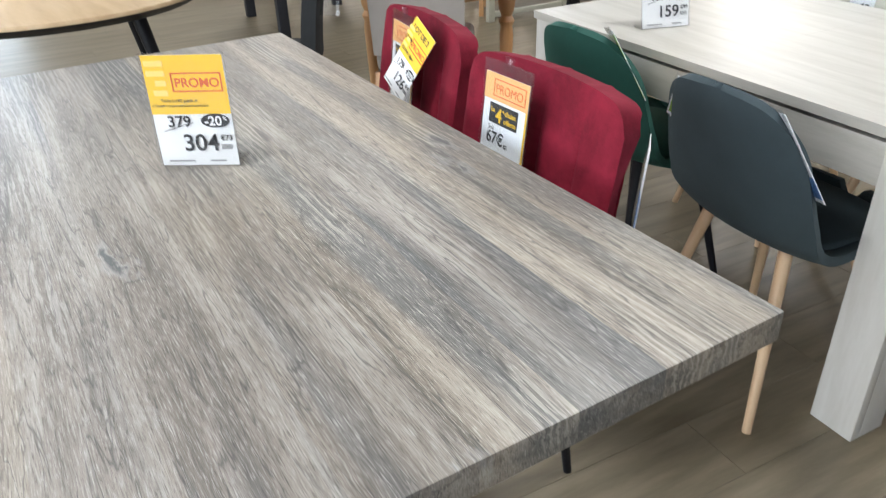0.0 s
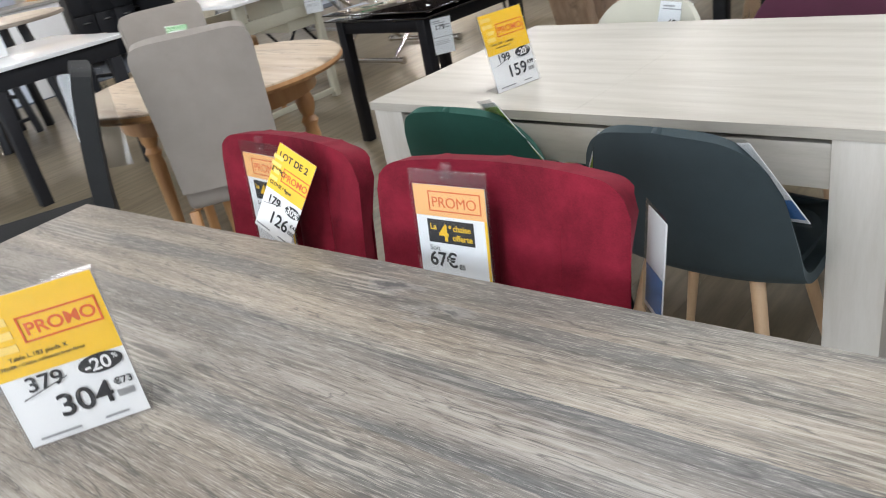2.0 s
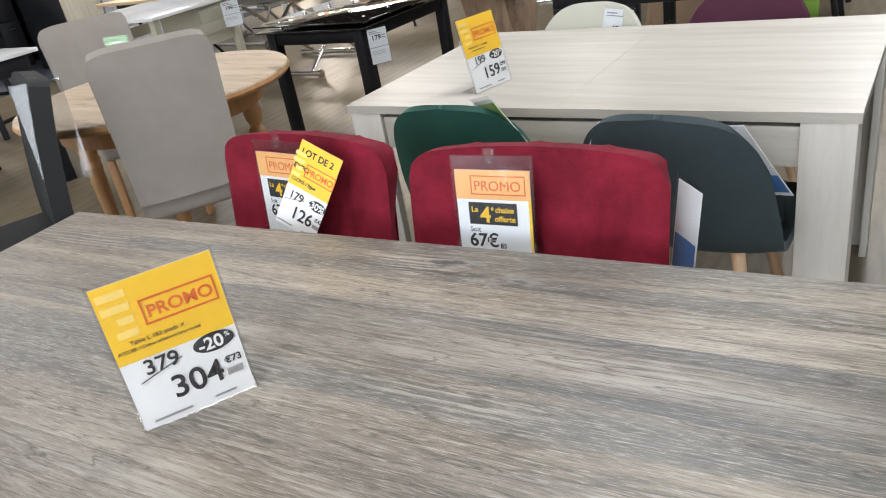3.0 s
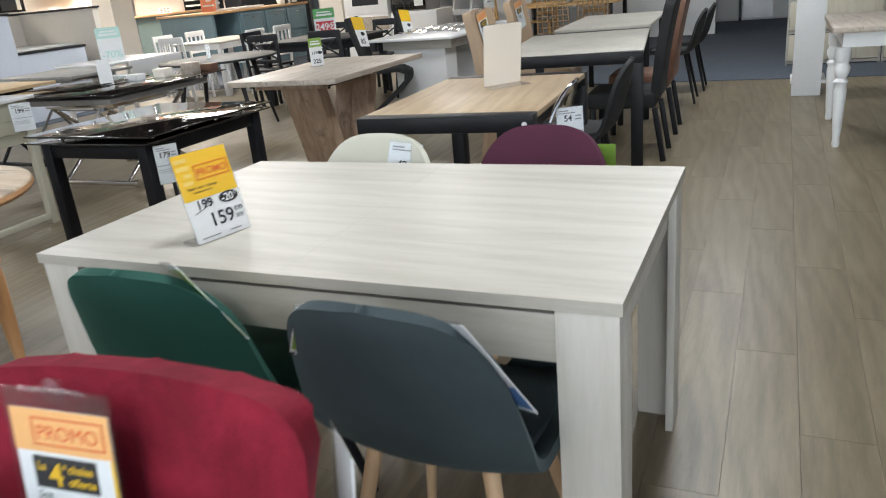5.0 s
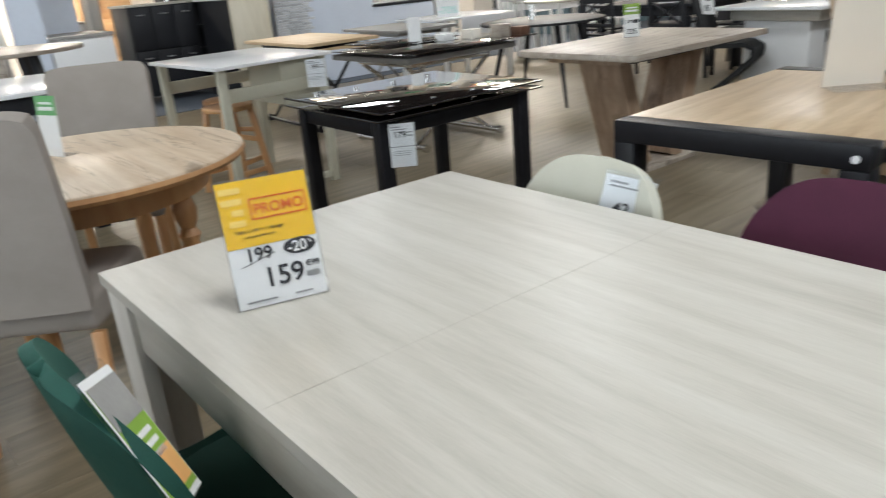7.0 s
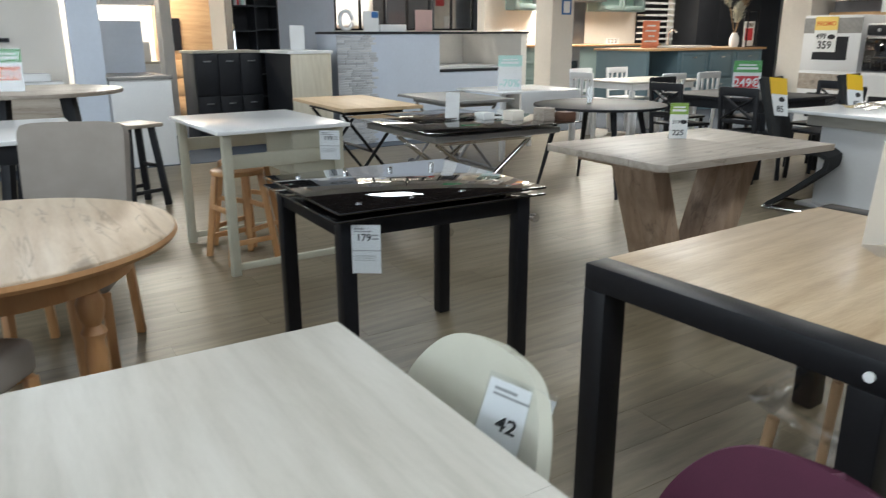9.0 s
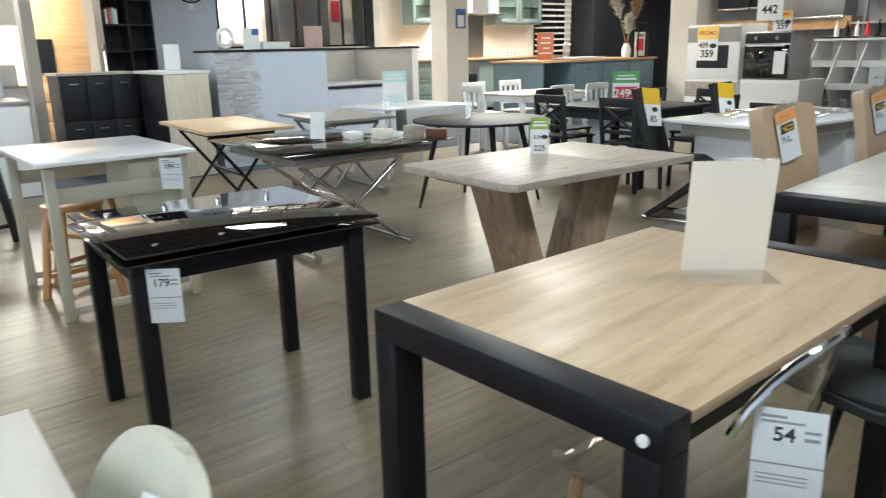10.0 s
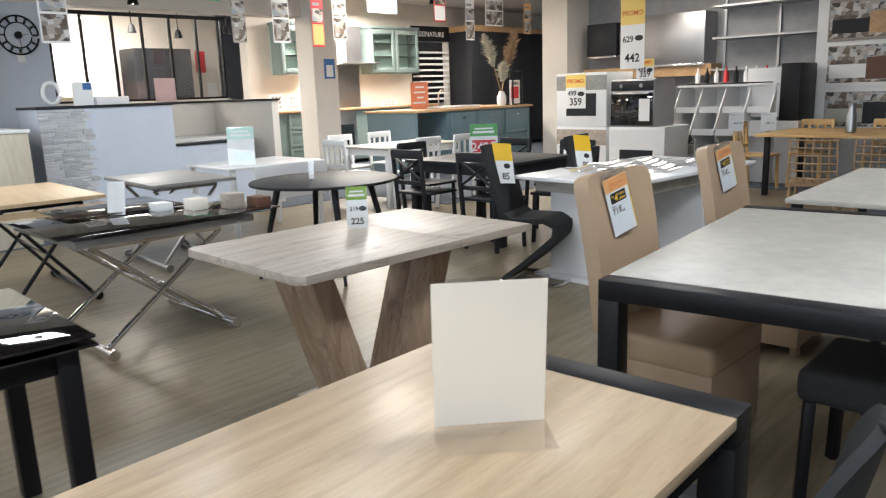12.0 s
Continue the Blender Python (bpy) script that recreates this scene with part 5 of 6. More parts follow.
def rattan_chair(x, y, rz):
    c = thing("dining_chair", "woven brown rattan chair with open lattice back", "chair", x, y, 0, rz, "rattan chairs")
    for k in range(7):
        a = -0.2 + k * 0.4 / 6
        part("strand", tube(B(), [(a, -0.22, 0.45), (a, -0.25, 0.65), (a * 0.95, -0.27, 0.86)], 0.008, 6), "rattan", c)
    for k in range(6):
        z = 0.5 + k * 0.07
        part("strand", tube(B(), [(-0.21, -0.225 - k * 0.008, z), (0, -0.25 - k * 0.008, z), (0.21, -0.225 - k * 0.008, z)], 0.008, 6), "rattan", c)
    part("seat", box(B(), -0.22, 0.22, -0.22, 0.2, 0.42, 0.46, 0.012), "rattan", c)
    for sx in (-1, 1):
        for sy in (-1, 1):
            part("leg", rod(B(), (sx * 0.19, sy * 0.18, 0.42), (sx * 0.2, sy * 0.2, 0), 0.014), "rattan", c)
    return c


rattan_chair(-1.13, 8.85, 10)
rattan_chair(-0.66, 9.2, 5)

# ---- aisle side: white console and turned-leg table ----
co = thing("console_desk", "white extending console desk standing by the aisle", "desk", 1.85, 6.4, 0, 0)
part("side_panel", box(B(), -0.12, 0.12, -0.03, 0.03, 0, 0.86, 0.002), "matwhite", co)
part("tabletop", box(B(), -0.16, 1.2, -0.035, 0.45, 0.861, 0.9, 0.002), "matwhite", co)
part("side_panel", box(B(), 1.1, 1.16, -0.03, 0.45, 0, 0.86, 0.002), "matwhite", co)
part("shelf", box(B(), -0.13, 0.16, 0.031, 0.45, 0.1, 0.13), "matwhite", co)
tl = thing("dining_table", "brown topped table with white turned legs", "table", 2.53, 4.83, 0, 0)
part("tabletop", box(B(), -0.62, 0.62, -0.55, 0.55, 0.745, 0.78, 0.004), "mutedoak", tl)
part("apron", box(B(), -0.55, 0.55, -0.48, 0.48, 0.65, 0.7445), "matwhite", tl)
for sx in (-1, 1):
    for sy in (-1, 1):
        part("leg", lathe(B(), [(r * 1.0, z * 0.93) for r, z in prof], 14, sx * 0.54, sy * 0.46), "matwhite", tl, "white turned leg")

# ---- kitchen displays: half-height island ----
isl = thing("kitchen_island", "white half-wall island with stone cladding and dark cap", "kitchen island", -7.2, 4.13, 0, 0)
part("body", box(B(), -0.6, 0.0, 0.0, 1.46, 0.0, 1.345), "wall", isl)
part("cap", box(B(), -0.62, 0.015, -0.015, 1.475, 1.346, 1.375, 0.003), "charcoal", isl)
part("low_wall", box(B(), -0.12, 0.0, 1.461, 2.5, 0.0, 0.86), "wall", isl)
part("low_cap", box(B(), -0.2, 0.012, 1.477, 2.52, 0.861, 0.89, 0.003), "charcoal", isl)
part("side_wall", box(B(), -1.75, -0.13, 2.9, 3.0, 0.0, 1.345), "warmwall", isl)
part("back_wall", box(B(), -1.75, -1.63, 0.6, 2.899, 0.0, 1.345), "warmwall", isl)
part("back_cap", box(B(), -1.8, -1.6, 0.58, 3.02, 1.346, 1.375, 0.003), "charcoal", isl)
part("side_cap", box(B(), -1.599, -0.11, 2.88, 3.02, 1.346, 1.375, 0.003), "charcoal", isl)
part("worktop", box(B(), -1.62, -0.61, 0.6, 2.88, 0.86, 0.9, 0.003), "matwhite", isl)
rng = random.Random(4)
stones = [shape(box(B(), 0, 0.016, 0, w_, 0, 0.027, 0.003, seg=1), "stone_piece") for w_ in (0.1, 0.14, 0.18)]
lens = (0.1, 0.14, 0.18)
for me in stones:
    me.materials.append(M["ledgestone"])
for row in range(45):
    y = 0.0
    while y < 0.46:
        k = rng.randrange(3)
        if y + lens[k] > 0.475:
            k = 0
        o = new("stone_piece", stones[k])
        o.parent = isl
        o.location = (rng.uniform(-0.012, 0.0), y, 0.006 + row * 0.0296)
        y += lens[k] + 0.003
dcard = solid("display_card", box(B(), -7.25, -7.24, 4.52, 4.73, 1.376, 1.62), "card", "white and blue leaflet standing on the island", "leaflet")
part("printed_corner", box(B(), -7.2395, -7.238, 4.63, 4.72, 1.54, 1.61), "blueprint", dcard, "blue printed corner")
solid("info_box", box(B(), -7.35, -7.2, 4.75, 5.1, 1.376, 1.46, 0.004), "matwhite", "white box on the island cap", "box")
ro = thing("ring_ornament", "white open ring ornament standing on the island cap", "ornament", -7.4, 4.36, 1.376, 0)
part("ring", tube(B(), [(0, 0.085 * math.cos(q_), 0.135 + 0.11 * math.sin(q_)) for q_ in [2 * math.pi * i / 28 for i in range(28)]], 0.024, 10, True), "white", ro)
solid("pink_poster", box(B(), -8.9, -8.89, 6.2, 6.5, 1.376, 1.7), "palepink", "pink leaflet leaning on the half wall", "leaflet")
for sy in (5.9, 6.35):
    shell_chair("brown leather chair at the island counter", "brownfab", "black", -8.0, sy, -90, None, "brown counter chairs")

# wall with clock and glazed partition
solid("wall_clock_side", box(B(), -9.5, -9.3, 3.9, 5.05, 0, CEIL), "wall", "pale grey-blue wall carrying a clock", "wall", kind="structure")
ck = thing("wall_clock", "large black skeleton wall clock with roman numerals", "clock", -9.285, 4.7, 2.26, 0)
ring = [(0, 0.235 * math.cos(a), 0.235 * math.sin(a)) for a in [2 * math.pi * i / 40 for i in range(40)]]
part("outer_ring", tube(B(), ring, 0.012, 6, True), "black", ck)
part("inner_ring", tube(B(), [(0, p[1] * 0.66, p[2] * 0.66) for p in ring], 0.008, 6, True), "black", ck)
part("hub", rod(B(), (-0.005, 0, 0), (0.012, 0, 0), 0.045, n=20), "black", ck)
for k in range(12):
    a = math.pi / 6 * k
    for d in (-0.05, 0.0, 0.05):
        part("numeral", beam(B(), (0, 0.165 * math.cos(a + d), 0.165 * math.sin(a + d)), (0, 0.225 * math.cos(a + d), 0.225 * math.sin(a + d)), 0.007, 0.007, 0), "black", ck)
part("minute_pointer", beam(B(), (0.015, 0, 0), (0.015, 0.02, -0.18), 0.012, 0.004, 0), "black", ck)
part("hour_pointer", beam(B(), (0.015, 0, 0), (0.015, 0.11, 0.01), 0.014, 0.004, 0), "black", ck)

part("price_tag", box(B(), -0.002, 0.004, -0.05, 0.04, -0.33, -0.22), "card", ck, "white price tag")

vr = thing("glazed_partition", "black steel framed glass partition above the half wall", "partition", -9.3, 5.05, 0, 0)
part("wall_below", box(B(), -0.1, 0.0, 0.0, 2.55, 0, 1.4), "warmwall", vr)
for k in range(7):
    y = 0.02 + k * 0.41
    part("mullion", box(B(), -0.045, -0.005, y - 0.015, y + 0.015, 1.401, 2.55), "black", vr)
    if k < 6:
        part("pane", box(B(), -0.028, -0.022, y + 0.016, y + 0.394, 1.43, 2.51), "clear", vr)
part("rail", box(B(), -0.05, 0.0, 0.0, 2.52, 2.551, 2.6), "black", vr)
part("rail", box(B(), -0.05, 0.0, 0.036, 2.46, 1.4005, 1.429), "black", vr)
solid("soffit", box(B(), -9.6, -9.25, 3.9, 9.0, 2.66, CEIL - 0.002), "warmwall", "cream soffit over the partition", "soffit", kind="structure")

# room behind the partition
solid("wall_back_room", box(B(), -12.6, -12.4, 4.0, 9.2, 0, CEIL), "warmwall", "bright warm white wall of the display room", "wall", kind="structure")
cab = thing("kitchen_cabinet", "white kitchen run with grey tall units in the display room", "cabinet", -12.39, 5.0, 0, 0)
part("base_unit", box(B(), 0.0, 0.6, 0.0, 2.2, 0, 0.9, 0.004), "matwhite", cab)
part("worktop", box(B(), 0.0, 0.63, -0.02, 2.22, 0.901, 0.94), "worktop", cab)
part("wall_unit", box(B(), 0.0, 0.35, 0.8, 2.0, 1.5, 2.25, 0.004), "matwhite", cab)
part("tall_unit", box(B(), 0.0, 0.6, 2.25, 3.3, 0, 2.3, 0.004), "charcoal", cab)
part("hood", box(B(), 0.0, 0.45, 0.25, 0.75, 1.7, 1.85, 0.01), "steel", cab)
part("hood_chimney", box(B(), 0.0, 0.2, 0.4, 0.6, 1.851, 2.6), "steel", cab)
for k, (yy, zz, m_) in enumerate(((8.7, 2.0, "redprint"), (4.6, 1.8, "peach"), (8.9, 1.4, "card"))):
    solid("wall_poster", box(B(), -12.399, -12.39, yy, yy + 0.2, zz - 0.1, zz + 0.3), m_, "narrow coloured poster hanging behind the partition", "poster", "hanging posters")
mb = thing("menu_board", "tall red printed board in the display room", "sign", -11.9, 7.35, 0, 0)
part("panel", box(B(), -0.02, 0.0, 0, 0.34, 0.7, 2.05, 0.004), "redprint", mb)
bm = B()
for k in range(7):
    box(bm, 0.001, 0.003, 0.05, 0.2 + 0.09 * (k % 2), 1.1 + k * 0.12, 1.13 + k * 0.12)
part("printed_bars", bm, "palepink", mb)
part("post", box(B(), -0.02, 0.0, 0.15, 0.19, 0, 0.699), "black", mb)
solid("potted_plant", tube(B(), [(-11.8, 5.3, 0.941), (-11.8, 5.3, 1.1)], 0.07, 10), "white", "white pot with small green plant", "plant")
pl = bpy.data.objects["potted_plant"]
bm = B()
for k in range(40):
    a, r_ = rng.uniform(0, 6.28), rng.uniform(0.1, 0.28)
    z = rng.uniform(1.2, 1.75)
    p0 = Vector((-11.8, 5.3, 1.1))
    p1 = Vector((-11.8 + r_ * math.cos(a), 5.3 + r_ * math.sin(a), z))
    side = Vector((-math.sin(a), math.cos(a), 0)) * 0.025
    mid = (p0 + p1) / 2 + Vector((0, 0, 0.08))
    bm.faces.new([bm.verts.new(v) for v in (p0, mid + side, p1, mid - side)])
part("leaves", bm, "lime", pl, "green strap leaves")

# tall dark shelf, dark kitchen run and ash end panel
ds = thing("kitchen_cabinet", "matt black kitchen run with sink and white top", "cabinet", -7.9, 2.45, 0, 0)
part("body", box(B(), -0.6, 0.0, 0.15, 0.97, 0.08, 1.13, 0.003), "charcoal", ds)
for k in range(3):
    for q in range(2):
        part("drawer_front", box(B(), 0.001, 0.02, 0.16 + k * 0.27, 0.42 + k * 0.27, 0.12 + q * 0.52, 0.62 + q * 0.5, 0.003), "charcoal", ds)
        part("knob", box(B(), 0.021, 0.04, 0.25 + k * 0.27, 0.34 + k * 0.27, 0.53 + q * 0.5, 0.545 + q * 0.5, 0.002), "steel", ds, "steel handle")
part("worktop", box(B(), -0.62, 0.03, 0.13, 0.975, 1.131, 1.16, 0.003), "stone", ds)
part("tap", tube(B(), [(-0.3, 0.75, 1.16), (-0.3, 0.75, 1.4), (-0.2, 0.72, 1.46), (-0.08, 0.68, 1.4)], 0.014), "chrome", ds, "chrome mixer tap")
pe = thing("kitchen_counter", "white-topped counter with ash wood end panel", "counter", -6.92, 3.4, 0, 0)
part("end_panel", box(B(), -0.03, 0.0, 0.04, 0.53, 0.0, 1.13, 0.002), "ashpanel", pe)
part("body", box(B(), -0.9, -0.031, 0.045, 0.525, 0.0, 1.13), "charcoal", pe)
part("top", box(B(), -0.95, 0.01, 0.0, 0.55, 1.131, 1.165, 0.003), "matwhite", pe)
solid("leaflet_stand", box(B(), -7.4, -7.39, 3.62, 3.8, 1.166, 1.45), "card", "white leaflets standing on the counter", "leaflet")
sh = thing("bookcase", "tall black open shelving with books", "shelf", -8.75, 3.36, 0, 0)
part("back_panel", box(B(), -0.35, -0.33, 0, 0.62, 0, 2.5), "charcoal", sh)
for y in (0.0, 0.3, 0.6):
    part("upright", box(B(), -0.329, 0.0, y, y + 0.02, 0, 2.5), "charcoal", sh)
for k in range(8):
    part("shelf", box(B(), -0.329, -0.002, 0.021, 0.299, 0.1 + k * 0.32, 0.12 + k * 0.32), "charcoal", sh)
    part("shelf", box(B(), -0.329, -0.002, 0.321, 0.599, 0.2 + k * 0.3, 0.22 + k * 0.3), "charcoal", sh)
for k in range(5):
    solid("book", box(B(), -8.95, -8.78, 3.41 + k * 0.03, 3.435 + k * 0.03, 1.72 + 0.001, 1.9 + 0.02 * (k % 2)), ("card", "redprint", "greyink", "mint", "card")[k], "upright book on the black shelf", "book", "books on shelf")

# oak tall kitchen and white fridge unit further back
ok = thing("kitchen_cabinet", "natural oak tall kitchen unit with drawers", "cabinet", -11.4, 3.2, 0, 0)
part("tall_unit", box(B(), -0.6, -0.05, -0.2, 0.6, 0.75, 2.4, 0.003), "worktop", ok)
for k in range(3):
    part("drawer_front", box(B(), -0.04, 0.0, -0.2, 0.7, 0.1 + k * 0.29, 0.37 + k * 0.29, 0.003), "worktop", ok)
part("base", box(B(), -0.6, -0.041, -0.2, 0.7, 0.0, 0.749), "worktop", ok)
part("oven_niche", box(B(), -0.049, -0.03, -0.15, 0.1, 1.1, 1.6), "black", ok)
wf = thing("kitchen_cabinet", "white low kitchen unit with boxes on top", "cabinet", -10.0, 1.85, 0, 0)
part("body", box(B(), -0.6, 0.0, 0.2, 0.85, 0, 0.95, 0.004), "matwhite", wf)
part("top", box(B(), -0.62, 0.02, 0.18, 0.87, 0.951, 0.98), "stone", wf)
part("wall_unit", box(B(), -0.5, 0.0, 0.1, 0.85, 1.75, 2.4, 0.004), "matwhite", wf)
solid("cardboard_box", box(B(), -10.4, -10.1, 2.2, 2.55, 0.981, 1.25, 0.004), "card", "white box standing on the low kitchen unit", "box")
solid("wall_oak_kitchen", box(B(), -12.2, -12.0, -1.0, 3.9, 0, CEIL), "warmwall", "warm lit wall behind the oak kitchen", "wall", kind="structure")
solid("wall_fin", box(B(), -9.6, -9.3, 2.56, 2.7, 0, CEIL), "warmwall", "narrow white wall end between displays", "wall", kind="structure")

# white box unit, jamb and bright window niche
wb = thing("kitchen_counter", "white counter block with grey top", "counter", -6.9, 1.5, 0, 0)
part("body", box(B(), -0.9, 0.0, 0.0, 0.6, 0.0, 0.9, 0.003), "matwhite", wb)
part("top", box(B(), -0.95, 0.015, -0.015, 0.615, 0.901, 0.935, 0.003), "greytop", wb)
part("tall_side", box(B(), -1.6, -1.0, 0.05, 0.55, 0.0, 1.5, 0.003), "wall", wb)
solid("partition_post", box(B(), -7.05, -6.93, 1.2, 1.48, 0, CEIL), "wall", "pale blue-white partition end post", "wall", kind="structure")
bw = thing("bathroom_display", "white basin unit with glass screen in a lit niche", "basin unit", -7.0, 0.2, 0, 0)
part("back_wall", box(B(), -0.5, -0.4, -2.0, 0.99, 0, 2.9), "warmwall", bw)
part("counter", box(B(), -0.39, -0.02, -1.6, 0.9, 0.82, 0.9, 0.004), "matwhite", bw)
part("basin", box(B(), -0.35, -0.08, 0.1, 0.8, 0.901, 0.98, 0.02), "white", bw)
part("glass_screen", box(B(), -0.06, -0.05, 0.35, 0.98, 0.985, 1.65), "clear", bw)
part("black_rail", box(B(), -0.39, -0.37, -1.6, 0.5, 1.28, 1.32), "black", bw)
part("cupboard", box(B(), -0.39, -0.03, -1.55, 0.88, 0.1, 0.815, 0.004), "mutedoak", bw)

# ---- sage and teal kitchen ----
solid("wall_kitchen", box(B(), -11.6, -11.35, 9.2, 18.9, 0, CEIL), "warmwall", "warm white wall of the kitchen display", "wall", kind="structure")
solid("column", box(B(), -9.45, -9.0, 8.98, 9.46, 0, CEIL), "warmwall", "square off-white column", "column", kind="structure")
qs = thing("notice", "white and blue printed notice on the column", "notice", -8.995, 9.3, 1.66, 0)
part("sheet", box(B(), 0, 0.004, -0.12, 0.1, 0, 0.32), "blueprint", qs)
part("panel", box(B(), 0.0045, 0.006, -0.08, 0.06, 0.03, 0.22), "card", qs)


def shaker(p, x, y0, y1, z0, z1, mat_name):
    part("door", box(B(), x, x + 0.02, y0, y1, z0, z1, 0.003), mat_name, p)
    w_ = 0.06
    for a in ((y0, y0 + w_, z0, z1), (y1 - w_, y1, z0, z1), (y0 + w_, y1 - w_, z0, z0 + w_), (y0 + w_, y1 - w_, z1 - w_, z1)):
        part("door_rail", box(B(), x + 0.0205, x + 0.03, a[0] + 0.001, a[1] - 0.001, a[2] + 0.001, a[3] - 0.001, 0.002), mat_name, p)
    part("knob", rod(B(), (x + 0.03, (y0 + y1) / 2 - 0.05, z1 - 0.09), (x + 0.03, (y0 + y1) / 2 + 0.05, z1 - 0.09), 0.012), "chrome", p, "chrome cup handle")


def glass_unit(y0, y1, label):
    u = thing("wall_cabinet", label, "cabinet", -11.34, y0, 1.8, 0, "glazed wall cabinets")
    w_ = y1 - y0
    # pale mint colour stands in for light inside the cabinet
    part("carcass", box(B(), 0, 0.02, 0, w_, 0, 0.92), "mint", u, "back panel with the lit look put into its pale mint")
    for a in ((0.021, 0.34, 0, 0.03, 0, 0.92), (0.021, 0.34, w_ - 0.03, w_, 0, 0.92), (0.021, 0.34, 0.031, w_ - 0.031, 0, 0.03), (0.021, 0.34, 0.031, w_ - 0.031, 0.89, 0.92)):
        part("panel", box(B(), *a), "greensage", u)
    part("cornice", box(B(), 0, 0.38, -0.03, w_ + 0.03, 0.921, 0.97, 0.01), "greensage", u)
    n = 2 if w_ > 0.9 else 1
    for k in range(n):
        a, b = w_ / n * k + 0.01, w_ / n * (k + 1) - 0.01
        for q in ((a, a + 0.08, 0.03, 0.9), (b - 0.08, b, 0.03, 0.9), (a + 0.081, b - 0.081, 0.03, 0.12), (a + 0.081, b - 0.081, 0.81, 0.9)):
            part("door_rail", box(B(), 0.341, 0.362, *q, 0.003), "greensage", u)
        part("pane", box(B(), 0.347, 0.352, a + 0.081, b - 0.081, 0.121, 0.809), "clear", u)
    for z in (0.35, 0.62):
        part("shelf", box(B(), 0.021, 0.3, 0.032, w_ - 0.032, z, z + 0.01), "smoked", u)
        for k in range(int(w_ / 0.12)):
            part("glass", lathe(B(), [(0.004, z + 0.011), (0.03, z + 0.012), (0.006, z + 0.02), (0.006, z + 0.07), (0.034, z + 0.1), (0.03, z + 0.16)], 10, 0.18, 0.09 + k * 0.12), "clear", u, "clear stemmed glass")
    return u


glass_unit(9.7, 10.42, "sage green glazed wall cabinet with glassware")
glass_unit(11.9, 13.3, "sage green double glazed wall cabinet with glassware")
kb = thing("kitchen_cabinet", "sage green base units with oak worktop", "cabinet", -11.34, 9.25, 0, 0)
part("body", box(B(), 0, 0.6, 0, 1.3, 0.1, 1.08), "greensage", kb)
for k in range(3):
    shaker(kb, 0.601, 0.32, 1.28, 0.12 + k * 0.32, 0.42 + k * 0.32, "greensage")
part("worktop", box(B(), -0.005, 0.66, -0.02, 4.3, 1.081, 1.12, 0.003), "worktop", kb)
part("oven", box(B(), 0.0, 0.62, 1.31, 1.95, 0.1, 1.08, 0.004), "steel", kb, "steel range oven")
part("oven_glass", box(B(), 0.621, 0.63, 1.38, 1.88, 0.4, 0.8), "blackglass", kb)
part("body_right", box(B(), 0, 0.6, 1.96, 4.2, 0.1, 1.08), "greensage", kb)
hd = thing("cooker_hood", "steel chimney cooker hood with glass shelf", "cooker hood", -11.34, 11.15, 0, 0)
part("canopy", box(B(), 0, 0.5, -0.1, 0.85, 1.99, 2.03, 0.003), "steel", hd)
part("chimney", box(B(), 0, 0.3, 0.15, 0.55, 2.031, 2.75), "steel", hd)
part("splashback", box(B(), 0, 0.01, 0.0, 0.7, 1.13, 1.985), "steel", hd)
rk = thing("sample_rack", "white rack of worktop samples", "rack", -11.34, 13.4, 0, 0)
part("back_panel", box(B(), 0, 0.02, 0, 1.0, 1.125, 2.5), "charcoal", rk)
for k in range(9):
    part("shelf", box(B(), 0.021, 0.25, 0.02, 0.48, 1.2 + k * 0.13, 1.24 + k * 0.13), "matwhite", rk)
    part("shelf", box(B(), 0.021, 0.25, 0.52, 0.98, 1.2 + k * 0.13, 1.24 + k * 0.13), "matwhite", rk)
sg = solid("fascia_sign", box(B(), -11.33, -11.28, 13.4, 14.6, 2.52, 2.85), "black", "black fascia panel with pale lettering", "sign")
ob = write(sg, "SIGNATURE", 0.16, 0, 0, "card", 0, 0.01)
ob.matrix_basis = pose(-11.27, 14.0, 2.62, 0, 0, 90)
tb = thing("tall_cabinet", "black tall kitchen cabinets", "cabinet", -10.6, 14.6, 0, 0)
for k in range(4):
    part("door", box(B(), -0.7, 0.0, k * 0.75, k * 0.75 + 0.74, 0.08, 2.72, 0.004), "charcoal", tb)
part("oak_band", box(B(), -0.7, 0.0, 0, 2.99, 2.721, 2.85), "worktop", tb)

ti = thing("kitchen_island", "teal shaker kitchen island with oak worktop", "kitchen island", -7.75, 10.05, 0, 0)
part("body", box(B(), -1.25, -0.02, 0.75, 3.05, 0.0, 1.05), "teal", ti)
part("open_end", box(B(), -1.25, -0.3, 0.0, 0.749, 0.0, 0.12), "teal", ti)
part("end_panel", box(B(), -1.25, -0.02, 0.0, 0.05, 0.121, 1.05), "teal", ti)
part("shelf", box(B(), -1.25, -0.1, 0.051, 0.749, 0.55, 0.58), "teal", ti)
for k in range(3):
    for q in range(2):
        shaker(ti, -0.0195, 0.8 + k * 0.75, 1.5 + k * 0.75, 0.12 + q * 0.46, 0.54 + q * 0.48, "teal")
part("worktop", box(B(), -1.3, 0.03, -0.03, 3.1, 1.051, 1.09, 0.003), "worktop", ti)
part("sink", box(B(), -0.7, -0.25, 0.95, 1.9, 1.091, 1.13, 0.01), "white", ti, "white ceramic sink")
part("tap", tube(B(), [(-0.75, 1.3, 1.091), (-0.75, 1.3, 1.35), (-0.68, 1.3, 1.42), (-0.58, 1.3, 1.36)], 0.016), "chrome", ti)
so = solid("orange_poster", box(B(), -8.5, -8.49, 10.66, 11.08, 1.091, 1.56), "coral", "coral printed poster standing on island worktop", "poster")
bm = B()
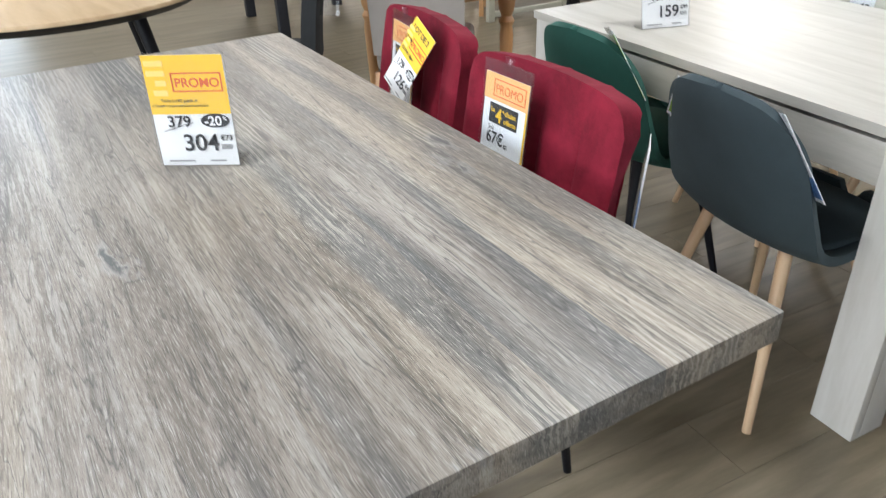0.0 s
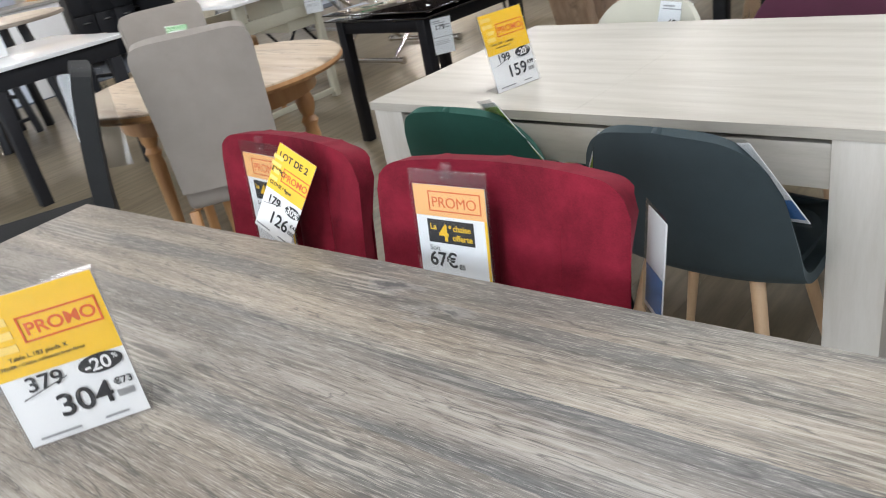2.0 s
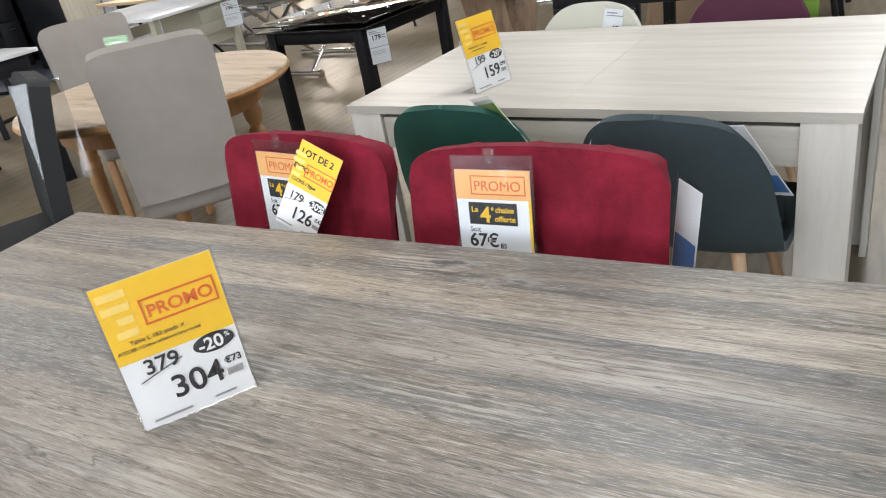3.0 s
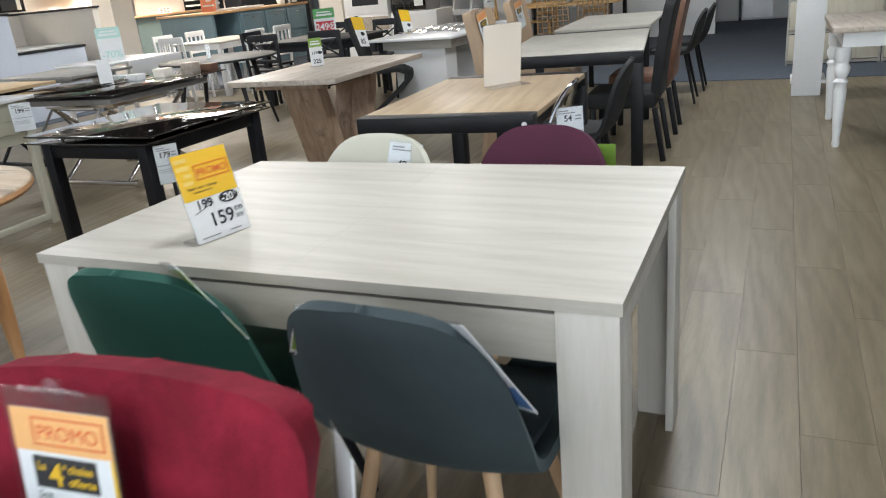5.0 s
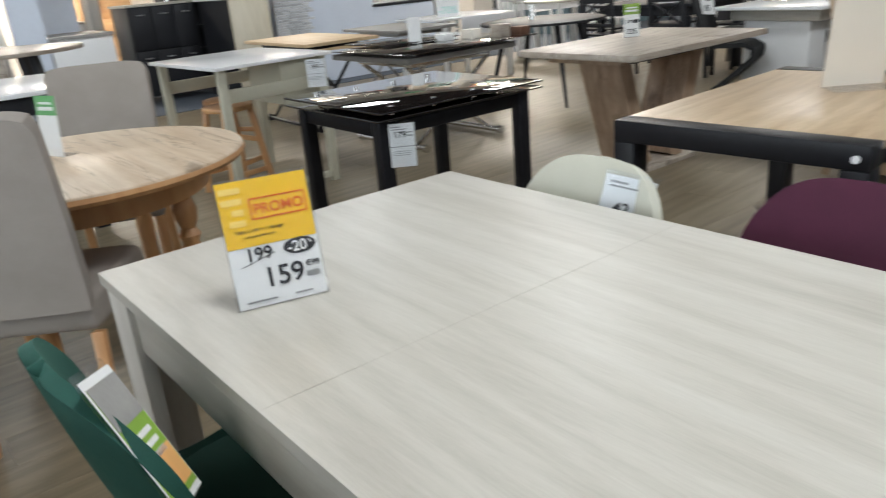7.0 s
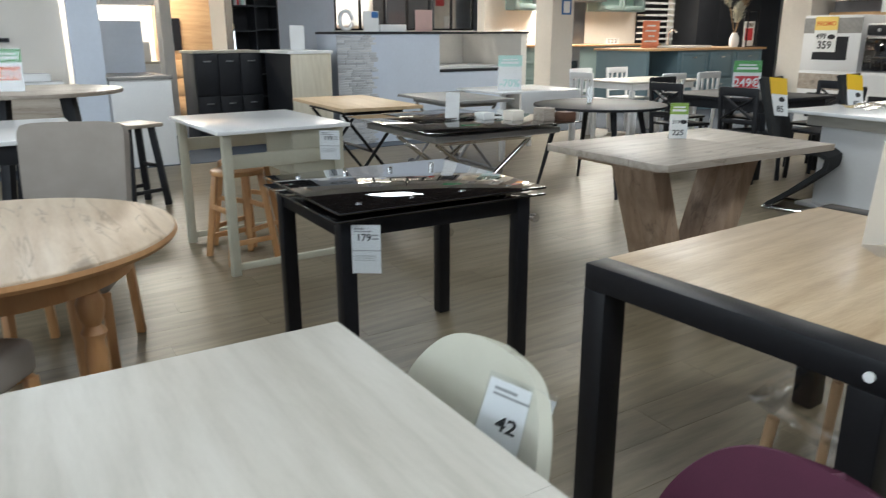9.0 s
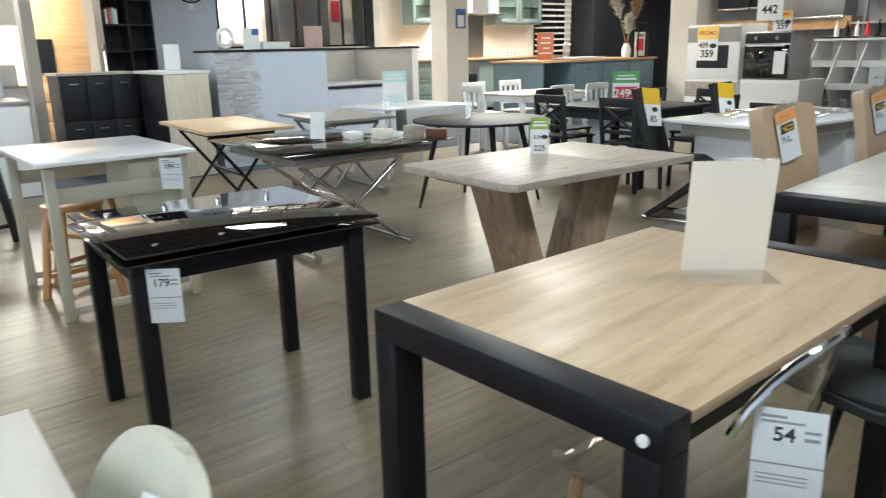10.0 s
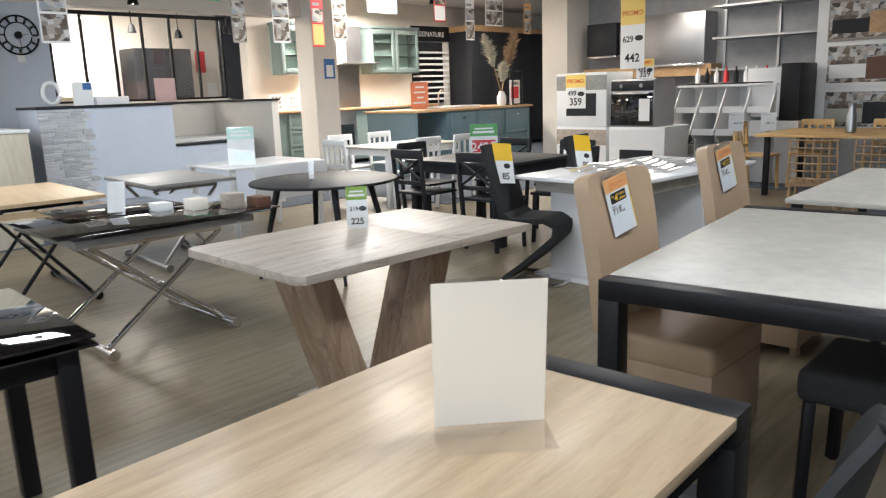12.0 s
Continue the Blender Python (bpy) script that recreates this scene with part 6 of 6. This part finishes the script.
for k, (a_, b_) in enumerate(((10.76, 10.98), (10.72, 11.0), (10.8, 10.96), (10.7, 11.02))):
    box(bm, -8.489, -8.487, a_, b_, 1.46 - k * 0.09, 1.49 - k * 0.09)
part("printed_bars", bm, "card", so, "white printed lines")
fl_ = thing("framed_leaflet", "white framed leaflet with red picture on the island", "leaflet", -7.86, 12.62, 1.091, 0)
part("frame", box(B(), -0.006, 0.006, 0, 0.3, 0, 0.46, 0.002), "card", fl_)
part("picture", box(B(), 0.0065, 0.008, 0.04, 0.26, 0.12, 0.34), "redprint", fl_, "red picture")
part("picture", box(B(), 0.0065, 0.008, 0.04, 0.26, 0.36, 0.43), "photo", fl_)
for ya, wa_, ha_ in ((9.36, 0.3, 0.32), (9.78, 0.26, 0.3), (12.15, 0.4, 0.12)):
    lf_ = thing("worktop_display", "white framed card leaning on the kitchen worktop", "leaflet", -10.98, ya, 1.121, 0, "cards on the worktop")
    part("card", box(B(), -0.005, 0.005, 0, wa_, 0, ha_), "card", lf_)
    bm = B()
    for k in range(3):
        for q in range(3):
            box(bm, 0.0055, 0.007, wa_ * (0.15 + 0.26 * q), wa_ * (0.33 + 0.26 * q), ha_ * (0.16 + 0.27 * k), ha_ * (0.33 + 0.27 * k))
    tagged(part("printed_blocks", bm, "greyink", lf_), "", "", "", "stuff")
va = thing("vase", "white vase with dried pampas plumes on the island", "vase", -8.0, 12.55, 1.091, 0)
part("jar", lathe(B(), [(0.07, 0.0), (0.09, 0.05), (0.09, 0.16), (0.05, 0.24), (0.055, 0.26)], 16), "white", va)
for k, (dy, dz, cm) in enumerate(((-0.5, 1.3, "cream"), (0.35, 1.2, "plume"), (0.48, 1.45, "plume"), (0.08, 0.8, "cream"))):
    part("stem", tube(B(), [(0, 0, 0.2), (0, dy * 0.35, dz * 0.5), (0, dy * 0.8, dz * 0.85)], 0.008, 6), "rattan", va)
    bm = B()
    for j in range(620):
        t = rng.random()
        c = Vector((0, dy * (0.45 + 0.55 * t), dz * (0.55 + 0.45 * t)))
        r_ = 0.13 * math.sin(math.pi * min(1, t * 0.9 + 0.1)) + 0.02
        d = Vector((rng.uniform(-1, 1), rng.uniform(-1, 1), rng.uniform(0.1, 1.2))).normalized() * r_ * rng.uniform(0.5, 1.4)
        sd = Vector((rng.uniform(-1, 1), rng.uniform(-1, 1), rng.uniform(-1, 1))) * 0.02
        bm.faces.new([bm.verts.new(v) for v in (c - sd, c + d, c + sd)])
    part("plume", bm, cm, va, "feathery dried plume")
ln = thing("lantern", "dark metal frame lantern on the island", "lantern", -8.0, 12.85, 1.091, 0)
for a in (-0.15, 0.15):
    for b in (-0.15, 0.15):
        part("upright", box(B(), a - 0.012, a + 0.012, b - 0.012, b + 0.012, 0, 0.65), "black", ln)
for z in (0.0, 0.63):
    part("plate", box(B(), -0.165, 0.165, -0.165, 0.165, z + 0.0005, z + 0.02), "black", ln)

# ---- appliances ----
solid("wall_appliances", box(B(), -7.3, -1.2, 13.6, 13.8, 0, CEIL), "concrete", "grey-white wall behind the appliances", "wall", kind="structure")
solid("pillar", box(B(), -7.3, -6.75, 12.9, 13.59, 0, CEIL), "warmwall", "white wall pillar beside tall cabinets", "pillar", kind="structure")


def carton(x0, x1, y0, y1, z0, z1, label, band="greytop"):
    c = thing("appliance_carton", label, "box", (x0 + x1) / 2, (y0 + y1) / 2, z0, 0, "cartons of appliances")
    w_, d_, h_ = (x1 - x0) / 2, (y1 - y0) / 2, z1 - z0
    part("box", box(B(), -w_, w_, -d_, d_, 0, h_, 0.006), "matwhite", c)
    part("printed_window", box(B(), -w_ * 0.6, w_ * 0.6, -d_ - 0.003, -d_ - 0.0005, h_ * 0.2, h_ * 0.62), "charcoal", c)
    part("printed_band", box(B(), -w_, w_, -d_ - 0.0025, -d_ - 0.0004, h_ * 0.68, h_ * 0.95), band, c)
    return c


carton(-5.4, -4.55, 10.7, 11.4, 0.0, 0.82, "large white printed appliance carton on floor", "mutedoak")
carton(-5.4, -4.55, 10.7, 11.4, 0.821, 1.58, "white printed appliance carton stacked on another", "greytop")
carton(-4.5, -3.65, 10.7, 11.4, 0.0, 0.82, "white oven carton supporting a display oven", "matwhite")
ov = thing("oven", "built-in black glass oven on a carton", "oven", -4.16, 11.0, 0.821, 0)
part("body", box(B(), -0.33, 0.33, -0.27, 0.3, 0, 0.64, 0.004), "steel", ov)
part("door_glass", box(B(), -0.32, 0.32, -0.3, -0.271, 0.02, 0.46, 0.004), "blackglass", ov, "black glass door")
part("control_panel", box(B(), -0.32, 0.32, -0.295, -0.271, 0.49, 0.62, 0.004), "charcoal", ov)
part("handle", rod(B(), (-0.27, -0.33, 0.45), (0.27, -0.33, 0.45), 0.012), "steel", ov)
for sx in (-0.15, 0.15):
    part("dial", rod(B(), (sx, -0.32, 0.555), (sx, -0.295, 0.555), 0.025), "steel", ov)
part("paper_sheet", box(B(), 0.12, 0.28, -0.303, -0.3005, 0.08, 0.38), "card", ov)


def hang_price(x, y, z0, z1, w_, old, price, label):
    s = thing("price_sign", label, "price sign", x, y, z0, 0, "large appliance price signs")
    h_ = z1 - z0
    part("card", box(B(), -w_ / 2, w_ / 2, 0, 0.004, 0, h_), "card", s)
    part("header", box(B(), -w_ / 2, w_ / 2, -0.003, -0.0005, h_ * 0.62, h_), "paleyellow", s)
    write(s, "PROMO", w_ * 0.24, 0, h_ * 0.75, "orange", -0.005)
    write(s, old, w_ * 0.3, -w_ * 0.18, h_ * 0.38, "ink", -0.003)
    write(s, price, w_ * 0.42, 0, h_ * 0.1, "ink", -0.003)
    if z1 > 2:
        for sx in (-0.4, 0.4):
            part("cord", rod(B(), (sx * w_, 0.002, h_), (sx * w_, 0.002, CEIL - z0 - 0.001), 0.003, n=6), "steel", s)
    bm = B()
    slab(bm, oval(w_ * 0.17, w_ * 0.1, 20), 0, 0.001)
    bmesh.ops.transform(bm, matrix=Matrix.Translation((w_ * 0.27, -0.001, h_ * 0.43)) @ Matrix.Rotation(radians(90), 4, "X"), verts=bm.verts)
    part("discount_oval", bm, "ink", s)
    return s


hang_price(-5.06, 10.69, 1.08, 1.56, 0.34, "499", "359", "yellow and white price card taped to carton")
hang_price(-4.1, 10.6, 1.6, 2.52, 0.36, "629", "442", "tall yellow and white price card hung from ceiling")
hang_price(-3.95, 10.68, 1.465, 1.72, 0.26, "499", "359", "small white price card standing on the oven")

# hob display with sloping racks
hb = thing("display_unit", "white display unit with sloping bins and hobs on top", "display unit", -3.51, 11.95, 0, 0)
hb.matrix_basis = pose(-3.51, 11.95, 0) @ Matrix.Diagonal((0.74, 1, 1, 1))
part("back_panel", box(B(), -0.75, 1.15, 0.4, 0.42, 0, 1.32), "matwhite", hb)
for k in range(5):
    x = -0.74 + k * 0.465
    bm = B()
    vs = [(x, -0.42, 0.72), (x, -0.3, 0.6), (x, 0.4, 0.6), (x, 0.4, 1.3), (x, -0.05, 1.3)]
    lo = [bm.verts.new(v) for v in vs]
    hi = [bm.verts.new((v[0] + 0.02, v[1], v[2])) for v in vs]
    bm.faces.new(lo), bm.faces.new(hi[::-1])
    for i in range(5):
        bm.faces.new((lo[i], hi[i], hi[(i + 1) % 5], lo[(i + 1) % 5]))
    part("side_fin", bm, "matwhite", hb)
for k in range(4):
    x = -0.715 + k * 0.465
    for q in range(2):
        part("bin_shelf", box(B(), x, x + 0.435, -0.36 + q * 0.2, 0.39, 0.66 + q * 0.3, 0.68 + q * 0.3), "matwhite", hb)
        part("bin_lip", box(B(), x, x + 0.435, -0.38 + q * 0.2, -0.361 + q * 0.2, 0.66 + q * 0.3, 0.75 + q * 0.3), "matwhite", hb)
part("top", box(B(), -0.76, 1.16, -0.1, 0.44, 1.321, 1.35), "matwhite", hb)
for k in range(5):
    part("leg", box(B(), -0.74 + k * 0.465, -0.72 + k * 0.465, -0.25, 0.38, 0, 0.6), "matwhite", hb)
for k in range(3):
    solid("hob", box(B(), -4.0 + k * 0.44, -3.6 + k * 0.44, 11.9, 12.25, 1.351, 1.375, 0.004), "blackglass", "black gas hob displayed on the unit", "hob", "hobs")
for k, m_ in enumerate(("white", "black", "white", "redprint", "black", "white", "card", "redprint", "steel", "black")):
    x = -4.0 + k * 0.145
    solid("bottle", lathe(B(), [(0.035, 1.376), (0.035, 1.5), (0.012, 1.55), (0.012, 1.6)], 10, x, 12.34), m_, "small bottle standing on the display", "bottle", "bottles on display")
for k in range(3):
    carton(-4.0 + k * 0.45, -3.6 + k * 0.45, 12.0, 12.3, 0.0, 0.5, "brown cardboard carton under the display", "mutedoak")
ex = thing("appliance", "white and black freestanding appliance wrapped in film", "appliance", -2.72, 12.2, 0, 0)
part("body", box(B(), -0.35, 0.1, -0.3, 0.3, 0.9, 1.55, 0.01), "matwhite", ex)
part("side", box(B(), 0.101, 0.35, -0.32, 0.3, 0.85, 1.6, 0.01), "black", ex)
part("plinth", box(B(), -0.35, 0.35, -0.3, 0.3, 0.0, 0.849), "matwhite", ex)
for a, b, z0, z1, m_, lb in ((-6.5, -5.9, 1.9, 2.45, "charcoal", "dark flat cooker hood on wall"), (-5.55, -4.3, 1.7, 2.5, "steel", "large grey glass hood panel on wall"), (-5.85, -5.6, 1.9, 2.4, "black", "black slanted cooker hood on wall")):
    h = thing("cooker_hood", lb, "cooker hood", (a + b) / 2, 13.5, z0, 0, "wall hoods")
    part("panel", box(B(), -(b - a) / 2, (b - a) / 2, -0.35, 0.09, 0, z1 - z0, 0.01), m_, h)
    part("lip", box(B(), -(b - a) / 2, (b - a) / 2, -0.37, 0.09, -0.04, -0.001, 0.005), "chrome", h)
solid("oak_ledge", box(B(), -6.6, -4.2, 13.2, 13.59, 1.5, 1.68), "worktop", "orange oak wall ledge below the hoods", "ledge", kind="structure")
st = thing("wall_shelving", "grey metal wall shelving", "shelf", -3.3, 13.5, 0, 0)
for k in range(5):
    part("shelf", box(B(), -0.85, 0.85, -0.4, 0.09, 0.6 + k * 0.48, 0.63 + k * 0.48), "steel", st)
for sx in (-0.85, 0.0, 0.85):
    part("upright", box(B(), sx - 0.02, sx + 0.02, 0.05, 0.095, 0, 3.0), "steel", st)

# poster wall
solid("wall_posters", box(B(), -2.42, 0.6, 12.55, 12.75, 0, CEIL), "matwhite", "white partition covered with room posters", "wall", kind="structure")
for k, (z0, z1) in enumerate(((1.86, 2.4), (1.28, 1.84), (0.7, 1.24))):
    for q in range(2):
        x = -2.28 + q * 0.86
        ps = thing("poster", "framed print of a furnished room", "poster", x, 12.545, z0, 0, "room posters")
        part("print", box(B(), 0, 0.82, -0.006, 0, 0, z1 - z0), ("linen", "card", "card")[k], ps)
        part("picture", box(B(), 0.02, 0.8, -0.0062 - 0.0004, -0.0061, 0.04, z1 - z0 - 0.04), "photo", ps, "printed room picture")
        part("pale_block", box(B(), 0.05, 0.5, -0.0085, -0.0067, 0.1, 0.28), ("charcoal", "card", "cream")[k], ps)
        part("dark_block", box(B(), 0.5, 0.78, -0.0085, -0.0067, 0.08, 0.36), ("worktop", "brownfab", "charcoal")[k], ps)

# far end beyond the carpet
solid("wall_far", box(B(), -1.2, 5.4, 15.6, 15.8, 0, CEIL), "wall", "white far wall of the shop", "wall", kind="structure")
for k in range(3):
    d = thing("wardrobe", "grey and white sliding wardrobe at far wall", "wardrobe", 0.3 + k * 1.15, 15.2, 0, 0, "wardrobes")
    part("frame", box(B(), -0.55, 0.55, -0.3, 0.39, 0, 2.3, 0.004), "matwhite", d)
    part("sliding_door", box(B(), -0.53, 0.0, -0.33, -0.301, 0.04, 2.26), "steel", d)
    part("sliding_door", box(B(), 0.005, 0.53, -0.345, -0.302, 0.04, 2.26), "matwhite", d)
for k in range(2):
    u = thing("shelf_unit", "pale shelving unit by the aisle", "shelf", 2.15 + k * 0.95, 8.6, 0, 0, "pale shelf units")
    for z in (0.02, 0.35, 0.7, 1.05, 1.4):
        part("shelf", box(B(), -0.45, 0.45, -0.25, 0.25, z, z + 0.03), "stone", u)
    for sx in (-0.46, 0.46):
        part("side", box(B(), sx - 0.01, sx + 0.01, -0.25, 0.25, 0, 1.6), "stone", u)
    part("drawer_front", box(B(), -0.448, 0.448, -0.27, -0.251, 0.06, 0.34, 0.003), "ashpanel", u)
    part("drawer_front", box(B(), -0.448, 0.448, -0.27, -0.251, 0.39, 0.69, 0.003), "ashpanel", u)

# ---- hanging posters, exit sign and spotlights ----
HUNG = [(4.35, 0.28, 2.0, "card", "photo"), (6.45, 0.19, 2.05, "mutedoak", "photo"), (7.05, 0.25, 2.06, "card", "photo"), (7.62, 0.19, 2.02, "redprint", "peach"),
        (7.98, 0.23, 2.11, "card", "photo"), (8.76, 0.56, 2.5, "card", "card"), (9.92, 0.25, 2.43, "redprint", "card"), (10.6, 0.2, 2.17, "card", "photo"),
        (11.2, 0.45, 2.41, "card", "photo"), (12.08, 0.2, 2.31, "peach", "photo")]
for y, w_, z0, a, b in HUNG:
    p = thing("hanging_poster", "printed advertising poster hung from the ceiling", "poster", -7.0, y, z0, 90, "hanging posters")
    h_ = 0.62 if z0 < 2.3 else 0.5
    part("print", box(B(), -w_ / 2, w_ / 2, 0, 0.003, 0, h_), a, p)
    part("picture", box(B(), -w_ * 0.45, w_ * 0.45, -0.0016, -0.0004, h_ * 0.04, h_ * 0.46), b, p)
    part("picture", box(B(), -w_ * 0.45, w_ * 0.45, -0.0016, -0.0004, h_ * 0.5, h_ * 0.78), "photo", p)
    part("caption", box(B(), -w_ * 0.4, w_ * 0.2, -0.0016, -0.0004, h_ * 0.84, h_ * 0.9), "greyink", p)
    for s in (-1, 1):
        part("cord", rod(B(), (s * w_ * 0.4, 0.0015, h_), (s * w_ * 0.4, 0.0015, CEIL - z0 - 0.001), 0.002, n=6), "steel", p)
xs = thing("exit_sign", "green illuminated emergency exit sign", "exit sign", -7.0, 6.02, 2.52, 90)
part("panel", box(B(), -0.2, 0.2, -0.02, 0.02, 0, 0.2, 0.004), "exit", xs)
bm = B()
slab(bm, [(-0.16, 0.1), (-0.09, 0.16), (-0.09, 0.12), (0.02, 0.12), (0.02, 0.08), (-0.09, 0.08), (-0.09, 0.04)], 0, 0.002)
bmesh.ops.transform(bm, matrix=Matrix.Translation((0, -0.0205, 0)) @ Matrix.Rotation(radians(90), 4, "X"), verts=bm.verts)
part("arrow", bm, "card", xs, "white arrow")
part("doorway", box(B(), 0.07, 0.15, -0.0225, -0.0205, 0.03, 0.17), "card", xs, "white doorway symbol")
part("rod", rod(B(), (0, 0, 0.2), (0, 0, CEIL - 2.521), 0.008), "steel", xs)


def spot(x, y, z):
    s = thing("spotlight", "small lit ceiling spotlight", "lamp", x, y, z, 0, "spotlights")
    part("shade", lathe(B(), [(0.03, 0.14), (0.05, 0.1), (0.075, 0.0), (0.07, 0.0), (0.04, 0.1)], 14), "black", s)
    part("bulb", lathe(B(), [(0.02, 0.075), (0.05, 0.04), (0.03, 0.01)], 12), "spot", s)
    part("stem", rod(B(), (0, 0, 0.14), (0, 0, CEIL - z - 0.001), 0.008), "black", s)
    return s


for x, y, z in ((-8.6, 5.9, 2.62), (-11.2, 7.0, 2.5), (-11.4, 7.9, 2.45), (-11.0, 8.6, 2.5), (-10.8, 10.4, 2.85), (-9.0, 11.8, 3.0), (-9.0, 13.6, 3.0), (-4.8, 13.0, 2.95)):
    spot(x, y, z)

# ---- laminate planks ----
PW, PL = 0.192, 1.285
plank = shape(box(B(), 0.0003, PW - 0.0003, 0.0003, PL - 0.0003, -0.012, 0.0, 0.0007, seg=1), "plank")
plank.materials.append(M["floor"])
floor_ob = bpy.data.objects["floor"]
rest = []
for i in range(-36, 29):
    x = i * PW
    off = (i * 0.37) % 1.0 * PL
    for j in range(-6, 16):
        y = j * PL - off
        if x < -6.95 or y + PL > 12.9:
            continue
        if -3.9 < x < 2.5 and -1.6 < y < 5.6:
            o = new("plank", plank)
            o.parent = floor_ob
            o.location = (x, y, 0)
        else:
            rest.append((x, y))
verts, faces = [], []
for x, y in rest:
    n = len(verts)
    y1 = min(y + PL - 0.0003, 18.9)
    y0 = max(y + 0.0003, Y0)
    verts += [(x + 0.0003, y0, 0), (x + PW - 0.0003, y0, 0), (x + PW - 0.0003, y1, 0), (x + 0.0003, y1, 0)]
    verts += [(v[0], v[1], -0.012) for v in verts[n:n + 4]]
    faces += [(n, n + 1, n + 2, n + 3), (n, n + 4, n + 5, n + 1), (n + 1, n + 5, n + 6, n + 2), (n + 2, n + 6, n + 7, n + 3), (n + 3, n + 7, n + 4, n)]
me = bpy.data.meshes.new("planks")
me.from_pydata(verts, [], faces)
me.materials.append(M["floor"])
ob = new("planks", me)
ob.parent = floor_ob
tagged(ob, "tan laminate floor planks", "", "", "stuff")
